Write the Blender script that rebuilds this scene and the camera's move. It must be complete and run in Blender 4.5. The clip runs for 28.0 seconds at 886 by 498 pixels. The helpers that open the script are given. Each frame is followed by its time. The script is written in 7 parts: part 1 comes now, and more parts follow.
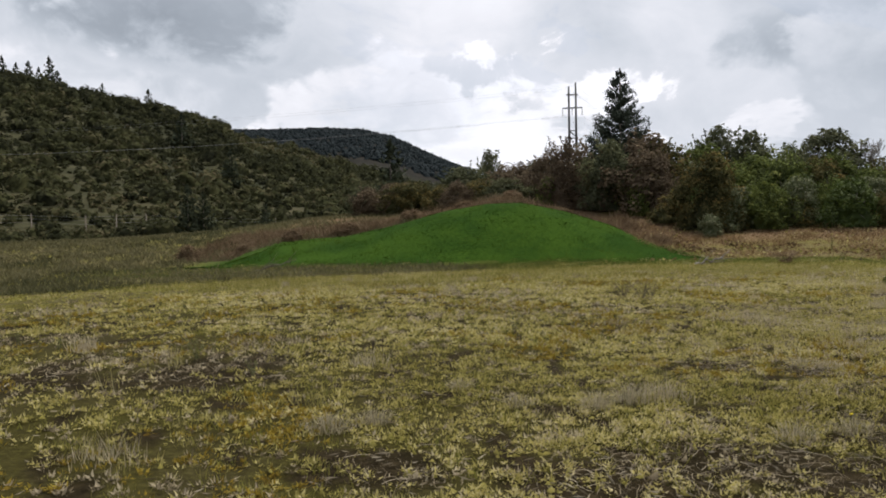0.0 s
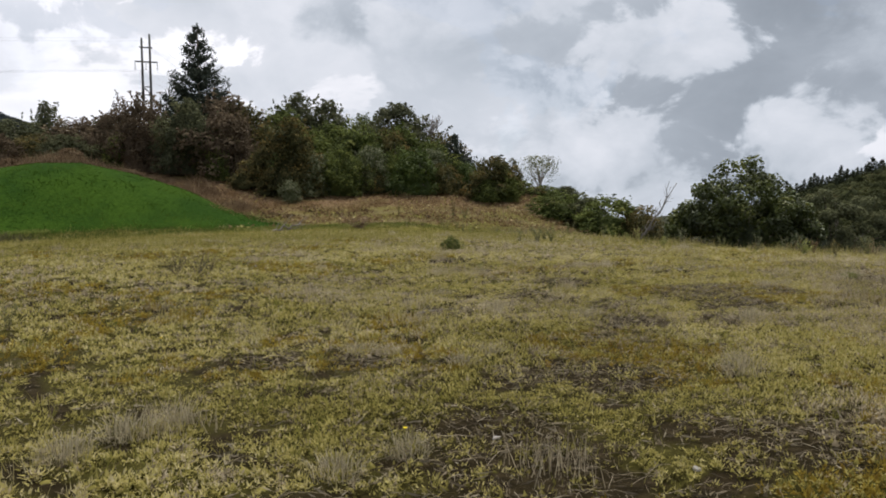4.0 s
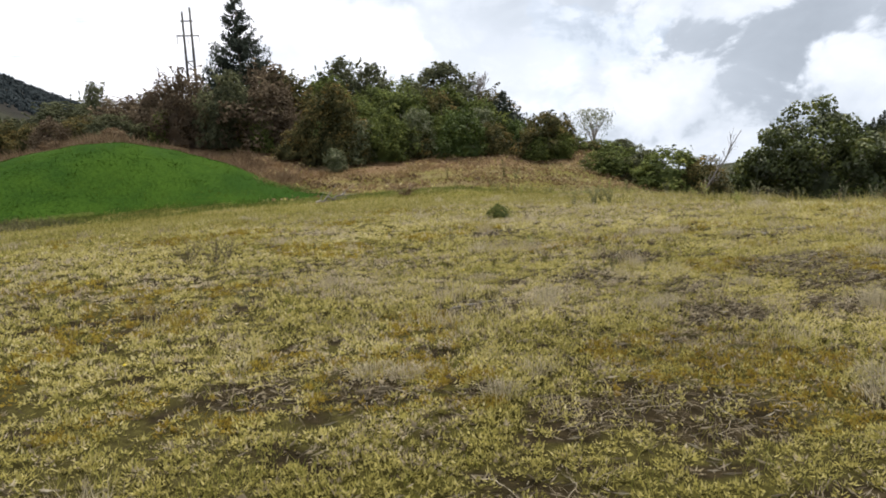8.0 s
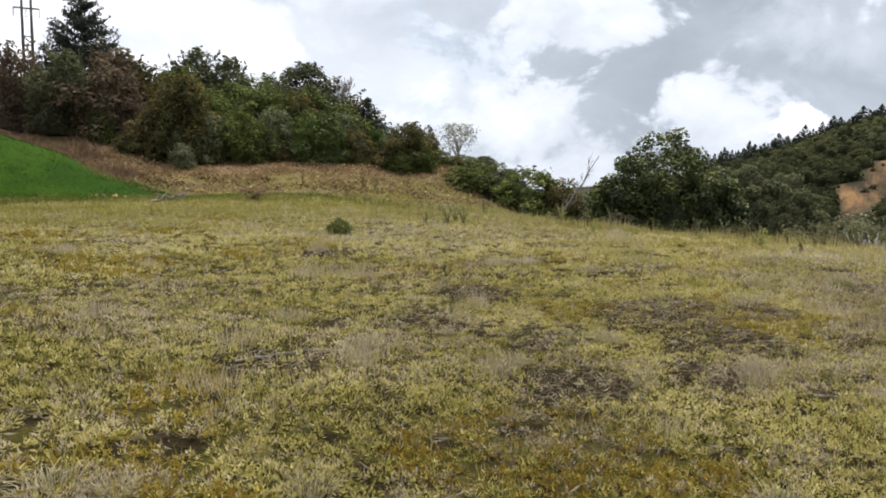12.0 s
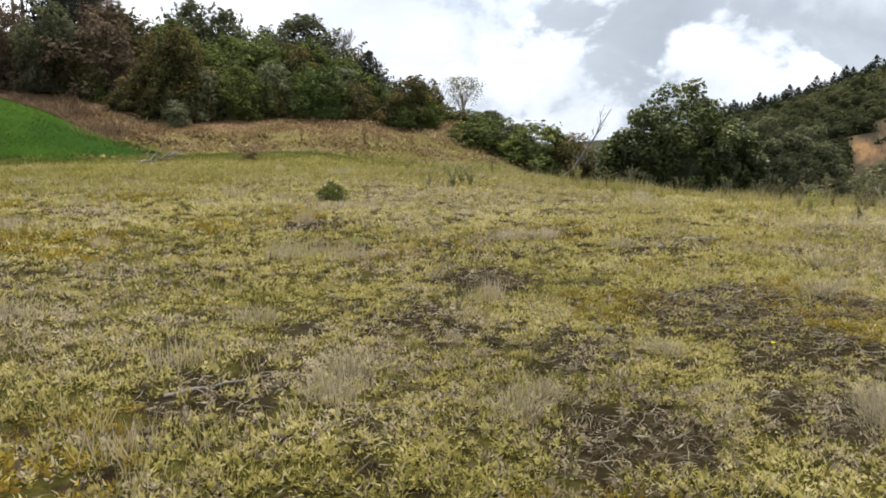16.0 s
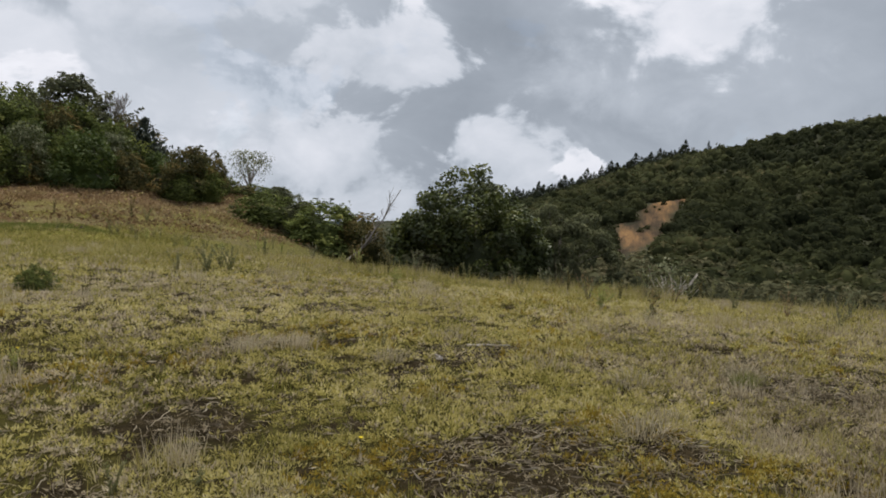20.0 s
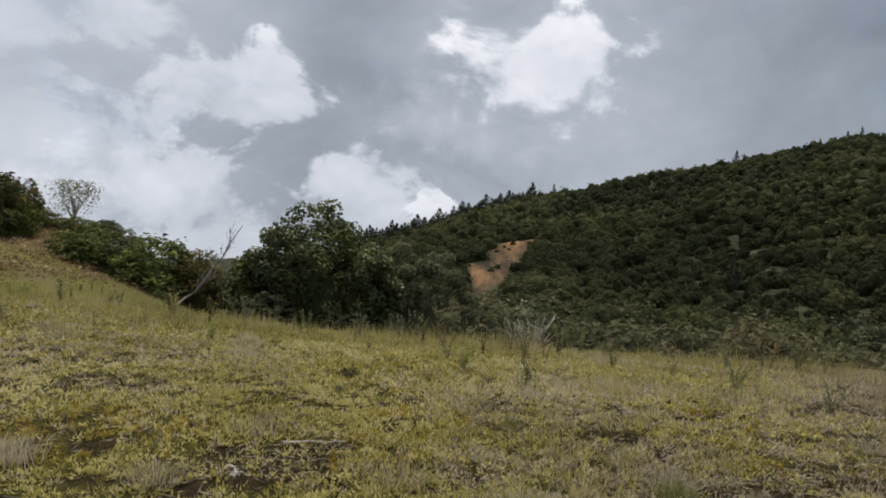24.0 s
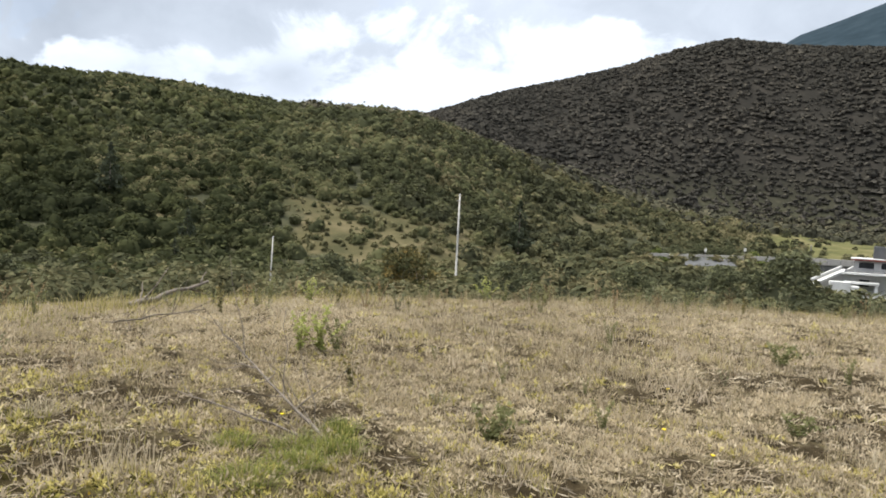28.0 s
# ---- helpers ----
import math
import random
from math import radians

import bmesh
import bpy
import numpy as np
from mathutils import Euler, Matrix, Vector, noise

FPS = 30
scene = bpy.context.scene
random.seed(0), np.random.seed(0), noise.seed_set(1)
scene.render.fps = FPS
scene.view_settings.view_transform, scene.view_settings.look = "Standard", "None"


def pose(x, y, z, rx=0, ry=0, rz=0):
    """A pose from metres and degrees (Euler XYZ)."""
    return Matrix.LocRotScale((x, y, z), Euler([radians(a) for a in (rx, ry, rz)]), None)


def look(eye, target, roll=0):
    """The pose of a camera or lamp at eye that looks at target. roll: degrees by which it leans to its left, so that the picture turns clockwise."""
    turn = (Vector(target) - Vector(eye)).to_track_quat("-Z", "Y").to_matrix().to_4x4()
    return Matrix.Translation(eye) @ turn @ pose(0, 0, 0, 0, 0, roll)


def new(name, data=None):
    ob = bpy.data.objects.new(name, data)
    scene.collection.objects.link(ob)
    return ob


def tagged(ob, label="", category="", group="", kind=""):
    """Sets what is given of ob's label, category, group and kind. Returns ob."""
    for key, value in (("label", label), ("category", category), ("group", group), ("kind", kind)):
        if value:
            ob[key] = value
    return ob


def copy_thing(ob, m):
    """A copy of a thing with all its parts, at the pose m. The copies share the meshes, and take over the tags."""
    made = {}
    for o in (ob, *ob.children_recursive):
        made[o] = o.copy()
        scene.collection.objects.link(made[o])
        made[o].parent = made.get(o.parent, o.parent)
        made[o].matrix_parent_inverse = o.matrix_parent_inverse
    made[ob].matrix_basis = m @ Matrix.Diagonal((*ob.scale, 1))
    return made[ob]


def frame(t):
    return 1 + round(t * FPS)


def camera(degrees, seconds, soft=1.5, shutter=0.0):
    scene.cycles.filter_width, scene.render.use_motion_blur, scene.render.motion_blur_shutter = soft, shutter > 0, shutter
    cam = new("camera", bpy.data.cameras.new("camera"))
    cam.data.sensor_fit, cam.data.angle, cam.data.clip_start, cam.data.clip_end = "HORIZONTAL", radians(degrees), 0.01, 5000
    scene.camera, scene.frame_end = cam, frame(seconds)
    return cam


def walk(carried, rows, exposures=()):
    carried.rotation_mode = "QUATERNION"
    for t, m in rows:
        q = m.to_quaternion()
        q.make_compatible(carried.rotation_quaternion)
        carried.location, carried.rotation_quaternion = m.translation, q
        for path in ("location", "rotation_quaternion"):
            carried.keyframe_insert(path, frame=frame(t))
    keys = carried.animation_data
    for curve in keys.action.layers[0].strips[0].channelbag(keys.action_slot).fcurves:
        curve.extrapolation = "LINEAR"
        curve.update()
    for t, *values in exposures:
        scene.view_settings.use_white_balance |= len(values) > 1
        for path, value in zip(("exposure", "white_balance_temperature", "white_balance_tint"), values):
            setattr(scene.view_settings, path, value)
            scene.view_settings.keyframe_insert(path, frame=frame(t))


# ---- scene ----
# ---------------------------------------------------------------- camera
cam = camera(59.155, 28.0, soft=1.8)
EXPOSURES = [(0.0, 0.26), (1.0, 0.02), (2.0, 0.20), (3.0, 0.10), (4.0, 0.26), (7.0, 0.8), (8.0, 0.8), (9.0, 0.57), (10.0, 0.48), (11.0, 0.72), (12.0, 0.75), (15.0, 0.85), (17.0, 0.93), (19.0, 0.93), (19.6, 0.25), (22.0, 0.15), (25.0, 0.24), (26.0, 0.9), (27.0, 1.2), (28.0, 1.28)]
# seconds, place in metres, heading to the left of +y, pitch and roll in degrees
PATH_ROWS = [
    (0.0, -0.236, -0.311, 1.613, -3.450, -1.622, -1.125),
    (0.5, -0.058, -0.140, 1.597, -9.802, -0.854, 0.903),
    (1.0, 0.036, 0.026, 1.588, -9.774, -2.412, 0.507),
    (1.5, 0.072, 0.222, 1.591, -6.473, -2.721, 1.409),
    (2.0, 0.154, 0.401, 1.601, -12.766, -3.078, -0.033),
    (2.5, 0.252, 0.570, 1.595, -18.229, -5.130, -0.518),
    (3.0, 0.438, 0.767, 1.588, -21.423, -2.275, -0.578),
    (3.5, 0.577, 0.914, 1.565, -26.237, -7.205, -2.009),
    (4.0, 0.696, 1.122, 1.572, -33.034, -4.479, -0.269),
    (4.5, 0.822, 1.306, 1.553, -36.632, -9.238, -0.434),
    (6.5, 1.219, 1.897, 1.633, -31.760, -6.450, -1.175),
    (7.0, 1.339, 2.034, 1.626, -28.288, -6.368, -2.170),
    (7.5, 1.510, 2.100, 1.627, -26.352, -6.856, -2.973),
    (8.0, 1.625, 2.245, 1.633, -28.836, -7.246, -3.328),
    (8.5, 1.733, 2.428, 1.639, -31.679, -6.344, -3.519),
    (9.0, 1.827, 2.555, 1.634, -31.191, -7.147, -2.811),
    (9.5, 2.028, 2.679, 1.654, -26.479, -4.437, -0.958),
    (10.0, 2.161, 2.769, 1.621, -34.778, -7.308, -1.755),
    (10.5, 2.287, 2.954, 1.616, -40.127, -6.712, -0.871),
    (11.0, 2.441, 3.081, 1.617, -43.351, -8.354, -0.661),
    (11.5, 2.666, 3.171, 1.634, -42.546, -7.269, 1.004),
    (12.0, 2.782, 3.310, 1.627, -38.971, -6.807, 0.894),
    (12.5, 2.919, 3.506, 1.614, -37.158, -6.862, 0.557),
    (14.5, 3.272, 3.949, 1.671, -29.899, -7.033, -1.575),
    (15.0, 3.340, 4.082, 1.662, -34.122, -9.565, 0.027),
    (15.5, 3.506, 4.244, 1.634, -34.578, -8.329, 1.461),
    (16.0, 3.683, 4.410, 1.626, -38.566, -10.052, 0.336),
    (16.5, 3.845, 4.594, 1.624, -44.653, -8.648, 0.870),
    (17.0, 3.985, 4.763, 1.622, -48.182, -10.246, 0.395),
    (17.5, 4.251, 4.860, 1.609, -47.637, -9.454, 1.449),
    (18.0, 4.441, 4.953, 1.614, -48.744, -9.844, 1.118),
    (18.5, 4.611, 5.112, 1.586, -51.873, -8.979, 1.722),
    (19.0, 4.799, 5.243, 1.605, -53.793, -9.216, 0.790),
    (19.5, 5.021, 5.349, 1.602, -54.023, -3.194, 1.999),
    (20.0, 5.234, 5.427, 1.598, -53.478, -3.931, 2.680),
    (20.5, 5.432, 5.577, 1.592, -56.799, -2.463, 3.467),
    (21.0, 5.619, 5.733, 1.574, -59.434, -2.843, 1.735),
    (21.5, 5.853, 5.830, 1.562, -56.892, -3.825, 1.177),
    (22.0, 6.104, 5.924, 1.570, -59.001, -3.698, 2.562),
    (22.5, 6.318, 6.086, 1.592, -62.057, -1.516, 2.109),
    (24.5, 7.087, 6.449, 1.590, -64.847, -0.541, 3.723),
    (25.0, 7.224, 6.574, 1.608, -69.128, -2.147, 1.856),
    (25.5, 7.347, 6.612, 1.591, -73.521, -4.016, 2.317),
    (26.0, 7.542, 6.618, 1.596, -80.968, -2.849, 3.638),
    (26.5, 7.692, 6.582, 1.586, -88.180, -5.175, 3.379),
    (27.0, 7.858, 6.596, 1.598, -104.637, -2.742, 2.261),
    (27.5, 7.997, 6.598, 1.603, -115.107, -1.904, 2.394),
    (28.0, 8.033, 6.531, 1.595, -123.250, -2.461, 2.872),
]


def heading(row):
    """The camera's pose for one row of the path."""
    t, x, y, z, yaw, pitch, roll = row
    a, b = radians(yaw), radians(pitch)
    ahead = Vector((-math.sin(a) * math.cos(b), math.cos(a) * math.cos(b), math.sin(b)))
    eye = Vector((x, y, z))
    return t, look(eye, eye + ahead, roll)


walk(cam, [heading(row) for row in PATH_ROWS], EXPOSURES)


# ---------------------------------------------------------------- sky and sun
SUN_AZ, SUN_EL = 62.0, 68.0  # degrees clockwise from +y, and above the horizon

world = bpy.data.worlds.new("cloudy_sky")
scene.world = world
world.use_nodes = True


class Nodes:
    """Short hand for building a node tree."""

    def __init__(self, tree):
        self.tree = tree
        tree.nodes.clear()

    def add(self, kind, inputs=None, **settings):
        node = self.tree.nodes.new(kind)
        for key, value in settings.items():
            setattr(node, key, value)
        for key, value in (inputs or {}).items():
            if isinstance(value, bpy.types.NodeSocket):
                self.tree.links.new(value, node.inputs[key])
            else:
                node.inputs[key].default_value = value
        return node

    def math(self, op, a, b=0.0, clamp=False):
        return self.add("ShaderNodeMath", {0: a, 1: b}, operation=op, use_clamp=clamp).outputs[0]

    def vmath(self, op, a, b):
        return self.add("ShaderNodeVectorMath", {0: a, 1: b}, operation=op)

    def noise(self, vector, scale, detail=4.0, rough=0.55, distort=0.0):
        return self.add("ShaderNodeTexNoise", {"Vector": vector, "Scale": scale, "Detail": detail, "Roughness": rough, "Distortion": distort}).outputs[0]

    def ramp(self, fac, stops, mode="LINEAR"):
        node = self.add("ShaderNodeValToRGB", {"Fac": fac})
        node.color_ramp.interpolation = mode
        items = node.color_ramp.elements
        while len(items) < len(stops):
            items.new(0.5)
        for item, (place, colour) in zip(items, stops):
            item.position, item.color = place, (*colour, 1.0) if len(colour) == 3 else colour
        return node.outputs[0]

    def mix(self, fac, a, b, blend="MIX"):
        node = self.add("ShaderNodeMix", data_type="RGBA", blend_type=blend)
        for socket, value in ((node.inputs[0], fac), (node.inputs[6], a), (node.inputs[7], b)):
            if isinstance(value, bpy.types.NodeSocket):
                self.tree.links.new(value, socket)
            else:
                socket.default_value = value if isinstance(value, float) else (*value[:3], 1.0)
        return node.outputs[2]

    def map_range(self, value, a, b, c=0.0, d=1.0):
        return self.add("ShaderNodeMapRange", {0: value, 1: a, 2: b, 3: c, 4: d}, interpolation_type="SMOOTHSTEP").outputs[0]


def direction(az, el):
    a, b = radians(az), radians(el)
    return (math.sin(a) * math.cos(b), math.cos(a) * math.cos(b), math.sin(b))


def build_world():
    """A broken cloud deck: a grey ceiling, and heaped clouds with ragged heads in front of it."""
    n = Nodes(world.node_tree)
    way = n.add("ShaderNodeTexCoord").outputs["Generated"]
    sky = n.add("ShaderNodeTexSky", sky_type="NISHITA", sun_disc=False, sun_elevation=radians(SUN_EL), sun_rotation=radians(SUN_AZ), altitude=2600.0)
    axis = n.add("ShaderNodeSeparateXYZ", {0: way})
    bearing = n.math("MULTIPLY", n.math("ARCTAN2", axis.outputs[0], axis.outputs[1]), 57.2958)
    rise = n.math("MULTIPLY", n.math("ARCSINE", axis.outputs[2]), 57.2958)
    flat = n.add("ShaderNodeCombineXYZ", {0: axis.outputs[0], 1: axis.outputs[1], 2: n.math("MULTIPLY", axis.outputs[2], 1.5)}).outputs[0]
    broad = n.math("SUBTRACT", n.noise(flat, 3.0, 5.0, 0.5, 0.3), 0.5)
    wisps = n.math("SUBTRACT", n.noise(flat, 9.0, 9.0, 0.58, 0.4), 0.5)
    # rounded heads, heaped up at several sizes
    stir = n.add("ShaderNodeTexNoise", {"Vector": flat, "Scale": 9.0, "Detail": 6.0, "Roughness": 0.6}).outputs[1]
    heads = n.vmath("ADD", flat, n.add("ShaderNodeVectorMath", {0: n.vmath("SUBTRACT", stir, (0.5, 0.5, 0.5)).outputs[0], "Scale": 0.10}, operation="SCALE").outputs[0]).outputs[0]
    heap = n.add("ShaderNodeTexVoronoi", {"Vector": heads, "Scale": 11.0, "Detail": 3.0, "Roughness": 0.5, "Smoothness": 0.12}, feature="SMOOTH_F1", normalize=True).outputs["Distance"]
    heap = n.math("SUBTRACT", 0.27, heap)
    ragged = n.math("ADD", n.math("MULTIPLY", wisps, -3.4), n.math("MULTIPLY", heap, -2.4))
    ragged = n.math("ADD", ragged, n.math("MULTIPLY", broad, -0.7))
    # the ceiling: lighter and darker stretches by bearing
    turn = n.math("ADD", n.math("MULTIPLY", bearing, 1 / 360), 0.5)
    base = n.ramp(turn, [((az + 180) / 360, (v, v, v)) for az, v in CEILING])
    base = n.math("MULTIPLY", base, n.math("ADD", 1.0, n.math("ADD", n.math("MULTIPLY", broad, 0.9), n.math("MULTIPLY", wisps, 0.45))))
    light = base
    for az, el, wide, tall, tone, soft in CLOUD_HEAPS:
        u = n.math("DIVIDE", n.math("SUBTRACT", bearing, az), wide)
        v = n.math("DIVIDE", n.math("SUBTRACT", rise, el), tall)
        away = n.math("SQRT", n.math("ADD", n.math("MULTIPLY", u, u), n.math("MULTIPLY", v, v)))
        inside = n.map_range(n.math("ADD", away, ragged), 1.0 + soft, 1.0 - soft, 0.0, 1.0)
        body = n.math("MULTIPLY", tone, n.math("ADD", n.math("ADD", 0.93, n.math("MULTIPLY", wisps, 0.55)), n.math("ADD", n.math("MULTIPLY", v, 0.07), n.math("MULTIPLY", heap, 0.55))))
        light = n.add("ShaderNodeMix", {0: inside, 2: light, 3: body}, data_type="FLOAT").outputs[0]
    tint = n.ramp(light, [(0.15, (0.85, 0.975, 1.16)), (0.42, (0.905, 0.985, 1.11)), (0.66, (0.975, 0.985, 1.06))])
    tone = n.vmath("MULTIPLY", tint, light).outputs[0]
    clouds = n.add("ShaderNodeBackground", {"Color": tone, "Strength": CLOUD_STRENGTH})
    clear = n.add("ShaderNodeBackground", {"Color": sky.outputs[0], "Strength": 0.10})
    cover = n.map_range(n.noise(flat, 2.6, 6.0, 0.6, 0.3), 0.30, 0.44)
    both = n.add("ShaderNodeMixShader", {0: n.math("MAXIMUM", cover, 0.92), 1: clear.outputs[0], 2: clouds.outputs[0]})
    n.add("ShaderNodeOutputWorld", {0: both.outputs[0]})


CLOUD_STRENGTH = 1.14
# bearing, and how light the cloud ceiling is there
CEILING = [(-180, 0.45), (-40, 0.52), (-14, 0.49), (4, 0.61), (22, 0.56), (36, 0.46), (48, 0.34), (55, 0.30), (62, 0.36), (75, 0.38), (86, 0.28), (97, 0.24), (106, 0.29), (125, 0.31), (150, 0.30), (180, 0.45)]
# bearing, elevation, half width and half height in degrees, lightness, softness of the edge
CLOUD_HEAPS = [
    (-16, 14.5, 8, 3.2, 0.34, 0.45), (-22, 8, 9, 4, 0.62, 0.5), (6, 4.5, 13, 6.5, 0.78, 0.16), (-2, 9, 6, 3.2, 0.66, 0.35), (27.5, 12, 4, 2, 0.42, 0.45), (28, 2, 9, 5, 0.60, 0.2), (26, 6.8, 3.4, 2.1, 0.74, 0.12),
    (37, 3, 12, 7.5, 0.51, 0.22), (33, 10.5, 6, 4, 0.53, 0.3), (47.5, 1.3, 7.5, 6.0, 0.54, 0.2), (48.5, 9.8, 6, 2.6, 0.54, 0.24), (40, 13.5, 5, 2, 0.54, 0.3), (57.2, 2.4, 4.4, 4.5, 0.53, 0.25), (63.4, 2.2, 1.7, 1.3, 0.66, 0.12),
]
CLOUD_HEAPS += [
    (68, 10, 8, 5, 0.42, 0.5), (69.5, 12.5, 6.5, 3.2, 0.68, 0.35), (72.5, 14, 3, 2.4, 0.66, 0.4), (102.5, 9, 5.5, 1.8, 0.40, 0.25), (101, 6.5, 7, 2, 0.36, 0.3), (121, 7, 9.5, 5.2, 0.44, 0.32), (111, 10.5, 4, 3, 0.43, 0.34), (111.5, 9.4, 2.6, 1.4, 0.34, 0.6),
    (131, 11.5, 5, 2.4, 0.45, 0.35), (137.5, 10.5, 3, 2.0, 0.42, 0.4), (152, 9, 8, 3, 0.30, 0.4),
]
build_world()

sun = new("sun", bpy.data.lights.new("sun", "SUN"))
sun.data.energy, sun.data.angle, sun.data.color = 3.0, radians(32), (1.0, 0.95, 0.86)
sun.matrix_world = look(Vector(direction(SUN_AZ, SUN_EL)) * 100, (0, 0, 0))


# ---------------------------------------------------------------- materials
def material(name, build, rough=0.85, spec=0.25, thin=0.0):
    """A node material: build(n, place) gives the colour, and a height for the bump or None."""
    mat = bpy.data.materials.new(name)
    mat.use_nodes = True
    n = Nodes(mat.node_tree)
    place = n.add("ShaderNodeTexCoord").outputs["Object"]
    shader = n.add("ShaderNodeBsdfPrincipled", {"Roughness": rough, "Specular IOR Level": spec})
    colour, bump, strength = build(n, place)
    n.tree.links.new(colour, shader.inputs["Base Color"])
    if bump is not None:
        node = n.add("ShaderNodeBump", {"Height": bump, "Strength": strength, "Distance": 0.05})
        n.tree.links.new(node.outputs[0], shader.inputs["Normal"])
    surface = shader.outputs[0]
    if thin:
        through_leaf = n.add("ShaderNodeBsdfTranslucent", {"Color": colour})
        surface = n.add("ShaderNodeMixShader", {0: thin, 1: surface, 2: through_leaf.outputs[0]}).outputs[0]
    n.add("ShaderNodeOutputMaterial", {0: surface})
    return mat


def attribute(n, name):
    return n.add("ShaderNodeAttribute", attribute_name=name).outputs["Fac"]


def ground_look(n, place):
    fine, coarse = n.noise(place, 14.0, 6.0, 0.65), n.noise(place, 0.35, 4.0, 0.6)
    grain = n.noise(place, 60.0, 4.0, 0.6)
    grass = n.ramp(fine, [(0.30, (0.055, 0.051, 0.016)), (0.48, (0.135, 0.122, 0.032)), (0.62, (0.205, 0.180, 0.052)), (0.75, (0.28, 0.235, 0.095))])
    grass = n.mix(n.map_range(coarse, 0.40, 0.65), grass, n.ramp(fine, [(0.30, (0.07, 0.056, 0.028)), (0.60, (0.18, 0.148, 0.070)), (0.75, (0.25, 0.21, 0.12))]))
    # earth taken darker, with the shadows of its small relief put into the colour
    earth = n.ramp(n.noise(place, 9.0, 8.0, 0.7), [(0.30, (0.010, 0.0075, 0.0035)), (0.52, (0.027, 0.020, 0.010)), (0.70, (0.066, 0.050, 0.027))])
    moss = n.ramp(fine, [(0.30, (0.085, 0.085, 0.012)), (0.55, (0.20, 0.19, 0.022)), (0.75, (0.28, 0.26, 0.05))])
    ground = n.mix(n.math("MULTIPLY", attribute(n, "moss"), 0.7), grass, moss)
    ground = n.mix(n.map_range(n.math("ADD", attribute(n, "soil"), n.math("MULTIPLY", n.math("SUBTRACT", fine, 0.5), 1.2)), 0.35, 0.75), ground, earth)
    # dead plant matter, darkened to paint the shade in gaps between weeds
    shaded_thatch = n.ramp(n.noise(place, 22.0, 7.0, 0.7), [(0.32, (0.009, 0.007, 0.003)), (0.54, (0.034, 0.029, 0.009)), (0.74, (0.105, 0.092, 0.028))])
    ground = n.mix(n.math("MULTIPLY", attribute(n, "shaded_thatch"), 0.85), ground, shaded_thatch)
    ground = n.mix(n.map_range(n.math("MULTIPLY", attribute(n, "soil"), attribute(n, "shaded_thatch")), 0.4, 0.9), ground, earth)
    beige = n.ramp(n.noise(place, 18.0, 7.0, 0.7), [(0.30, (0.09, 0.070, 0.048)), (0.52, (0.21, 0.17, 0.115)), (0.72, (0.34, 0.285, 0.20))])
    ground = n.mix(n.math("MULTIPLY", n.math("MULTIPLY", attribute(n, "straw"), 0.6), n.math("SUBTRACT", 1.0, attribute(n, "soil"))), ground, beige)
    brown = n.ramp(n.noise(place, 3.5, 6.0, 0.65), [(0.28, (0.07, 0.044, 0.027)), (0.48, (0.165, 0.105, 0.062)), (0.62, (0.26, 0.175, 0.105)), (0.78, (0.20, 0.165, 0.08))])
    ground = n.mix(attribute(n, "bracken"), ground, brown)
    turf = n.ramp(fine, [(0.30, (0.018, 0.038, 0.006)), (0.52, (0.038, 0.070, 0.011)), (0.70, (0.070, 0.102, 0.020))])
    ground = n.mix(attribute(n, "lush"), ground, turf)
    scrub = n.ramp(n.noise(place, 0.22, 8.0, 0.62), [(0.30, (0.022, 0.024, 0.014)), (0.50, (0.042, 0.044, 0.026)), (0.62, (0.066, 0.064, 0.038)), (0.78, (0.10, 0.090, 0.055))])
    ground = n.mix(attribute(n, "scrub"), ground, scrub)
    meadow = n.ramp(n.noise(place, 0.12, 6.0, 0.6), [(0.35, (0.050, 0.049, 0.025)), (0.52, (0.078, 0.070, 0.036)), (0.66, (0.115, 0.097, 0.055))])
    ground = n.mix(attribute(n, "meadow"), ground, meadow)
    paddock = n.ramp(n.noise(place, 0.10, 7.0, 0.65), [(0.35, (0.060, 0.063, 0.027)), (0.50, (0.094, 0.094, 0.040)), (0.64, (0.135, 0.118, 0.062))])
    ground = n.mix(attribute(n, "paddock"), ground, paddock)
    forest = n.ramp(n.noise(place, 0.05, 9.0, 0.7), [(0.32, (0.017, 0.0165, 0.0145)), (0.55, (0.028, 0.026, 0.022)), (0.72, (0.040, 0.036, 0.030))])
    ground = n.mix(attribute(n, "forest"), ground, forest)
    # the haze of distance, painted as a bluish colour on the farthest ridges
    far_haze = n.ramp(n.noise(place, 0.03, 9.0, 0.7), [(0.32, (0.012, 0.021, 0.028)), (0.55, (0.020, 0.033, 0.043)), (0.72, (0.030, 0.045, 0.055))])
    ground = n.mix(attribute(n, "far_haze"), ground, far_haze)
    # the landslip is streaked down the slope
    down, across = n.vmath("DOT_PRODUCT", place, direction(67, 0)).outputs["Value"], n.vmath("DOT_PRODUCT", place, direction(157, 0)).outputs["Value"]
    streak = n.add("ShaderNodeCombineXYZ", {0: n.math("MULTIPLY", down, 0.16), 1: across, 2: 0.0}).outputs[0]
    bare = n.ramp(n.noise(streak, 0.16, 9.0, 0.7), [(0.38, (0.028, 0.023, 0.016)), (0.45, (0.062, 0.044, 0.029)), (0.52, (0.120, 0.076, 0.043)), (0.61, (0.24, 0.14, 0.063))])
    ground = n.mix(attribute(n, "scar"), ground, bare)
    relief = n.math("ADD", n.math("MULTIPLY", fine, 0.7), n.math("MULTIPLY", grain, 0.3))
    return ground, relief, 0.8


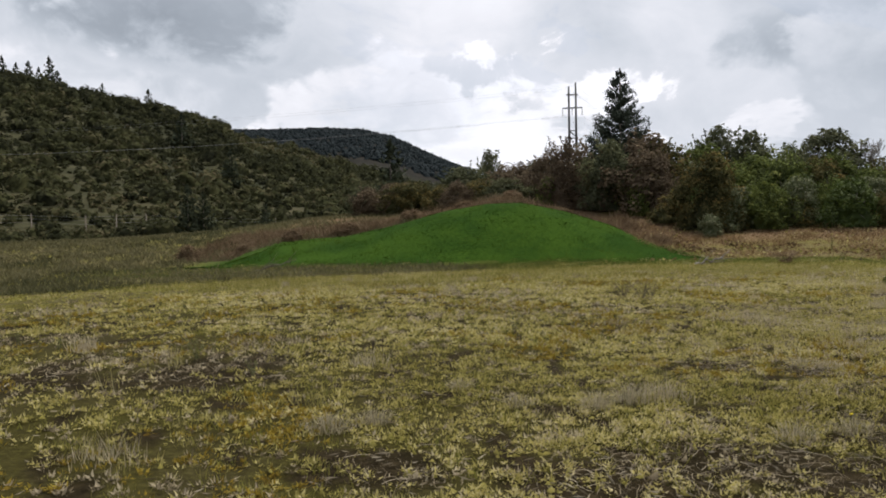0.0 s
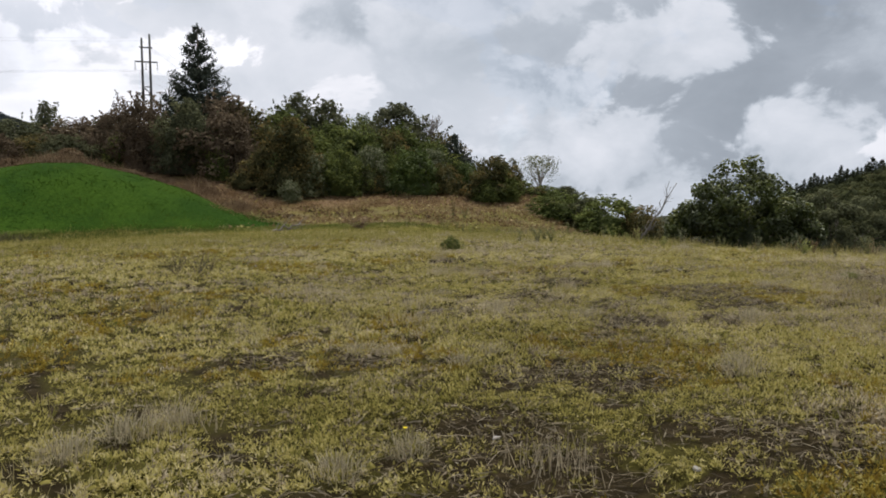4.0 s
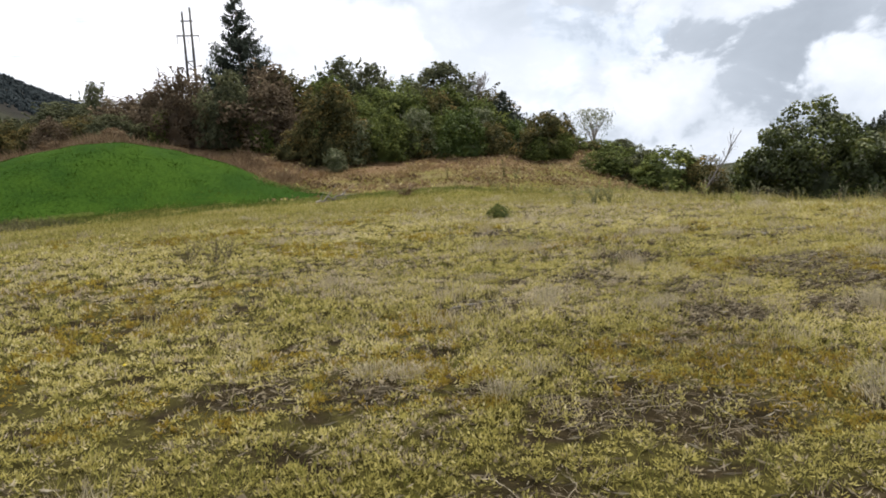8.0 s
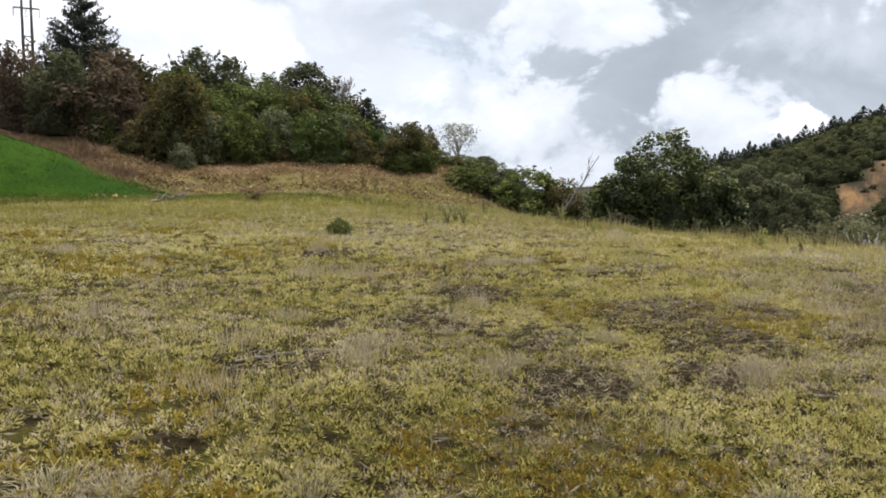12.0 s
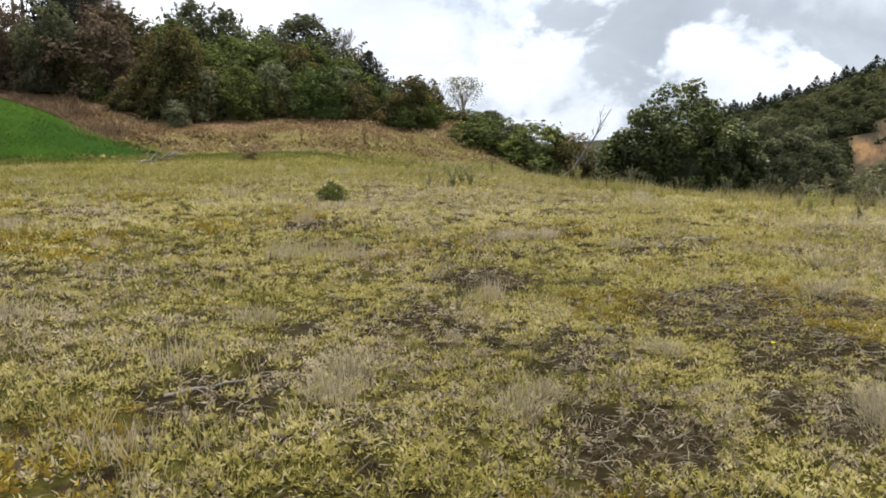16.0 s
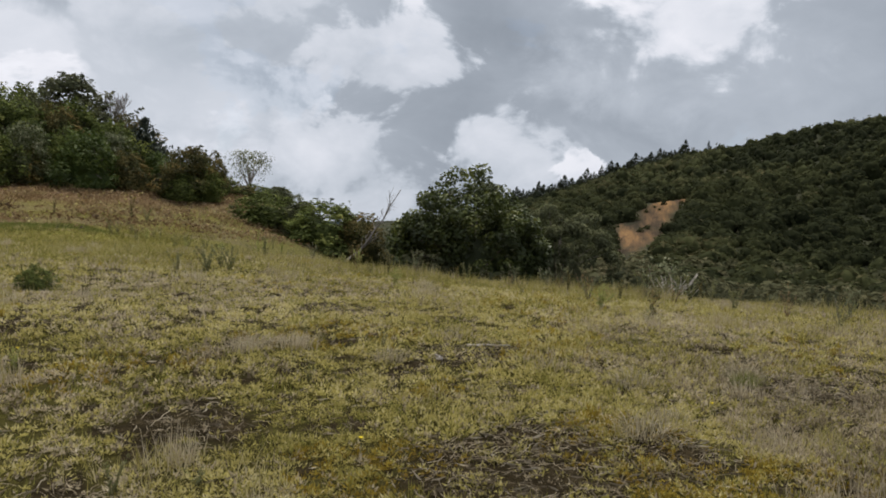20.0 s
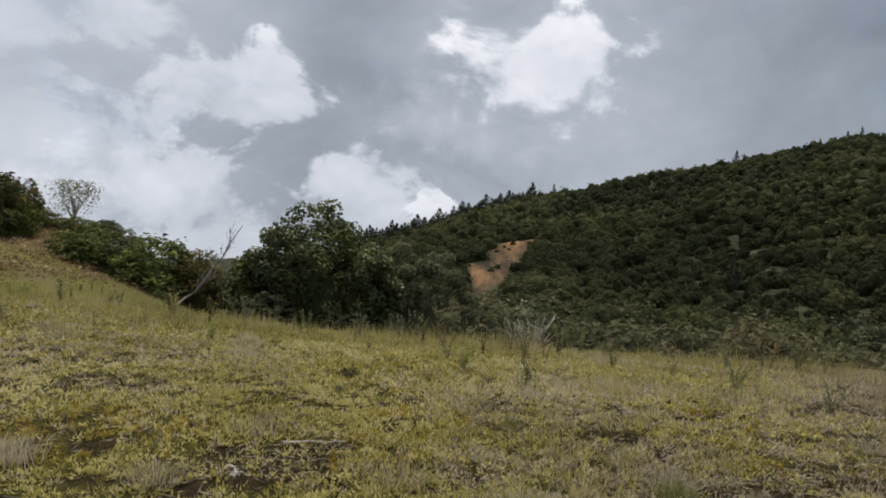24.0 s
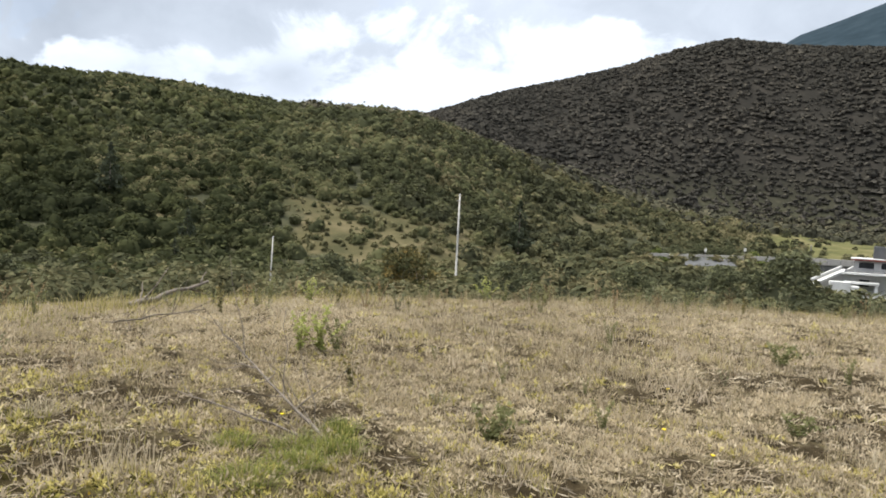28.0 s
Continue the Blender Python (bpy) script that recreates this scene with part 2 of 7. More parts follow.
def lush_look(n, place):
    fine, broad = n.noise(place, 9.0, 6.0, 0.65), n.noise(place, 0.32, 5.0, 0.6)
    a = n.ramp(fine, [(0.30, (0.011, 0.029, 0.004)), (0.52, (0.021, 0.053, 0.007)), (0.70, (0.037, 0.077, 0.010))])
    b = n.ramp(fine, [(0.30, (0.021, 0.047, 0.005)), (0.60, (0.042, 0.086, 0.010))])
    return n.mix(n.map_range(broad, 0.36, 0.64), a, b), fine, 0.6


def leaf_look(stops, gloss=0.0):
    def build(n, place):
        tone = n.add("ShaderNodeAttribute", attribute_name="tone").outputs["Fac"]
        leaf = n.add("ShaderNodeNewGeometry").outputs["Random Per Island"]
        mixed = n.math("ADD", n.math("MULTIPLY", tone, 0.65), n.math("MULTIPLY", leaf, 0.35))
        colour = n.ramp(mixed, stops)
        return n.mix(n.math("MULTIPLY", n.noise(place, 3.0, 3.0), 0.25), colour, (0.02, 0.02, 0.01)), None, 0
    return build


def grain_look(dark, light, scale=8.0, bump=0.5):
    def build(n, place):
        grain = n.noise(n.vmath("MULTIPLY", place, (1.0, 1.0, 0.25)).outputs[0], scale, 7.0, 0.65)
        fine = n.noise(place, scale * 6, 5.0, 0.6)
        both = n.math("ADD", n.math("MULTIPLY", grain, 0.7), n.math("MULTIPLY", fine, 0.3))
        return n.ramp(both, [(0.32, dark), (0.66, light)]), both, bump
    return build


MAT = {
    "ground": material("field_ground", ground_look, 0.95, 0.03),
    "lush": material("lush_green_grass", lush_look, 0.95, 0.03),
    "blade": material("grass_blades", leaf_look([(0.05, (0.16, 0.18, 0.035)), (0.35, (0.31, 0.29, 0.07)), (0.60, (0.44, 0.38, 0.13)), (0.90, (0.64, 0.56, 0.34))]), 0.85, 0.06, 0.4),
    "rim_blade": material("seeding_grass", leaf_look([(0.05, (0.18, 0.16, 0.07)), (0.35, (0.335, 0.28, 0.15)), (0.65, (0.46, 0.38, 0.245)), (0.95, (0.64, 0.54, 0.41))]), 0.8, 0.2, 0.4),
    "lush_blade": material("lush_blades", leaf_look([(0.05, (0.016, 0.036, 0.004)), (0.45, (0.039, 0.082, 0.010)), (0.80, (0.086, 0.132, 0.019)), (1.0, (0.18, 0.18, 0.043))]), 0.95, 0.03, 0.4),
    "fresh_blade": material("fresh_green_blades", leaf_look([(0.05, (0.070, 0.092, 0.020)), (0.45, (0.17, 0.20, 0.048)), (0.80, (0.29, 0.29, 0.095)), (1.0, (0.40, 0.36, 0.16))]), 0.9, 0.05, 0.4),
    "mat": material("low_weed_leaves", leaf_look([(0.02, (0.040, 0.034, 0.008)), (0.22, (0.335, 0.295, 0.080)), (0.48, (0.565, 0.49, 0.180)), (0.88, (0.80, 0.70, 0.44))]), 0.85, 0.05, 0.4),
    "straw": material("bleached_straw", leaf_look([(0.05, (0.10, 0.078, 0.05)), (0.40, (0.42, 0.35, 0.235)), (0.92, (0.76, 0.66, 0.48))]), 0.88, 0.05, 0.4),
    "tussock": material("grey_straw_blades", leaf_look([(0.05, (0.10, 0.083, 0.052)), (0.40, (0.36, 0.31, 0.20)), (0.92, (0.68, 0.60, 0.43))]), 0.88, 0.05, 0.4),
    "orange_moss": material("orange_moss", leaf_look([(0.05, (0.14, 0.09, 0.015)), (0.50, (0.34, 0.25, 0.04)), (0.95, (0.56, 0.44, 0.08))]), 0.88, 0.05, 0.3),
    "litter": material("dead_stalks", leaf_look([(0.1, (0.13, 0.10, 0.065)), (0.5, (0.28, 0.23, 0.16)), (0.9, (0.46, 0.40, 0.30))]), 0.9, 0.1),
    "leaf": material("broad_leaves", leaf_look([(0.05, (0.036, 0.046, 0.017)), (0.42, (0.110, 0.138, 0.040)), (0.72, (0.215, 0.245, 0.062)), (0.97, (0.35, 0.36, 0.11))]), 0.8, 0.12, 0.3),
    "dark_leaf": material("dark_leaves", leaf_look([(0.05, (0.044, 0.049, 0.031)), (0.50, (0.105, 0.114, 0.062)), (0.90, (0.205, 0.208, 0.105))]), 0.85, 0.1, 0.3),
    "brown_leaf": material("reddish_brown_leaves", leaf_look([(0.05, (0.062, 0.047, 0.034)), (0.50, (0.150, 0.112, 0.076)), (0.90, (0.29, 0.225, 0.145))]), 0.9, 0.08, 0.3),
    "rust_leaf": material("rusty_green_leaves", leaf_look([(0.05, (0.030, 0.034, 0.017)), (0.38, (0.088, 0.088, 0.036)), (0.66, (0.180, 0.144, 0.053)), (0.92, (0.32, 0.21, 0.068))]), 0.85, 0.1, 0.3),
    "dead_fern": material("dead_bracken", leaf_look([(0.05, (0.10, 0.062, 0.030)), (0.50, (0.27, 0.175, 0.088)), (0.90, (0.48, 0.36, 0.20))]), 0.85, 0.15, 0.3),
    "grey_leaf": material("grey_green_leaves", leaf_look([(0.05, (0.048, 0.058, 0.026)), (0.50, (0.165, 0.185, 0.090)), (0.92, (0.45, 0.45, 0.30))]), 0.75, 0.2, 0.25),
    "bright_leaf": material("fresh_green_leaves", leaf_look([(0.05, (0.035, 0.055, 0.012)), (0.50, (0.085, 0.125, 0.026)), (0.90, (0.19, 0.24, 0.055))]), 0.6, 0.3, 0.4),
    "hill_leaf": material("hillside_leaves", leaf_look([(0.02, (0.016, 0.020, 0.010)), (0.35, (0.036, 0.042, 0.019)), (0.65, (0.070, 0.076, 0.031)), (0.97, (0.130, 0.116, 0.056))]), 0.95, 0.04, 0.25),
    "brush_leaf": material("brown_green_scrub", leaf_look([(0.02, (0.030, 0.032, 0.020)), (0.35, (0.070, 0.074, 0.040)), (0.65, (0.130, 0.126, 0.066)), (0.97, (0.21, 0.175, 0.098))]), 0.95, 0.05, 0.25),
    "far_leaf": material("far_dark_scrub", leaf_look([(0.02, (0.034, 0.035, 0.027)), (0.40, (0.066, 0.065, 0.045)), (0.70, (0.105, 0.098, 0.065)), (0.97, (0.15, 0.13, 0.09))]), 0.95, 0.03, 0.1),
    "olive_scrub": material("olive_hill_scrub", leaf_look([(0.02, (0.028, 0.032, 0.018)), (0.35, (0.066, 0.072, 0.036)), (0.65, (0.120, 0.122, 0.058)), (0.97, (0.195, 0.165, 0.092))]), 0.95, 0.04, 0.25),
    "bracken_leaf": material("grey_brown_bracken", leaf_look([(0.05, (0.072, 0.047, 0.027)), (0.50, (0.20, 0.135, 0.080)), (0.92, (0.37, 0.275, 0.175))]), 0.85, 0.15, 0.3),
    "twig_bark": material("grey_twigs", grain_look((0.12, 0.105, 0.095), (0.30, 0.27, 0.245), 9.0), 0.9, 0.1),
    # needle colour shifted to blue to hold the haze over the far ridge
    "hazed_needle": material("hazed_blue_conifers", leaf_look([(0.05, (0.012, 0.018, 0.022)), (0.50, (0.022, 0.031, 0.036)), (0.95, (0.038, 0.048, 0.052))]), 0.85, 0.1, 0.1),
    "tree_leaf": material("tree_leaves", leaf_look([(0.05, (0.022, 0.029, 0.012)), (0.45, (0.058, 0.074, 0.022)), (0.75, (0.115, 0.138, 0.032)), (0.97, (0.24, 0.25, 0.070))]), 0.5, 0.35, 0.22),
    "sprout_leaf": material("pale_sprouts", leaf_look([(0.05, (0.16, 0.19, 0.045)), (0.50, (0.34, 0.37, 0.10)), (0.92, (0.52, 0.51, 0.20))]), 0.65, 0.25, 0.4),
    "tan_tuft": material("tan_olive_tufts", leaf_look([(0.05, (0.060, 0.062, 0.028)), (0.50, (0.125, 0.118, 0.056)), (0.92, (0.22, 0.19, 0.105))]), 0.85, 0.15, 0.3),
    "far_mat": material("far_weed_leaves", leaf_look([(0.02, (0.10, 0.10, 0.026)), (0.35, (0.33, 0.30, 0.082)), (0.65, (0.50, 0.43, 0.17)), (0.95, (0.66, 0.57, 0.33))]), 0.88, 0.05, 0.3),
    "hill_needle": material("hill_conifer_needles", leaf_look([(0.05, (0.024, 0.031, 0.021)), (0.50, (0.048, 0.058, 0.037)), (0.95, (0.088, 0.098, 0.062))]), 0.9, 0.06, 0.2),
    "slope_brush": material("dark_slope_scrub", leaf_look([(0.02, (0.017, 0.018, 0.012)), (0.35, (0.042, 0.045, 0.023)), (0.65, (0.080, 0.082, 0.036)), (0.97, (0.15, 0.125, 0.072))]), 0.95, 0.05, 0.25),
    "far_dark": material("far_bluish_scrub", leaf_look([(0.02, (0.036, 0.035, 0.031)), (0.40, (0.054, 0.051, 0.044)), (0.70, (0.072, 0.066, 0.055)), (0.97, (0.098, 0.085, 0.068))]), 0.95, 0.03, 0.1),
    "weed_leaf": material("olive_weed_leaves", leaf_look([(0.05, (0.08, 0.09, 0.032)), (0.50, (0.17, 0.175, 0.068)), (0.92, (0.31, 0.30, 0.15))]), 0.65, 0.25, 0.4),
    "grey_wall": material("grey_plaster", grain_look((0.36, 0.36, 0.35), (0.50, 0.50, 0.48), 0.8, 0.15), 0.85, 0.2),
    "needle": material("conifer_needles", leaf_look([(0.05, (0.014, 0.021, 0.016)), (0.50, (0.032, 0.044, 0.032)), (0.95, (0.075, 0.088, 0.062))]), 0.7, 0.2, 0.15),
    "bark": material("grey_bark", grain_look((0.075, 0.062, 0.050), (0.22, 0.19, 0.16), 9.0), 0.9, 0.1),
    "pale_bark": material("bleached_wood", grain_look((0.24, 0.21, 0.18), (0.50, 0.46, 0.41), 7.0), 0.85, 0.15),
    "pole": material("weathered_pole", grain_look((0.34, 0.33, 0.31), (0.56, 0.54, 0.50), 5.0), 0.85, 0.15),
    "dark_pole": material("dark_creosoted_pole", grain_look((0.05, 0.05, 0.05), (0.13, 0.125, 0.12), 5.0), 0.85, 0.15),
    "concrete": material("grey_concrete", grain_look((0.30, 0.30, 0.29), (0.48, 0.47, 0.45), 1.5, 0.2), 0.9, 0.15),
    "pale_concrete": material("pale_concrete", grain_look((0.27, 0.26, 0.24), (0.42, 0.40, 0.37), 0.6, 0.2), 0.9, 0.15),
    "white_wall": material("white_plaster", grain_look((0.46, 0.46, 0.45), (0.62, 0.62, 0.60), 0.8, 0.15), 0.85, 0.2),
    "zinc": material("grey_sheet_roof", grain_look((0.068, 0.070, 0.072), (0.115, 0.118, 0.120), 1.2, 0.2), 0.9, 0.08),
    "red": material("rusty_red_trim", grain_look((0.24, 0.05, 0.04), (0.40, 0.11, 0.08), 3.0, 0.2), 0.8, 0.2),
    "pane": material("dark_window_pane", grain_look((0.02, 0.022, 0.026), (0.04, 0.044, 0.05), 2.0, 0.0), 0.15, 0.5),
    "asphalt": material("worn_asphalt", grain_look((0.10, 0.10, 0.10), (0.19, 0.19, 0.185), 2.0, 0.3), 0.9, 0.2),
    "stone": material("pale_stone", grain_look((0.22, 0.20, 0.18), (0.42, 0.39, 0.36), 12.0), 0.9, 0.15),
    "flower": material("yellow_petals", grain_look((0.60, 0.45, 0.01), (0.78, 0.62, 0.03), 20.0, 0.0), 0.7, 0.2),
    "ceramic": material("brown_glazed_insulator", grain_look((0.10, 0.06, 0.05), (0.18, 0.12, 0.10), 6.0, 0.0), 0.3, 0.5),
    "steel": material("grey_steel_wire", grain_look((0.16, 0.16, 0.17), (0.26, 0.26, 0.27), 6.0, 0.0), 0.5, 0.5),
}


# ---------------------------------------------------------------- mesh helpers
def mesh_from(name, verts, faces, mat, tone=None, flat=True):
    """A mesh from arrays: corner places (n, 3), faces (m, 3 or 4), and a tone for each corner."""
    verts, faces = np.asarray(verts, np.float32), np.asarray(faces, np.int32)
    me = bpy.data.meshes.new(name)
    me.vertices.add(len(verts))
    me.vertices.foreach_set("co", verts.ravel())
    side = faces.shape[1]
    me.loops.add(faces.size)
    me.loops.foreach_set("vertex_index", faces.ravel())
    me.polygons.add(len(faces))
    me.polygons.foreach_set("loop_start", np.arange(0, faces.size, side, dtype=np.int32))
    me.polygons.foreach_set("use_smooth", np.full(len(faces), not flat))
    me.update(calc_edges=True)
    if tone is not None:
        me.attributes.new("tone", "FLOAT", "POINT").data.foreach_set("value", np.asarray(tone, np.float32))
    me.materials.append(mat)
    return me


def part(name, data, parent, label="", mat=None):
    """Links a mesh, or a bmesh with its material, as one part under a thing or another part."""
    if isinstance(data, bmesh.types.BMesh):
        me = bpy.data.meshes.new(name)
        data.to_mesh(me)
        data.free()
        me.materials.append(mat)
        data = me
    ob = new(name, data)
    ob.parent = parent
    return tagged(ob, label)


def empty(name, x, y, z, label, category, group="", turn=0.0, kind=""):
    ob = new(name)
    ob.matrix_world = pose(x, y, z, 0, 0, turn)
    return tagged(ob, label, category, group, kind)


def rods(runs, sides=6):
    """Corners and faces of tapering rods: each run a list of (point, radius)."""
    verts, faces = [], []
    for run in runs:
        pts = [Vector(p) for p, _ in run]
        base = len(verts)
        for i, (p, (_, rad)) in enumerate(zip(pts, run)):
            along = (pts[min(i + 1, len(pts) - 1)] - pts[max(i - 1, 0)]).normalized()
            across = along.orthogonal().normalized()
            other = along.cross(across)
            for k in range(sides):
                a = 2 * math.pi * k / sides
                verts.append(p + (across * math.cos(a) + other * math.sin(a)) * rad)
        for i in range(len(run) - 1):
            for k in range(sides):
                a, b = base + i * sides + k, base + i * sides + (k + 1) % sides
                faces.append((a, b, b + sides, a + sides))
        for ring in (base, base + (len(run) - 1) * sides):
            for k in range(1, sides - 1, 2):
                faces.append((ring, ring + k, ring + k + 1, ring + (k + 2) % sides))
    return np.array([tuple(v) for v in verts]), np.array(faces)


def rod_mesh(name, runs, mat, sides=6):
    verts, faces = rods(runs, sides)
    return mesh_from(name, verts, faces, mat, flat=False)


def cuboid(bm, centre, size, bevel=0.0, turn=0.0):
    """Adds a bevelled block to a bmesh."""
    made = bmesh.ops.create_cube(bm, size=1.0, matrix=Matrix.Translation(centre) @ Matrix.Rotation(radians(turn), 4, "Z") @ Matrix.Diagonal((*size, 1)))
    if bevel:
        edges = list({e for v in made["verts"] for e in v.link_edges})
        bmesh.ops.bevel(bm, geom=edges, offset=bevel, segments=1, affect="EDGES")
    return bm


def leaf_cards(rng, centres, normals, length, width, tone, fold=0.25):
    """Leaf-shaped cards of four corners, bent along the middle, at the given centres, facing the normals."""
    n = len(centres)
    normals = normals / np.linalg.norm(normals, axis=1, keepdims=True).clip(1e-6)
    aside = rng.normal(size=(n, 3))
    along = np.cross(normals, aside)
    along /= np.linalg.norm(along, axis=1, keepdims=True).clip(1e-6)
    across = np.cross(normals, along)
    length, width = np.broadcast_to(length, n)[:, None], np.broadcast_to(width, n)[:, None]
    a, b = centres - along * length / 2, centres + along * length / 2
    lift = normals * length * fold
    verts = np.stack([a, centres + across * width / 2 - lift, b, centres - across * width / 2 + lift * 0.3], 1).reshape(-1, 3)
    faces = np.arange(4 * n).reshape(-1, 4)
    return verts, faces, np.repeat(tone, 4)


def spray_cards(rng, centres, normals, size, tone):
    """Three-cornered leaf sprays at the given centres, facing the normals."""
    n = len(centres)
    normals = normals / np.linalg.norm(normals, axis=1, keepdims=True).clip(1e-6)
    along = np.cross(normals, rng.normal(size=(n, 3)))
    along /= np.linalg.norm(along, axis=1, keepdims=True).clip(1e-6)
    across = np.cross(normals, along)
    size = np.broadcast_to(size, n)[:, None]
    lift = normals * size * 0.15
    verts = np.stack([centres - along * size * 0.5 - across * size * 0.38 - lift, centres - along * size * 0.35 + across * size * 0.42 + lift, centres + along * size * 0.75], 1).reshape(-1, 3)
    return verts, np.arange(3 * n).reshape(-1, 3), np.repeat(tone, 3)


def in_threes(quads):
    """Four-cornered faces cut into three-cornered ones."""
    return np.concatenate([quads[:, [0, 1, 2]], quads[:, [0, 2, 3]]])


# ---------------------------------------------------------------- lie of the land
def lattice(ix, iy, seed):
    """A steady pseudo-random number from 0 to 1 for each whole-numbered pair."""
    n = np.sin(ix * 127.1 + iy * 311.7 + seed * 74.7) * 43758.5453
    return n - np.floor(n)


def value_noise(x, y, seed=0):
    x, y = np.asarray(x, float), np.asarray(y, float)
    ix, iy = np.floor(x), np.floor(y)
    u, v = x - ix, y - iy
    u, v = u * u * (3 - 2 * u), v * v * (3 - 2 * v)
    a, b = lattice(ix, iy, seed), lattice(ix + 1, iy, seed)
    c, d = lattice(ix, iy + 1, seed), lattice(ix + 1, iy + 1, seed)
    return (a * (1 - u) + b * u) * (1 - v) + (c * (1 - u) + d * u) * v


def fbm(x, y, seed=0, octaves=4):
    """Fractal noise from 0 to 1 about 0.5."""
    total, weight, size = 0.0, 0.0, 1.0
    for n in range(octaves):
        total = total + size * value_noise(np.asarray(x) * 2**n + 17.3 * n, np.asarray(y) * 2**n - 9.1 * n, seed + n)
        weight, size = weight + size, size * 0.55
    return total / weight


def smooth(a, b, x):
    u = np.clip((x - a) / (b - a), 0, 1)
    return u * u * (3 - 2 * u)


CENTRE = (5.0, 4.0)
# azimuth clockwise from +y, and the field's rim in metres from the centre
RIM = [(-180, 40), (-40, 75), (0, 60), (14, 30), (29, 21), (44, 17.6), (56, 16.4), (72, 16), (86, 16.6), (104, 17), (125, 17.6), (141, 18.2), (180, 30)]
FALL = [(-180, 0.2), (-40, 0.0), (27, 0.0), (34, 0.12), (38, 0.22), (42, 0.36), (46, 0.62), (52, 1.0), (165, 1.0), (180, 0.2)]
# crests: azimuth and height
CREST_NEAR = [(-180, 30), (-60, 55), (-27, 42), (-22, 39), (-18, 36), (-13.5, 32), (-13, 29), (-8, 24), (-3.6, 19), (-1, 16), (1.5, 10), (8, 3), (20, -10), (40, -16), (54, -10),
              (58.5, -2), (62, 4), (66, 13), (70, 20), (75, 27), (79, 33), (84, 37.5), (88, 43.5), (91, 48), (95, 47), (100, 48), (104, 47), (109, 43.5), (116, 43),
              (120, 42), (125, 33.5), (132, 20), (140, 6), (150, 0), (170, 0), (180, 30)]
CREST_MID = [(-180, 60), (-30, 96), (-10.7, 103), (-5.6, 106), (-2.7, 105), (-0.6, 98), (1.4, 84), (3.5, 70), (5.3, 60), (9, 25), (14, -10), (25, -45), (55, -45), (80, 0), (112, 44),
             (118, 66), (122, 79), (125, 90), (127, 97), (131, 106), (135, 116), (139, 129), (142, 136), (146, 130), (152, 126), (165, 116), (180, 60)]
CREST_FAR = [(-180, 60), (-20, 60), (5, -20), (20, -130), (58, -130), (75, 10), (100, 10), (125, 120), (140, 280), (144.5, 380), (146.7, 428), (149.3, 458), (152, 492), (158, 530), (168, 470), (180, 60)]


OUTER = [(-180, 0), (-20, 0), (10, -260), (60, -260), (80, 0), (180, 0)]


def table(rows, az):
    return np.interp(az, [a for a, _ in rows], [b for _, b in rows])


def polar(x, y):
    dx, dy = np.asarray(x, float) - CENTRE[0], np.asarray(y, float) - CENTRE[1]
    return np.degrees(np.arctan2(dx, dy)), np.hypot(dx, dy)


MOUND_CREST = [(-11.5, -1.2), (-9.8, -0.3), (-8.4, 0.5), (-6.6, 1.05), (-3.1, 1.15), (0, 1.75), (2.4, 2.4), (4.8, 2.78), (6.6, 2.8), (8.9, 2.3), (11.2, 1.55), (13.1, 0.6), (14.6, -0.4), (15.2, -1.2)]


def mound_front(x):
    """Where the bank's foot lies."""
    return 36.0 - 0.16 * (x - 2) + 0.004 * (x - 2) ** 2


def mound_height(x, y):
    top = np.interp(x, [a for a, _ in MOUND_CREST], [b for _, b in MOUND_CREST])
    v = (y - mound_front(x)) / 7.0
    rise = np.where(v < 1, np.sin(np.clip(v, 0, 1) * math.pi / 2) ** 1.15, 1 - 0.25 * smooth(1.3, 3.0, v))
    return np.where((x > -11.5) & (x < 15.2) & (v > 0), (top + 0.2) * rise, -900.0)


def hill_shape(u):
    u = np.clip(u, 0, 1)
    return 0.55 * np.sin(u * math.pi / 2) + 0.45 * u * u * (3 - 2 * u)


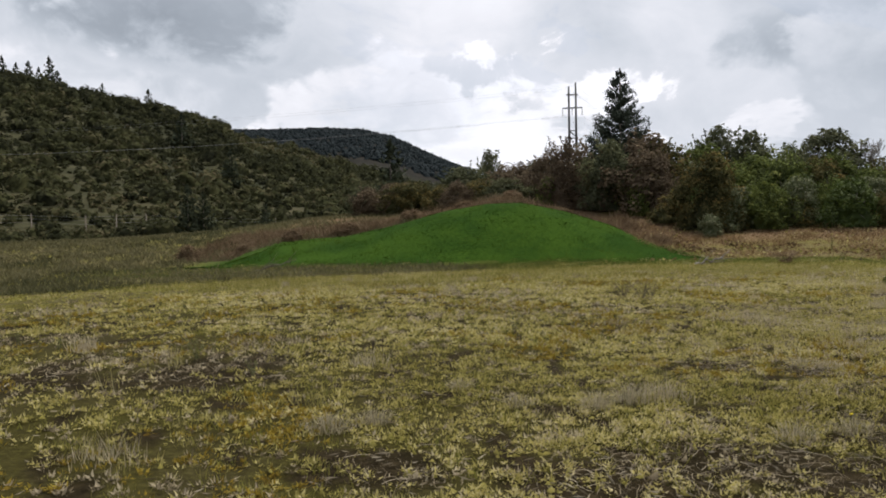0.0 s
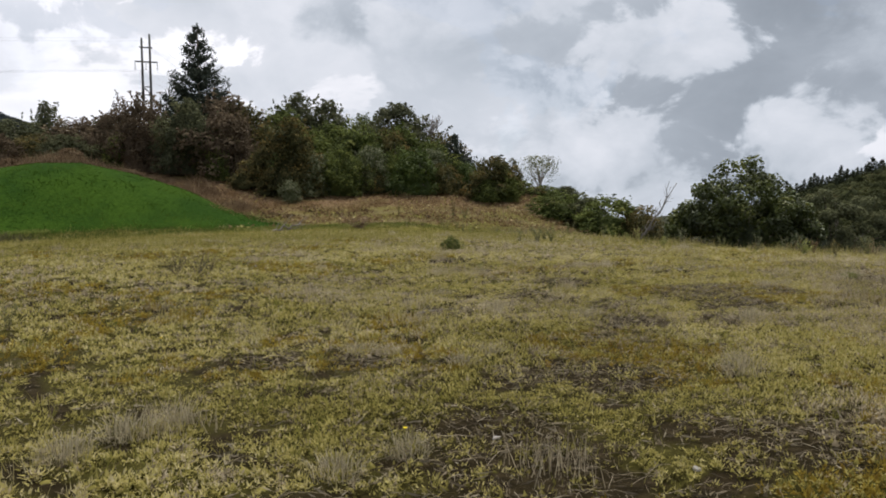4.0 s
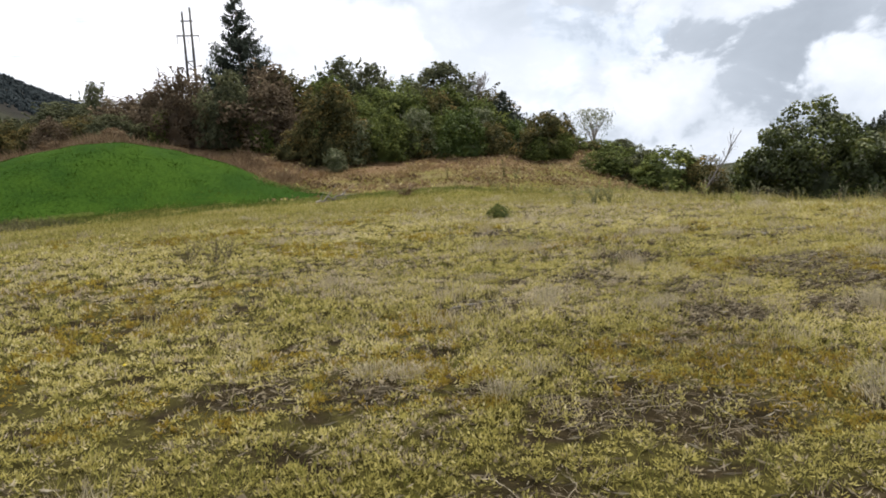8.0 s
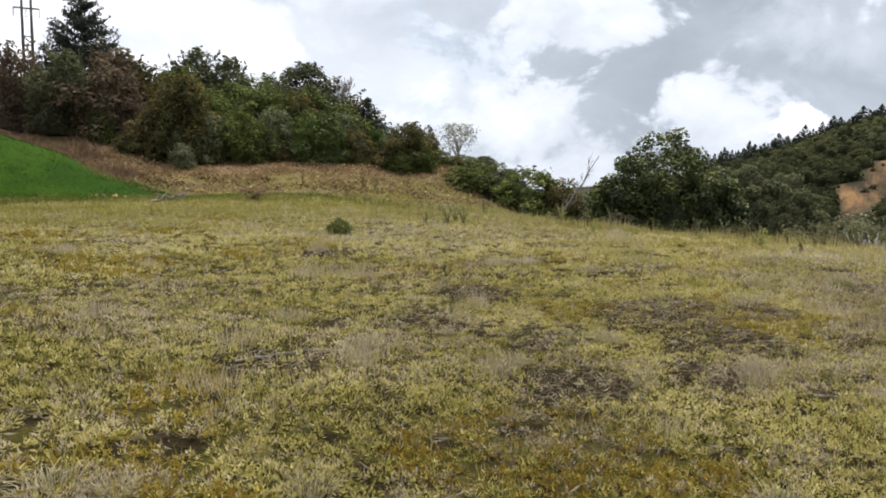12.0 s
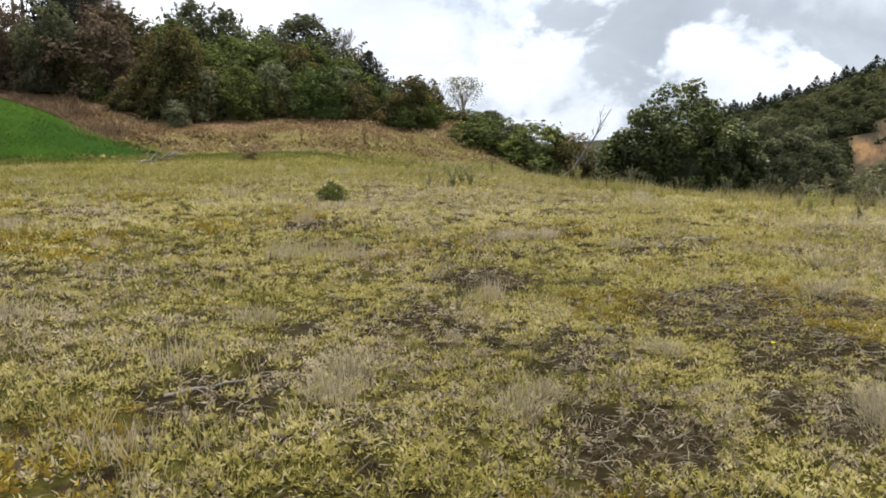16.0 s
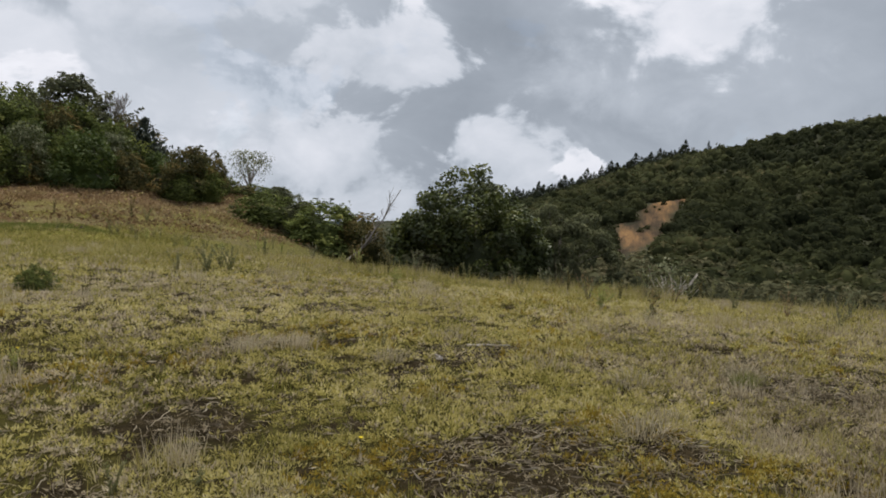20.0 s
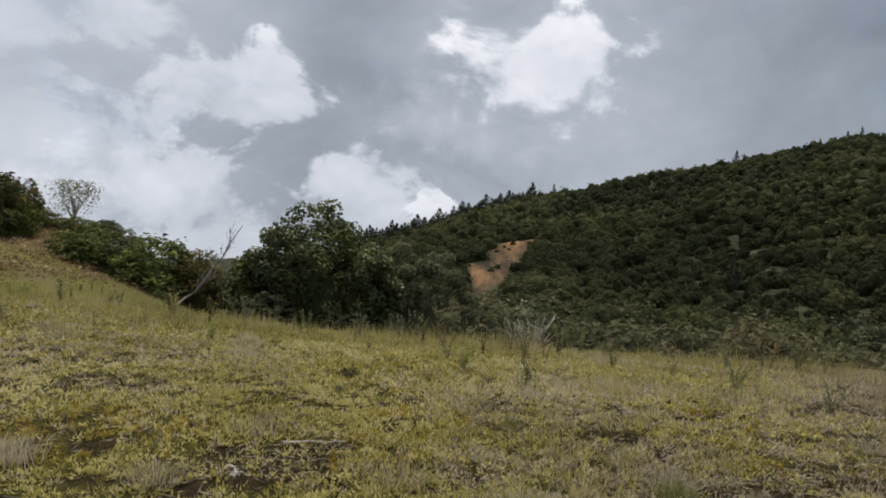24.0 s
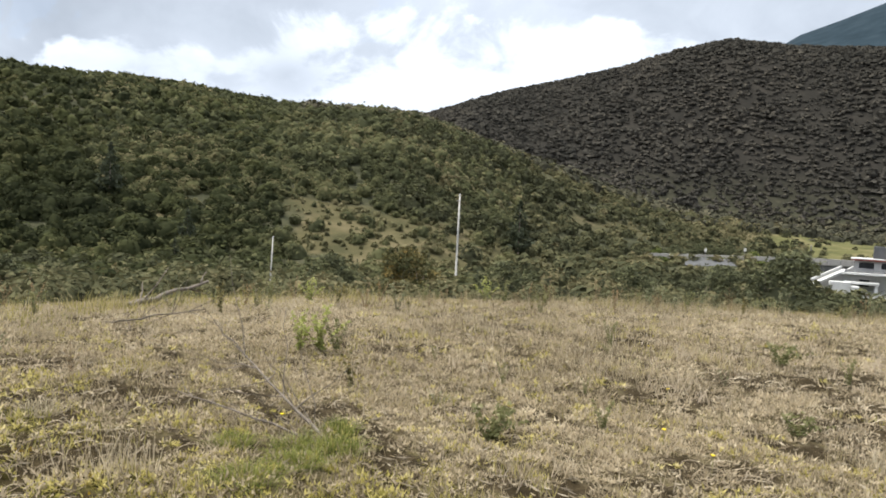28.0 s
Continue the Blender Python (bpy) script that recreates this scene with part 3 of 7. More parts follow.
def height(x, y, fine=True):
    """The ground's height at a place."""
    x, y = np.asarray(x, float), np.asarray(y, float)
    az, r = polar(x, y)
    rim, fall = table(RIM, az), table(FALL, az)
    z = 0.3 - 0.75 * smooth(11, 34, r) * (1 - fall)
    z = z - fall * (0.4 * smooth(rim - 7, rim + 1, r) + 3.3 * smooth(rim - 1, rim + 10, r) + 5.0 * smooth(rim + 15, rim + 75, r))
    z = z + 1.3 * smooth(40, 70, r) * smooth(-70, -50, az) * (1 - smooth(-12, 0, az))
    z = z + 1.7 * np.exp(-0.5 * ((r - 206) / 13) ** 2) * smooth(132, 137, az) * (1 - smooth(166, 172, az))
    # the scrub hill behind the green bank, and its shoulder
    z = z + 4.3 * np.exp(-0.5 * (((x - 29) / 16) ** 2 + ((y - 68) / 12.5) ** 2))
    z = z + 2.4 * np.exp(-0.5 * (((x - 6) / 14) ** 2 + ((y - 62) / 12) ** 2))
    z = z + 1.8 * np.exp(-0.5 * (((x - 37) / 9) ** 2 + ((y - 49) / 9) ** 2))
    z = np.maximum(z, mound_height(x, y) - 0.2) if fine else z
    right = smooth(30, 60, az) * (1 - smooth(165, 178, az))
    foot, crest = 85 + 40 * right + 90 * smooth(118, 140, az), 250 + 100 * right
    near, mid, far = table(CREST_NEAR, az), table(CREST_MID, az), table(CREST_FAR, az)
    mid_r = 900 - 300 * smooth(60, 110, az)
    bumps = (fbm(x / 60, y / 60, 3) - 0.5) * smooth(100, 200, r)
    z = z + (near - z) * hill_shape((r - foot) / (crest - foot)) + bumps * 9 * (1 - smooth(0.75, 0.95, r / crest))
    z = z - 0.35 * np.maximum(near, 0) * smooth(crest * 1.02, crest * 1.3, r)
    z = z + (mid - z) * hill_shape((r - crest * 1.2) / (mid_r - crest * 1.2))
    z = z - 0.3 * np.maximum(mid, 0) * smooth(mid_r * 1.03, mid_r * 1.5, r)
    z = z + (far - z) * hill_shape((r - mid_r * 1.3) / (2000 - mid_r * 1.3))
    z = z + (table(OUTER, az) - z) * smooth(2300, 4200, r)
    if fine:
        close = 1 - smooth(40, 90, r)
        z = z + close * 0.10 * (fbm(x / 3.5, y / 3.5, 5, 3) - 0.5) + (1 - smooth(17, 25, r)) * 0.05 * (fbm(x / 0.5, y / 0.5, 8, 3) - 0.5)
    return z


# bare, twig-strewn patches: place and reach in metres
SOIL_PATCHES = [(-0.28, 3.87, 0.6), (1.06, 3.68, 0.6), (2.87, 3.95, 0.8), (-2.04, 6.95, 1.2), (-3.3, 6.8, 1.0), (1.92, 3.75, 0.7), (2.75, 3.55, 0.6), (3.15, 2.91, 0.7), (3.18, 4.41, 0.55),
                (4.17, 3.29, 0.6), (3.05, 4.49, 0.5), (4.08, 3.67, 0.5), (2.7, 6.58, 0.42), (3.34, 6.17, 0.42), (4.01, 5.23, 0.4), (4.45, 4.92, 0.55), (6.22, 6.35, 0.55), (8.24, 7.21, 0.7),
                (5.04, 7.83, 0.45), (6.59, 8.38, 0.4), (8.23, 12.4, 0.6)]
SOIL_PATCHES += [(8.62, 7.16, 0.7), (8.02, 6.46, 0.65), (6.99, 7.22, 0.45), (7.06, 6.06, 0.45), (10.41, 8.9, 0.6), (8.87, 7.41, 0.4), (9.25, 6.87, 0.4), (10.74, 8.95, 0.5), (7.77, 8.94, 0.5),
                 (11.17, 6.67, 0.55), (11.61, 6.41, 0.45), (11.36, 11.24, 0.6), (12.22, 6.14, 0.5), (12.08, 0.75, 0.6), (14.8, 5.85, 0.6), (13.98, 5.11, 0.4), (10.5, 3.09, 0.4), (12.65, 4.26, 0.4), (10.77, 1.52, 0.6), (12.4, 5.85, 0.55), (13.1, 5.3, 0.4), (13.5, 5.95, 0.5), (12.0, 1.7, 0.5), (11.74, -0.48, 0.6), (11.2, 0.6, 0.5)]


def patch_cover(x, y):
    """How far inside one of the bare patches a place lies."""
    ragged = 0.9 * (fbm(x / 0.5, y / 0.5, 23, 3) - 0.5)
    most = np.zeros(np.broadcast(x, y).shape)
    for px, py, reach in SOIL_PATCHES:
        most = np.maximum(most, smooth(0.0, 0.45, 1 - np.hypot(x - px, y - py) / reach + ragged))
    return most


def soil_cover(x, y):
    """How bare the field is: 0 grown over, 1 bare earth."""
    n = 0.42 * fbm(x / 3.2, y / 3.2, 21, 3) + 0.58 * fbm(x / 0.42, y / 0.42, 25, 4)
    gaps = fbm(x / 0.20, y / 0.13, 28, 2)
    dry_gaps = smooth(0.56, 0.64, fbm(x / 0.55, y / 0.32, 29, 3)) * straw_cover(x, y)
    gaps = np.maximum(gaps, 0.5 + 0.2 * dry_gaps)
    return np.maximum(np.maximum(smooth(0.63, 0.73, n), 0.82 * patch_cover(x, y)), 0.92 * smooth(0.60, 0.67, gaps))


def dry_cover(x, y):
    """Where pale dry tussocks stand."""
    n = 0.5 * fbm(x / 4.5, y / 4.5, 31, 3) + 0.5 * fbm(x / 0.9, y / 0.9, 35, 2)
    return smooth(0.52, 0.66, n)


def moss_cover(x, y):
    n = 0.6 * fbm(x / 2.2, y / 2.2, 41, 3) + 0.4 * fbm(x / 0.4, y / 0.4, 45, 2)
    return smooth(0.48, 0.60, n)


def straw_cover(x, y):
    """The drier end of the field, where the grass has bleached."""
    wander = (fbm(x / 2.0, y / 2.0, 51, 4) - 0.5) * 6
    return smooth(-2.0, 3.4, (x - 8.5) * 0.75 - (y - 4.3) * 1.25 + wander) * smooth(6, 9, x) * (1 - 0.75 * smooth(5.6, 7.6, y))


# ---------------------------------------------------------------- ground
SCAR_LEFT = [(120, 65.2), (140, 64.9), (166, 65.3), (186, 65.7), (191, 67.0), (204, 69.2), (214, 70.6)]
SCAR_RIGHT = [(120, 65.6), (139, 66.4), (149, 67.8), (168, 68.7), (187, 69.4), (214, 70.8)]


def scar_mask(x, y):
    """The landslip on the far slope: broad at its foot, drawn out to a point above."""
    az, r = polar(x, y)
    left, right = (np.interp(r, [p for p, _ in side], [q for _, q in side]) for side in (SCAR_LEFT, SCAR_RIGHT))
    ragged = (fbm(az * 1.6, r / 9.0, 61, 4) - 0.5) * 1.3
    inside = smooth(-0.1, 0.25, np.minimum(az - left, right - az) + ragged * 1.1)
    return inside * smooth(130, 137, r) * (1 - smooth(208, 216, r)) * (1 - 0.4 * smooth(0.58, 0.66, fbm(x / 5.0, y / 5.0, 63, 3))) * (1 - 0.8 * smooth(164, 180, r) * (1 - smooth(0.6, 2.0, az - left)) * smooth(0.36, 0.48, fbm(x / 6.0, y / 6.0, 64, 3)))


def covers(x, y):
    """What grows where, as numbers from 0 to 1."""
    az, r = polar(x, y)
    rim, fall = table(RIM, az), table(FALL, az)
    left = 1 - smooth(8, 20, az)
    behind = mound_front(x)
    wild = (fbm(x / 6, y / 6, 71, 3) - 0.5) * 8
    hill = smooth(-2, 3, y - (41.0 - 0.10 * (x - 16)) + wild * 0.4) * smooth(10, 15, x) * (1 - smooth(34, 42, x))
    bank = smooth(3.0, 6.0, y - behind - 2 + wild * 0.3) * smooth(-10, -7, x) * (1 - smooth(12, 18, x))
    bracken = np.clip(np.maximum(hill, bank), 0, 1) * smooth(0.36, 0.52, fbm(x / 2.5, y / 2.5, 75, 3) + 0.08)
    scrub = np.maximum(smooth(rim + 3, rim + 12, r + wild * 0.4) * fall, smooth(72, 90, r + wild))
    meadow = smooth(262, 275, r + wild * 2) * (1 - smooth(292, 312, r + wild * 2)) * smooth(139, 142, az) * (1 - smooth(165, 172, az))
    open_ground = smooth(0.51, 0.60, fbm(x / 20, y / 20, 81, 3) + 0.10 * smooth(98, 106, az))
    meadow = np.maximum(meadow, open_ground * smooth(118, 134, r) * (1 - smooth(172, 198, r)) * smooth(86, 100, az) * (1 - smooth(126, 134, az)))
    meadow = np.maximum(meadow, 0.6 * smooth(0.5, 0.58, fbm(x / 26, y / 26, 82, 3)) * smooth(225, 250, r) * (1 - smooth(330, 380, r)) * smooth(126, 131, az))
    meadow = np.maximum(meadow, 0.42 * smooth(0.40, 0.52, fbm(x / 13, y / 13, 83, 3)) * smooth(84, 92, r) * (1 - smooth(150, 190, r)) * (1 - smooth(6, 12, az)) * smooth(-62, -52, az))
    paddock = smooth(222, 228, r + wild) * (1 - smooth(320, 350, r + wild * 2)) * smooth(144.4, 145.6, az) * (1 - smooth(168, 174, az))
    meadow = np.maximum(meadow, paddock)
    forest = smooth(405, 470, r)
    rise = y - behind + (fbm(x / 1.6, y / 1.6, 73, 3) - 0.5) * 2.4
    lush = smooth(-1.3, 0.1, rise) * (1 - smooth(6.6, 7.6, y - behind)) * smooth(-12.4, -9.0, x) * (1 - smooth(14.0, 15.4, x))
    # close to the walked line, where shade between weeds is put into the colour
    worn = 1 - smooth(7, 20, np.hypot(x - np.clip(x, 0, 8), y - np.clip(y, 0, 6.5)))
    return {"shaded_thatch": worn, "soil": soil_cover(x, y) * (1 - smooth(20, 34, r)), "moss": moss_cover(x, y) * (1 - smooth(20, 36, r)), "straw": straw_cover(x, y) * (1 - smooth(35, 60, r)),
            "bracken": bracken, "scrub": scrub, "meadow": meadow, "forest": forest, "far_haze": smooth(900, 1100, r), "lush": lush, "paddock": paddock, "scar": scar_mask(x, y)}


def build_ground():
    seen = np.arange(-44, 172, 0.6)
    az = np.concatenate([np.arange(-180, -44, 4.0), seen, [176.0]])
    r = np.concatenate([[0.0], np.arange(0.25, 22, 0.22), np.arange(22, 60, 0.8), np.geomspace(60, 420, 90), np.arange(425, 680, 5.0), np.geomspace(690, 950, 30), np.geomspace(980, 4500, 36)])
    A, R = np.meshgrid(np.radians(az), r, indexing="ij")
    X, Y = CENTRE[0] + R * np.sin(A), CENTRE[1] + R * np.cos(A)
    Z = height(X, Y)
    na, nr = A.shape
    i, j = np.meshgrid(np.arange(na), np.arange(nr - 1), indexing="ij")
    k = (i + 1) % na
    faces = np.stack([i * nr + j, i * nr + j + 1, k * nr + j + 1, k * nr + j], -1).reshape(-1, 4)
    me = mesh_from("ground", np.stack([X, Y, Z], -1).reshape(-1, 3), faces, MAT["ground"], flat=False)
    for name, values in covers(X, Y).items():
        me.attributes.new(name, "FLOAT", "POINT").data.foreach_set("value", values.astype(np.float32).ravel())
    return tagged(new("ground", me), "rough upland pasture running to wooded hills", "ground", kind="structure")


build_ground()


def build_mound():
    """The freshly grown bank at the end of the field, a skin of lush turf on the ground."""
    xs = np.linspace(-10.8, 14.6, 130)
    vs = np.linspace(-0.25, 7.4, 60)
    X, V = np.meshgrid(xs, vs, indexing="ij")
    ragged = (fbm(X / 1.3, V * 0 + 3.3, 91, 3) - 0.5)
    Y = mound_front(X) + V + ragged * 0.9
    cut = 1 - smooth(-13.0, 2.0, X)
    Y = mound_front(X) + (Y - mound_front(X)) * (1 - 0.45 * cut) * (0.10 + 0.90 * smooth(-10.8, -4.5, X + 1.6 * ragged))
    ends = np.minimum(smooth(-10.8, -9.5, X), 1 - smooth(13.8, 14.6, X)) * smooth(-0.25, 0.15, V) * (1 - smooth(7.0, 7.4, V))
    Z = height(X, Y) + 0.05 * ends - 0.05 * (1 - ends)
    na, nr = X.shape
    i, j = np.meshgrid(np.arange(na - 1), np.arange(nr - 1), indexing="ij")
    faces = np.stack([i * nr + j, (i + 1) * nr + j, (i + 1) * nr + j + 1, i * nr + j + 1], -1).reshape(-1, 4)
    me = mesh_from("grass_mound", np.stack([X, Y, Z], -1).reshape(-1, 3), faces, MAT["lush"], flat=False)
    return tagged(new("grass_mound", me), "rounded bank of lush bright green grass at the field's end", "grass mound", kind="structure")


build_mound()


# ---------------------------------------------------------------- trees and bushes
def clumpy_points(rng, count, wide, tall, clumps, foot=0.08, outline=None):
    """Points over the outside of leaf clumps that fill an uneven crown; also the way each one faces."""
    up = rng.uniform(0.06, 0.90, clumps)
    swell = np.sqrt(np.clip(1 - (np.clip(up - 0.42, -0.42, 1) / np.where(up > 0.42, 0.62, 0.75)) ** 2, 0.05, 1))
    turn = rng.uniform(0, 2 * math.pi, clumps)
    reach = np.sqrt(rng.uniform(0.05, 1.0, clumps)) * swell * wide * 0.40 * rng.uniform(0.8, 1.15, clumps)
    centre = np.stack([np.cos(turn) * reach, np.sin(turn) * reach, up * tall * 0.92 + foot * tall], 1)
    size = rng.uniform(0.10, 0.19, clumps) * (wide + tall) / 2
    if outline:
        # a crown that keeps to an uneven outline: share of the half width, share of the height
        u = rng.uniform(-0.95, 0.95, clumps)
        roof = np.interp(u, [a for a, _ in outline], [b for _, b in outline]) * tall
        size = rng.uniform(0.045, 0.085, clumps) * (wide + tall) / 2
        deep = wide * 0.32 * np.sqrt(np.clip(1 - u * u, 0.1, 1)) * rng.uniform(-1, 1, clumps)
        rise = rng.random(clumps) ** 0.6
        top = roof * (1 - 0.18 * (np.abs(deep) / (wide * 0.32)) ** 2) - size * 0.8
        centre = np.stack([u * wide / 2, deep, np.maximum(top * rise, 0.03 * tall)], 1)
    centre[:, 2] = np.minimum(centre[:, 2], tall - size * 0.8)
    pick = rng.choice(clumps, count, p=size**2 / (size**2).sum())
    out = rng.normal(size=(count, 3))
    out /= np.linalg.norm(out, axis=1, keepdims=True)
    depth = rng.uniform(0.55, 1.1, count) ** 0.5
    pts = centre[pick] + out * (size[pick] * depth)[:, None] * np.array([1, 1, 0.85])
    pts[:, 2] = np.abs(pts[:, 2] - 0.02 * tall) + 0.02 * tall
    face = out + np.array([0, 0, 0.5]) + rng.normal(scale=0.4, size=(count, 3))
    # leaves that face up or sit high are toned lighter, painting top light
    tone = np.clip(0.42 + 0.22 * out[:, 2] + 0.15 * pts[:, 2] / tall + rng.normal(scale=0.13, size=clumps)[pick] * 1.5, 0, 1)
    return pts, face, tone, centre


def crown_mesh(name, seed, wide, tall, mat, leaves=2600, leaf=0.2, clumps=26, foot=0.08, outline=None, cut=False):
    """A crown of leaves; cut ones, for bushes farther off, have three corners to a leaf spray."""
    rng = np.random.default_rng(seed)
    pts, face, tone, centre = clumpy_points(rng, leaves, wide, tall, clumps, foot, outline)
    if cut:
        v, f, t = spray_cards(rng, pts, face, leaf * rng.uniform(0.6, 1.3, leaves), tone)
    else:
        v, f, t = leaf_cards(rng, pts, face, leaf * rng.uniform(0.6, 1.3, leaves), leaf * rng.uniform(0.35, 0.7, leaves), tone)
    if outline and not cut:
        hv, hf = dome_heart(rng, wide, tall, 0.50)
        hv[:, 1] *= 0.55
        # the heart's low tone paints the shade inside the crown
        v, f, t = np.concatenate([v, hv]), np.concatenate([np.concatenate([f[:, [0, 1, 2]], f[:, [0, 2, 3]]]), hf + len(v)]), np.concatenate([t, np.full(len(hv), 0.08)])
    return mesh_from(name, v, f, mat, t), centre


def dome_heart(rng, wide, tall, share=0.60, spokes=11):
    """The inside of a dense bush, its shade put into a dark tone: a lumpy dome that the outer leaves hide."""
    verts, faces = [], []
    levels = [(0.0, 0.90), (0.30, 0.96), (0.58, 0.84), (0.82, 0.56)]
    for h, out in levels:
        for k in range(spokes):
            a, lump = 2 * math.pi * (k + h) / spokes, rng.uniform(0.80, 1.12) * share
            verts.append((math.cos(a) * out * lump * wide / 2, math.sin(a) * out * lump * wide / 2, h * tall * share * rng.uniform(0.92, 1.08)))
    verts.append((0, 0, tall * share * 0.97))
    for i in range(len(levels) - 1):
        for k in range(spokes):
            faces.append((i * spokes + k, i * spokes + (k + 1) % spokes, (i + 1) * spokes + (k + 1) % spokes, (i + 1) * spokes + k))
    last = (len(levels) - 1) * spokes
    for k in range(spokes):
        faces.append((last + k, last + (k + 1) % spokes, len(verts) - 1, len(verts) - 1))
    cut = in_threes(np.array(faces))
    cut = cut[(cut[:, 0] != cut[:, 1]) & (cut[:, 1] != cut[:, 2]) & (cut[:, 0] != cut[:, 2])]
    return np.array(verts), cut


def dense_crown(name, seed, wide, tall, mat, cards=5200, leaf=0.037, clumps=95):
    """A bush leafy down to its foot: many leaf clumps on an uneven dome round a dark heart."""
    rng = np.random.default_rng(seed)
    u, a = rng.random(clumps) ** 0.85, rng.uniform(0, 2 * math.pi, clumps)
    lean = rng.normal(scale=0.07, size=2)
    ring = np.sqrt(np.clip(1 - u**2.0, 0.02, 1)) * rng.uniform(0.60, 1.10, clumps)
    swell = 1 + 0.20 * np.sin(2 * a + rng.uniform(0, 6)) + 0.16 * np.sin(3 * a + rng.uniform(0, 6)) + 0.10 * np.sin(5 * a + rng.uniform(0, 6))
    size = 0.055 + 0.115 * rng.random(clumps) ** 1.5
    centre = np.stack([np.cos(a) * ring * swell * 0.42 + lean[0] * u, np.sin(a) * ring * swell * 0.42 + lean[1] * u, u * rng.uniform(0.72, 1.0, clumps)], 1)
    centre[:, 2] = np.clip(centre[:, 2], 0.04, 1.0 - size * 0.7)
    pick = rng.choice(clumps, cards, p=size**2 / (size**2).sum())
    out = rng.normal(size=(cards, 3))
    out /= np.linalg.norm(out, axis=1, keepdims=True)
    away = centre[pick] - np.array([0, 0, 0.3])
    out = np.where((out * away).sum(1, keepdims=True) < -0.1, -out, out)
    pts = centre[pick] + out * (size[pick] * rng.uniform(0.65, 1.22, cards))[:, None]
    # shoots that stand out of the clumps
    shoots = cards // 7
    pts[:shoots] = centre[pick[:shoots]] + (rng.normal(scale=0.35, size=(clumps, 3)) + np.array([0, 0, 1.0]) + centre * np.array([0.8, 0.8, 0]))[pick[:shoots]] * (size[pick[:shoots]] * rng.uniform(0.8, 1.75, shoots))[:, None] + rng.normal(scale=0.009, size=(shoots, 3))
    pts[:, 2] = np.minimum(np.abs(pts[:, 2]) + 0.005, 1.06)
    pts = pts * np.array([wide, wide, tall])
    # upward leaves lightened by tone, as daylight from above would do
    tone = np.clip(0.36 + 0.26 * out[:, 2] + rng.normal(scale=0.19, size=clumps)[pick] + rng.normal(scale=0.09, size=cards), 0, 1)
    face = out + np.array([0, 0, 0.3]) + rng.normal(scale=0.45, size=(cards, 3))
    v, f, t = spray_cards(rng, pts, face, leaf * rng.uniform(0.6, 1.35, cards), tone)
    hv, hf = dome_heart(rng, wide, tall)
    # heart corners toned dark in place of the bush's inner shade
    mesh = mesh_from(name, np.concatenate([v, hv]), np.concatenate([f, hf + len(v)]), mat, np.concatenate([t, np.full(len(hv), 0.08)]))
    return mesh, centre


def limb_runs(rng, centre, tall, thick):
    """A trunk that forks low, and limbs that reach into the clumps."""
    runs = [[((0, 0, -0.15), thick), ((rng.normal(scale=0.05), rng.normal(scale=0.05), tall * 0.25), thick * 0.8), ((rng.normal(scale=0.1), rng.normal(scale=0.1), tall * 0.6), thick * 0.4)]]
    for c in centre[:14]:
        start = Vector((0, 0, tall * rng.uniform(0.08, 0.35)))
        middle = start.lerp(Vector(c), 0.5) + Vector(rng.normal(scale=0.08, size=3))
        runs.append([(start, thick * 0.45), (middle, thick * 0.28), (Vector(c), thick * 0.1)])
    return runs


def bush(name, seed, wide, tall, mat, label, category="bush", leaves=2600, leaf=0.2, clumps=26, group="", foot=0.05, bark="bark", outline=None):
    """A bush or small tree round its own foot: trunk with limbs, and crown."""
    ob = empty(name, 0, 0, 0, label, category, group)
    crown, centre = crown_mesh("crown", seed, wide, tall, MAT[mat], leaves, leaf, clumps, foot, outline)
    rng = np.random.default_rng(seed + 500)
    part("trunk", rod_mesh("trunk", limb_runs(rng, centre, tall, 0.02 * tall + 0.03), MAT[bark], 5), ob)
    part("crown", crown, ob)
    return ob


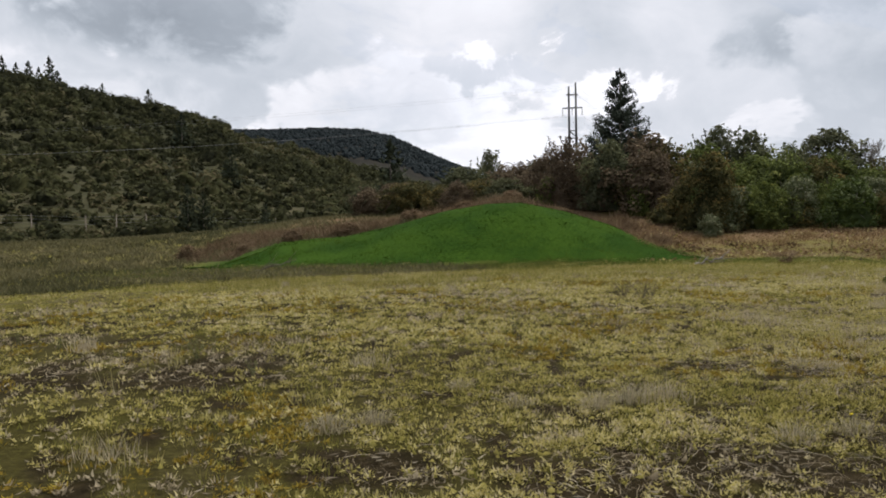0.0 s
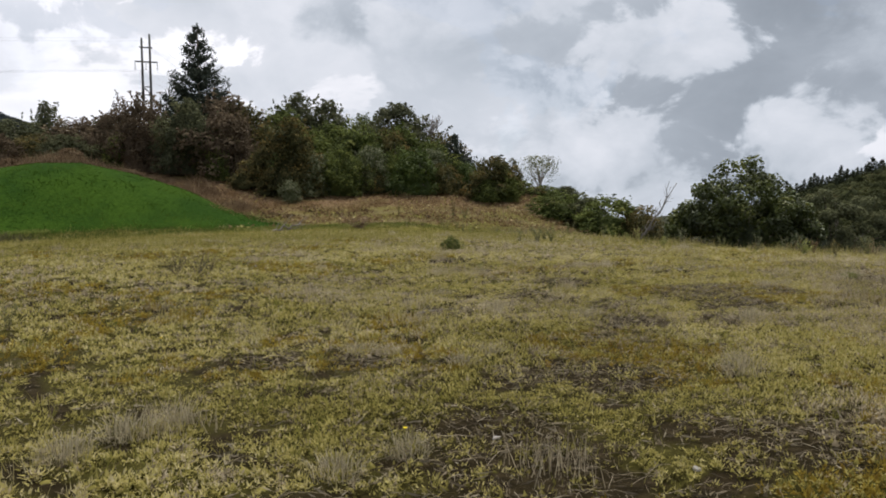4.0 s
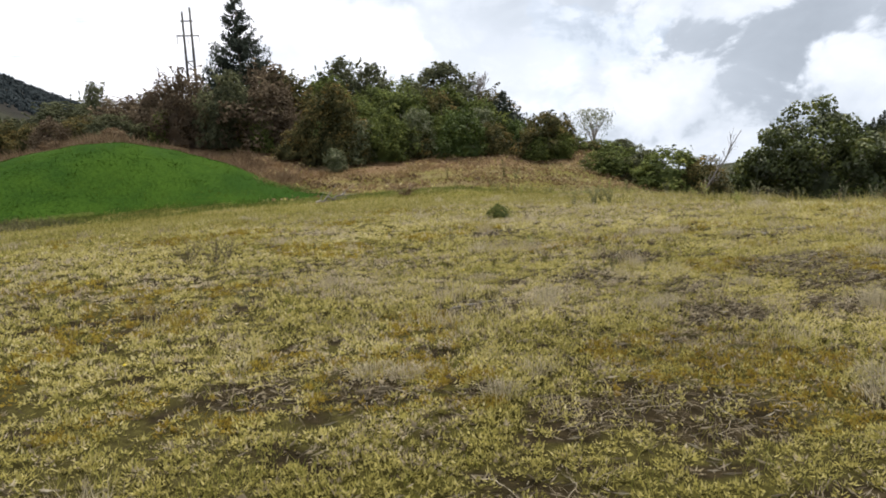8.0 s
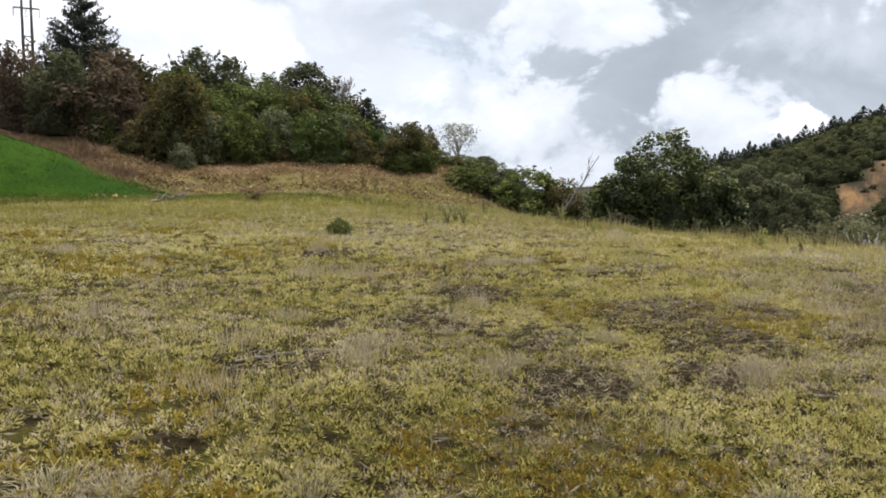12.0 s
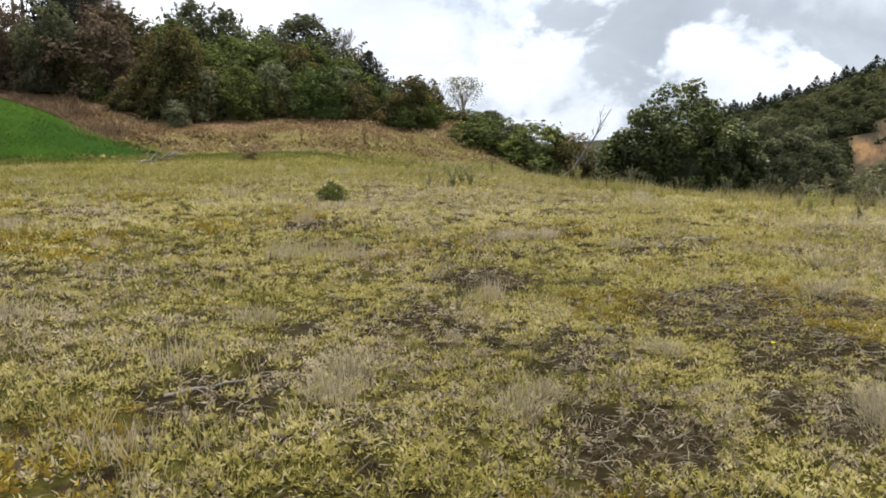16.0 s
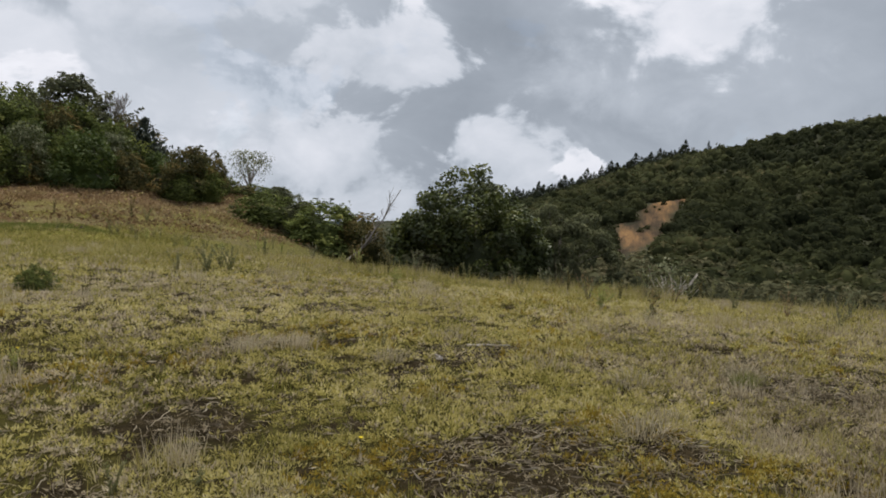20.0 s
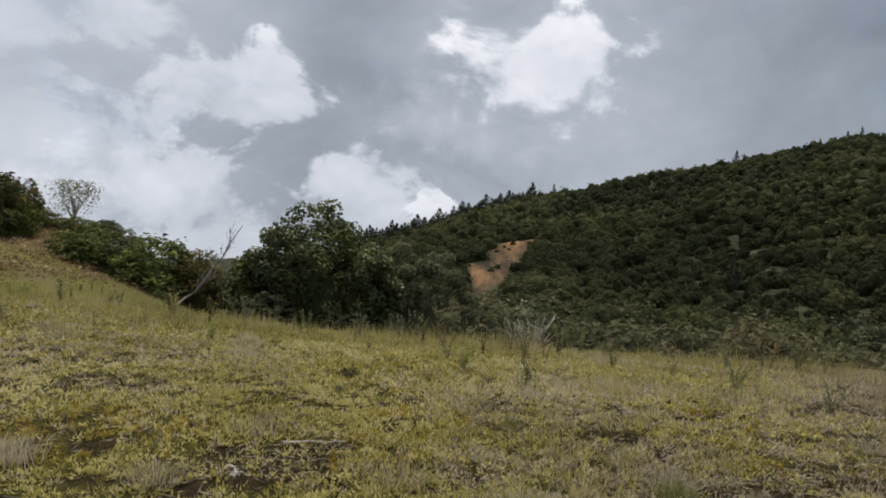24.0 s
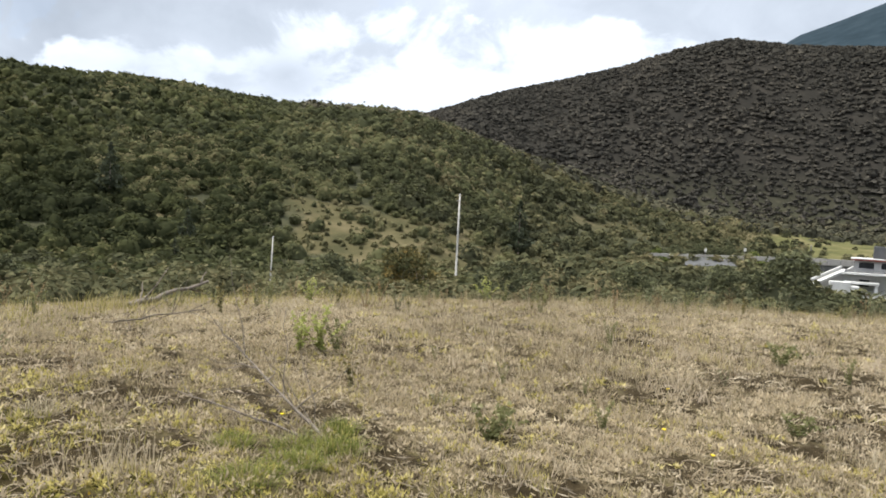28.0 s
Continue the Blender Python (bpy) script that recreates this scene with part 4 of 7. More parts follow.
def conifer(name, seed, wide, tall, label, category="conifer", cards=3200, leaf=0.42, group="", mat="needle"):
    """A conifer with upswept tips: trunk, and a crown of whorled sprays."""
    rng = np.random.default_rng(seed)
    ob = empty(name, 0, 0, 0, label, category, group)
    part("trunk", rod_mesh("trunk", [[((0, 0, -0.2), 0.018 * tall), ((0, 0, tall * 0.5), 0.011 * tall), ((0, 0, tall * 0.99), 0.003 * tall)]], MAT["bark"], 7), ob)
    boughs = int(110 + 12 * tall)
    h = (np.arange(boughs) + rng.random(boughs)) / boughs * 0.94 + 0.03
    a = rng.uniform(0, 2 * math.pi, boughs)
    reach = wide / 2 * (1 - h) ** 0.70 * rng.uniform(0.72, 1.12, boughs)
    pick = rng.choice(boughs, cards, p=(reach + 0.06 * wide) / (reach + 0.06 * wide).sum())
    along = rng.uniform(0.15, 1.0, cards) ** 0.7
    rad = reach[pick] * along
    z = h[pick] * tall + rad * (0.15 + 0.45 * along**2) * (1 - 0.75 * h[pick]) + rng.normal(scale=0.0075 * tall, size=cards)
    spread = rng.normal(scale=0.0135 * tall, size=cards) * (1 - 0.7 * h[pick])
    ang = a[pick] + rng.normal(scale=0.10, size=cards)
    pts = np.stack([np.cos(ang) * rad + spread, np.sin(ang) * rad + rng.normal(scale=0.0135 * tall, size=cards) * (1 - 0.7 * h[pick]), np.minimum(z, tall)], 1)
    top = np.linspace(0.86, 1.0, 40)
    tips = np.stack([rng.normal(scale=0.05 * wide * (1.02 - top) * 4, size=40), rng.normal(scale=0.05 * wide * (1.02 - top) * 4, size=40), top * tall], 1)
    pts = np.concatenate([pts, tips])
    face = np.concatenate([np.stack([np.cos(ang), np.sin(ang), rng.normal(scale=0.7, size=cards)], 1), rng.normal(size=(40, 3))])
    # tone falls towards the trunk, shade among the boughs put into colour
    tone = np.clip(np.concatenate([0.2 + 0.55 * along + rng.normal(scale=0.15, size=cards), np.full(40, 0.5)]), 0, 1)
    size = leaf * rng.uniform(0.6, 1.3, len(pts)) * (1.1 - 0.5 * pts[:, 2] / tall)
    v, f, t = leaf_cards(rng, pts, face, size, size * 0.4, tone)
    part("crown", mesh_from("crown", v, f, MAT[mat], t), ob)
    return ob


def bare_runs(rng, tall, wide, forks=5, thick=0.07, lean=0.0):
    """Branching runs of a leafless tree."""
    runs = []

    def grow(start, way, length, rad, depth):
        mid = start + way * length * 0.5 + Vector(rng.normal(scale=length * 0.06, size=3))
        end = start + way * length + Vector(rng.normal(scale=length * 0.08, size=3))
        runs.append([(start, rad), (mid, rad * 0.85), (end, max(rad * 0.6, 0.014))])
        if depth:
            for _ in range(3):
                turn = Vector(rng.normal(scale=0.55, size=3)) * (wide / tall)
                turn.z = abs(turn.z) * 0.7
                grow(start.lerp(end, rng.uniform(0.5, 1.0)), (way + turn).normalized(), length * rng.uniform(0.62, 0.92), max(rad * 0.58, 0.017), depth - 1)

    grow(Vector((0, 0, -0.1)), Vector((lean, 0, 1)).normalized(), tall * 0.32, thick, forks)
    return runs


def bare_tree(name, seed, tall, wide, label, lean=0.0, depth=4, thick=0.07, mat="pale_bark"):
    ob = empty(name, 0, 0, 0, label, "dead tree")
    runs = bare_runs(np.random.default_rng(seed), tall, wide, depth, thick, lean)
    part("trunk", rod_mesh("trunk", runs[:1], MAT[mat], 6), ob)
    each = (len(runs) - 1) // 3
    for k in range(3):
        part("branch", rod_mesh("branch", runs[1 + k * each:1 + (k + 1) * each], MAT[mat], 4), ob)
    return ob


def stand(ob, x, y, turn=0.0, size=1.0, sink=0.05, tall=None):
    """Sets a thing on the ground."""
    z = float(height(x, y)) - sink
    ob.matrix_world = Matrix.Translation((x, y, z)) @ Matrix.Rotation(radians(turn), 4, "Z") @ Matrix.Diagonal((size, size, size if tall is None else tall, 1))
    return ob


def up_to(x, y, top):
    """How tall a thing is that reaches a level from the ground there."""
    return top - float(height(x, y))


# single trees and bushes, front to back
stand(conifer("tall_conifer", 11, 6.9, up_to(17.25, 59.2, 13.6), "tall dark conifer with upswept tips behind the scrub", cards=21000, leaf=0.24), 17.25, 59.2)
round_bush = empty("large_round_bush", 0, 0, 0, "large round dark bush with rusty leaves", "bush")
crown, centre = dense_crown("crown", 12, 3.9, up_to(18.8, 46.0, 5.6), MAT["rust_leaf"], 14000, 0.13, 170)
part("trunk", rod_mesh("trunk", limb_runs(np.random.default_rng(512), centre * 2.0, 4.0, 0.1), MAT["bark"], 5), round_bush)
part("crown", crown, round_bush)
stand(round_bush, 18.8, 46.0)
stand(bush("broadleaf_tree", 13, 7.2, up_to(34.7, 25.7, 3.45), "tree_leaf", "low broad tree with glossy dark green leaves at the field's edge", "tree", 26000, 0.20, 300,
           outline=[(-1, 0.5), (-0.78, 0.66), (-0.55, 0.80), (-0.36, 0.93), (-0.2, 0.97), (0.0, 1.0), (0.14, 0.97), (0.28, 0.86), (0.42, 0.84), (0.55, 0.76), (0.75, 0.68), (1, 0.45)]),
      34.7, 25.7, turn=-53)
stand(bush("edge_bush", 14, 6.2, up_to(39.0, 23.4, 1.9), "dark_leaf", "dull dark green bush beside the broad tree", leaves=7000, leaf=0.2, clumps=80,
           outline=[(-1, 0.7), (-0.6, 0.9), (-0.2, 1.0), (0.3, 0.95), (0.7, 0.8), (1, 0.45)]), 39.0, 23.4, turn=-58)
stand(bush("shoulder_tree", 15, 3.8, up_to(42.0, 50.2, 4.2), "grey_leaf", "thin grey tree with sparse pale leaves on the hill's shoulder", "tree", 2200, 0.11, 60, foot=0.32, bark="twig_bark"), 42.0, 50.2)
stand(bare_tree("bare_tree", 18, up_to(32.6, 51.6, 7.7), 3.6, "leafless grey tree rising out of the scrub", thick=0.06, depth=5, mat="twig_bark"), 32.6, 51.6)


def leaning_snag(foot, tip, seed):
    """A dead tree that leans far over, forked towards its end."""
    rng = np.random.default_rng(seed)
    ob = empty("leaning_snag", *foot, "leaning dead tree with bare grey branches", "dead tree")
    end = Vector(tip) - Vector(foot)
    line = [end * (k / 7) + Vector((0, 0, -0.42 * math.sin(math.pi * k / 7))) + Vector(rng.normal(scale=0.05, size=3)) * min(k, 1) for k in range(8)]
    part("trunk", rod_mesh("trunk", [[(p, 0.065 * (1 - 0.7 * k / 7)) for k, p in enumerate(line)]], MAT["twig_bark"], 6), ob)
    for k in range(13):
        start = line[rng.integers(2, 7)]
        way = (end.normalized() + Vector(rng.normal(scale=0.5, size=3)) + Vector((0, 0, 0.35))).normalized()
        long = rng.uniform(0.4, 1.2)
        mid = start + way * long * 0.5 + Vector(rng.normal(scale=0.06, size=3))
        top = start + way * long + Vector((0, 0, 0.15))
        runs = [[(start, 0.02), (mid, 0.014), (top, 0.005)]]
        for _ in range(3):
            fork = mid + (way + Vector(rng.normal(scale=0.6, size=3))).normalized() * long * 0.4
            runs.append([(mid, 0.010), ((mid + fork) / 2, 0.007), (fork, 0.003)])
        part("branch", rod_mesh("branch", runs, MAT["twig_bark"], 4), ob)


leaning_snag((31.85, 30.95, float(height(31.85, 30.95))), (34.1, 29.5, 1.75), 16)

KINDS = {
    "dark_leaf": "dense dark green bush on the scrub hill",
    "brown_leaf": "rusty brown scrub bush on the hill",
    "leaf": "green broad-leaved bush on the scrub hill",
    "rust_leaf": "rusty green bush on the scrub hill",
    "grey_leaf": "pale grey-green bush with flower heads",
    "bright_leaf": "fresh green rounded bush on the scrub hill",
    "bracken_leaf": "low mound of dead brown bracken behind the bank",
}
# place, width, level of the top and leaf
NAMED_BUSHES = [
    (21.9, 45.2, 3.0, 4.0, "leaf"), (23.8, 45.4, 2.2, 4.0, "grey_leaf"), (26.5, 43.9, 3.0, 3.9, "bright_leaf"), (24.6, 57.8, 4.0, 8.4, "dark_leaf"),
    (26.8, 56.8, 3.8, 8.0, "dark_leaf"), (30.3, 53.0, 5.6, 7.5, "dark_leaf"), (27.9, 54.4, 4.6, 6.9, "leaf"), (22.4, 56.4, 4.8, 7.3, "leaf"), (20.4, 57.0, 4.6, 7.4, "rust_leaf"), (33.2, 50.2, 3.8, 5.4, "rust_leaf"), (29.2, 50.4, 4.0, 6.0, "leaf"), (30.6, 42.4, 3.4, 3.4, "rust_leaf"), (33.3, 44.0, 2.5, 3.4, "rust_leaf"), (35.0, 44.6, 2.4, 2.3, "leaf"), (36.8, 45.2, 2.6, 1.9, "rust_leaf"), (38.6, 45.6, 2.6, 1.75, "leaf"), (40.4, 45.8, 2.4, 1.6, "dark_leaf"), (41.8, 46.4, 2.2, 1.5, "grey_leaf"),
    (32.6, 37.6, 3.6, 1.3, "leaf"), (33.4, 33.8, 4.2, 0.95, "leaf"), (12.2, 55.2, 3.6, 7.4, "brown_leaf"), (14.3, 53.2, 3.9, 7.0, "dark_leaf"),
]
MORE_BUSHES = [
    (16.6, 52.1, 4.6, 6.6, "brown_leaf"), (9.4, 61.8, 5.0, 6.5, "brown_leaf"), (5.9, 64.1, 5.4, 6.3, "dark_leaf"), (11.4, 57.6, 3.8, 7.1, "brown_leaf"),
    (18.8, 57.7, 5.8, 8.1, "brown_leaf"), (18.0, 43.9, 1.3, 2.0, "grey_leaf"), (24.5, 52.3, 5.0, 6.0, "leaf"), (27.5, 49.7, 3.6, 5.5, "leaf"),
    (22.0, 50.5, 4.0, 5.3, "leaf"), (28.8, 46.2, 2.6, 4.0, "grey_leaf"), (33.6, 35.6, 3.0, 0.8, "dark_leaf"), (9.2, 73.9, 3.6, 8.3, "dark_leaf"),
    (34.4, 32.2, 3.0, 0.3, "rust_leaf"), (25.0, 48.0, 3.4, 4.7, "bright_leaf"), (1.0, 66.0, 5.0, 5.2, "brown_leaf"),
]
stand(conifer("dark_conifer", 17, 3.8, up_to(32.2, 48.0, 5.5), "small dark conifer among the scrub", cards=2200, leaf=0.3), 32.2, 48.0)

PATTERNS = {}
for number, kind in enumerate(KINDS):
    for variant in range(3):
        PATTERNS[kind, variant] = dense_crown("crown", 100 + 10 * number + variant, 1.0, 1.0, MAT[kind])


def planted(kind, variant, x, y, wide, tall, turn, label, name="scrub_bush", category="bush", group="bushes on the scrub hill"):
    """One bush of a known pattern, at its size."""
    crown, centre = PATTERNS[kind, variant]
    ob = empty(name, x, y, float(height(x, y)) - 0.05, label, category, group, turn)
    top = part("crown", crown, ob)
    top.scale = (wide, wide, tall)
    stems = part("trunk", STEMS[variant], ob)
    stems.scale = (wide, wide, tall)
    return ob


STEMS = [rod_mesh("trunk", limb_runs(np.random.default_rng(900 + v), PATTERNS["leaf", v][1], 1.0, 0.02), MAT["bark"], 5) for v in range(3)]
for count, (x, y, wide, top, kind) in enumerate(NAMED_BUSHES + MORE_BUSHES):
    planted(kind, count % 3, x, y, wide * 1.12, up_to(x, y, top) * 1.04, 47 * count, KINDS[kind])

# the thicket between them: its front edge, and how high it may stand against the sky
FRONT = [(-4, 62), (6, 57), (12.9, 53.6), (15.7, 51.5), (17.2, 47.6), (20, 44.8), (25.8, 45.0), (28, 43.6), (30, 41.5), (33, 40.5), (36, 42)]
SKYLINE = [(-5, 3.0), (6, 3.5), (8.7, 3.5), (10.7, 5.0), (13.5, 5.3), (18, 5.2), (21.7, 5.4), (23.4, 5.7), (26.2, 4.3), (29.5, 4.8), (31.9, 4.1), (32.7, 2.3), (34.7, 1.8), (37.5, 1.3), (45, 0.5)]
rng = np.random.default_rng(77)
stands = []
for count in range(900):
    x = rng.uniform(-3, 33.4)
    y = float(table(FRONT, x)) + rng.random() ** 1.5 * (18 if x < 30 else 9)
    wide = rng.uniform(1.7, 3.6)
    if any((x - a) ** 2 + (y - b) ** 2 < (0.36 * (wide + w)) ** 2 for a, b, w in stands):
        continue
    bearing, away = math.degrees(math.atan2(x - 0.5, y - 0.9)), math.hypot(x - 0.5, y - 0.9)
    room = 1.6 + away * math.tan(radians(float(np.interp(bearing, [p for p, _ in SKYLINE], [q for _, q in SKYLINE])))) - float(height(x, y))
    tall = min(rng.uniform(0.6, 1.25) * wide, room)
    if tall < 0.7 or len(stands) >= 150:
        continue
    stands.append((x, y, wide))
    if x < 17.5:
        kind = rng.choice(["brown_leaf", "dark_leaf", "rust_leaf", "leaf"], p=[0.30, 0.32, 0.22, 0.16])
    elif x > 28.5:
        kind = rng.choice(["leaf", "rust_leaf", "bright_leaf", "grey_leaf", "brown_leaf"], p=[0.34, 0.26, 0.12, 0.16, 0.12])
    else:
        kind = rng.choice(["dark_leaf", "rust_leaf", "leaf", "bright_leaf", "grey_leaf"], p=[0.34, 0.17, 0.34, 0.08, 0.07])
    planted(kind, count % 3, x, y, wide * 1.15, tall, rng.uniform(0, 360), KINDS[kind])


# ---------------------------------------------------------------- far slopes
def hillside(name, seed, count, az_range, r_range, label, size=(2.0, 5.0), cards=40, grain=(0.10, 0.20), mat="hill_leaf", heart=0.86, spokes=7, clear=1.0, only_open=False, squat=1.0, slip_clear=1.3):
    """A slope grown over with uncounted bushes and trees of many sizes: lumpy crowns, roughened by leaf sprays."""
    rng = np.random.default_rng(seed)
    az = np.radians(rng.uniform(*az_range, count))
    r = np.sqrt(rng.uniform(r_range[0] ** 2, r_range[1] ** 2, count))
    x, y = CENTRE[0] + r * np.sin(az), CENTRE[1] + r * np.cos(az)
    bare = clearing(x, y)
    for step in (0.0, 7.0, 15.0):
        ahead = 1 + step / np.maximum(r, 60)
        bare = np.maximum(bare, scar_mask(CENTRE[0] + (x - CENTRE[0]) * ahead, CENTRE[1] + (y - CENTRE[1]) * ahead) * slip_clear)
    for step in (0.0, 9.0):
        ahead = 1 + step / np.maximum(r, 60)
        bare = np.maximum(bare, covers(CENTRE[0] + (x - CENTRE[0]) * ahead, CENTRE[1] + (y - CENTRE[1]) * ahead)["meadow"] * 0.90 * clear)
    keep = rng.random(count) > bare
    if only_open:
        open_land = covers(x, y)
        keep &= open_land["meadow"] * (1 - open_land["paddock"]) > rng.uniform(0.2, 0.8, count)
    x, y, count = x[keep], y[keep], int(keep.sum())
    z = height(x, y)
    big = (size[0] + (size[1] - size[0]) * rng.random(count) ** 1.8) * (0.65 + 0.7 * fbm(x / 25, y / 25, seed, 2))
    lift = rng.uniform(0.75, 1.35, count) * squat
    patch = fbm(x / 32, y / 32, seed + 5, 3)
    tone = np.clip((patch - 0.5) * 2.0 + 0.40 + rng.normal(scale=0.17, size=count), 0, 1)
    foot = np.stack([x, y, z], 1)
    lopside = rng.normal(scale=0.14, size=(count, 2)) * big[:, None]
    rings = [(-0.15, 0.92), (0.40, 1.0), (0.80, 0.68)] if spokes > 5 else [(-0.1, 0.95), (0.55, 0.88)]
    # cores take a reduced tone, the shade within and between crowns painted in
    verts, tones = [], []
    for h, wide in rings:
        for k in range(spokes):
            a = 2 * math.pi * (k + 0.5 * h) / spokes
            lump = rng.uniform(0.62, 1.22, count) * big / 2 * heart
            verts.append(foot + np.stack([math.cos(a) * wide * lump + lopside[:, 0] * h, math.sin(a) * wide * lump + lopside[:, 1] * h, h * big / 2 * lift * 1.2 * heart * rng.uniform(0.8, 1.2, count)], 1))
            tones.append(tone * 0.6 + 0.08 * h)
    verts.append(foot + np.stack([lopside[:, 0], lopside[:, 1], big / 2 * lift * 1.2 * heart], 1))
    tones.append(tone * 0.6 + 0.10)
    corners, last = len(verts), (len(rings) - 1) * spokes
    core = np.stack(verts, 1).reshape(-1, 3)
    quads = [(i * spokes + k, i * spokes + (k + 1) % spokes, (i + 1) * spokes + (k + 1) % spokes, (i + 1) * spokes + k) for i in range(len(rings) - 1) for k in range(spokes)]
    threes = np.concatenate([in_threes(np.array(quads)), [(last + k, last + (k + 1) % spokes, corners - 1) for k in range(spokes)]])
    core_faces = (threes[None] + (np.arange(count) * corners)[:, None, None]).reshape(-1, 3)
    pick = np.repeat(np.arange(count), cards)
    out = rng.normal(size=(len(pick), 3))
    out[:, 2] = np.abs(out[:, 2])
    out /= np.linalg.norm(out, axis=1, keepdims=True)
    pts = foot[pick] + out * (big[pick] / 2 * rng.uniform(0.76, 0.98, len(pick)))[:, None] * np.stack([np.ones(len(pick)), np.ones(len(pick)), lift[pick] * 1.2], 1)
    pts[:, :2] += lopside[pick] * out[:, 2:]
    face = out + rng.normal(scale=0.22, size=out.shape) + np.array([0, 0, 0.1])
    leaf = big[pick] ** 0.7 * rng.uniform(*grain, len(pick)) * 1.5
    # sprays facing up get a lighter tone, imitating lit crown tops
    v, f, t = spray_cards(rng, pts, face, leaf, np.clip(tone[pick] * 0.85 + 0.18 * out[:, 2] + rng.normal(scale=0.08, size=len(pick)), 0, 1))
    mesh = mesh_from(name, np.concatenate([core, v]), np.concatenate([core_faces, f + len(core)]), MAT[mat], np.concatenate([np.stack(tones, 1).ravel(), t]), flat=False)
    return tagged(new(name, mesh), label, "hillside scrub", kind="stuff")


def clearing(x, y):
    """Where the houses and the road stand."""
    az, r = polar(x, y)
    house = smooth(146.5, 147.5, az) * smooth(112, 120, r) * (1 - smooth(200, 206, r))
    road = smooth(197, 200, r) * (1 - smooth(213, 216, r)) * smooth(136, 137, az)
    low = 0.6 * smooth(138.3, 139.0, az) * (1 - smooth(142.5, 143.2, az)) * smooth(150, 160, r) * (1 - smooth(198, 202, r))
    return house + road + low


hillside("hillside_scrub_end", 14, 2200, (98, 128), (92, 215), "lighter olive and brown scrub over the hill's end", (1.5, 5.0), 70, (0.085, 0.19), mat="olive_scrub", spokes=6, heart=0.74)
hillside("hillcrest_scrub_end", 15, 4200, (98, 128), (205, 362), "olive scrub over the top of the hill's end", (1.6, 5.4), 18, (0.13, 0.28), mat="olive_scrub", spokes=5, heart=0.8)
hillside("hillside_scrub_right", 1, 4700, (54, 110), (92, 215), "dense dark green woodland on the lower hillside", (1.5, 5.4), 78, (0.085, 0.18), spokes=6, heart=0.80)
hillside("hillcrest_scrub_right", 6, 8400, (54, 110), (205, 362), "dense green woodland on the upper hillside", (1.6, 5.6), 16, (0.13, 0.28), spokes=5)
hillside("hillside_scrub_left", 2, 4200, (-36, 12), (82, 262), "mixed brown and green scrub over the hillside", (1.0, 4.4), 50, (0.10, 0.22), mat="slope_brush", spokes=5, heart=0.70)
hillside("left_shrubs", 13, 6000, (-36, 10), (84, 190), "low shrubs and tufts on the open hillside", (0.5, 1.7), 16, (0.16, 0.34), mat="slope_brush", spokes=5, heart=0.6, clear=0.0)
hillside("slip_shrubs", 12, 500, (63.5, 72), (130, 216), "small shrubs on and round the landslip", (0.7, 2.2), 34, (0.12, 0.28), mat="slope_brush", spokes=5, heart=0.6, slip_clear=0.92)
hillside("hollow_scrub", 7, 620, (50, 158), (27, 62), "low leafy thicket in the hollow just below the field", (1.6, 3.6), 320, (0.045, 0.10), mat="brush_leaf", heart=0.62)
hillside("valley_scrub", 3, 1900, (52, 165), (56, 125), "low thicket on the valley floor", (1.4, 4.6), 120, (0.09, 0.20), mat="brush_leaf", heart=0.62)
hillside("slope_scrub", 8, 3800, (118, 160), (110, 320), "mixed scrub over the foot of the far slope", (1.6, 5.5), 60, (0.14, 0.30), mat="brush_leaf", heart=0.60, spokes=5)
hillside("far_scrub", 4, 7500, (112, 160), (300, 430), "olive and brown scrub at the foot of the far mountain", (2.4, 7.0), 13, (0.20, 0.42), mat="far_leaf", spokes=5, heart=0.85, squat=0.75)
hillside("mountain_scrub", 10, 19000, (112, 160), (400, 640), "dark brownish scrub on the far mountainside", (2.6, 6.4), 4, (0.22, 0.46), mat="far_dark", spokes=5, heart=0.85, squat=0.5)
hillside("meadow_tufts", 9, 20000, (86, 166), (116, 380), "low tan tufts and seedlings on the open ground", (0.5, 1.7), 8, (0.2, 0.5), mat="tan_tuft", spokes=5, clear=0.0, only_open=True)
hillside("far_wood", 5, 10000, (-16, 10), (480, 910), "dark plantation on the far ridge", (2.8, 5.6), 5, (0.22, 0.45), mat="hazed_needle", heart=0.85, spokes=5)

# dead bracken mounds behind the green bank
for count in range(9):
    x = -12 + 3.1 * count + rng.uniform(-0.5, 0.5)
    y = mound_front(x) + (8.2 if x > 0 else 5.4) + rng.uniform(-0.6, 2.6)
    planted("bracken_leaf", count % 3, x, y, rng.uniform(1.2, 2.2), rng.uniform(0.5, 0.95), rng.uniform(0, 360), "low mound of dead brown bracken behind the bank", "bracken_clump", "bracken", "bracken behind the bank")

for x, y, wide, top, kind in ((41.0, -43.5, 7.0, 0.05, "dark_leaf"), (45.0, -42.5, 5.0, -1.3, "dark_leaf"), (37.5, -45.0, 5.5, -2.5, "dark_leaf"), (48.5, -37.0, 4.5, -1.6, "dark_leaf"), (52.0, -28.0, 4.5, -1.6, "dark_leaf"), (56.0, -16.5, 4.2, -1.5, "dark_leaf"), (58.0, -24.0, 5.0, -1.2, "rust_leaf"), (55.0, 3.0, 4.6, -1.7, "dark_leaf")):
    planted(kind, int(wide) % 3, x, y, wide, up_to(x, y, top), 40 * wide, "tall dark bush in the hollow below the field", "hollow_bush", "bush", "bushes in the hollow")
CONIFERS = [conifer("hill_conifer", 300 + k, 0.62, 1.0, "dark conifer standing on the hillside", cards=520, leaf=0.10, group="conifers on the hills", mat="hill_needle") for k in range(3)]


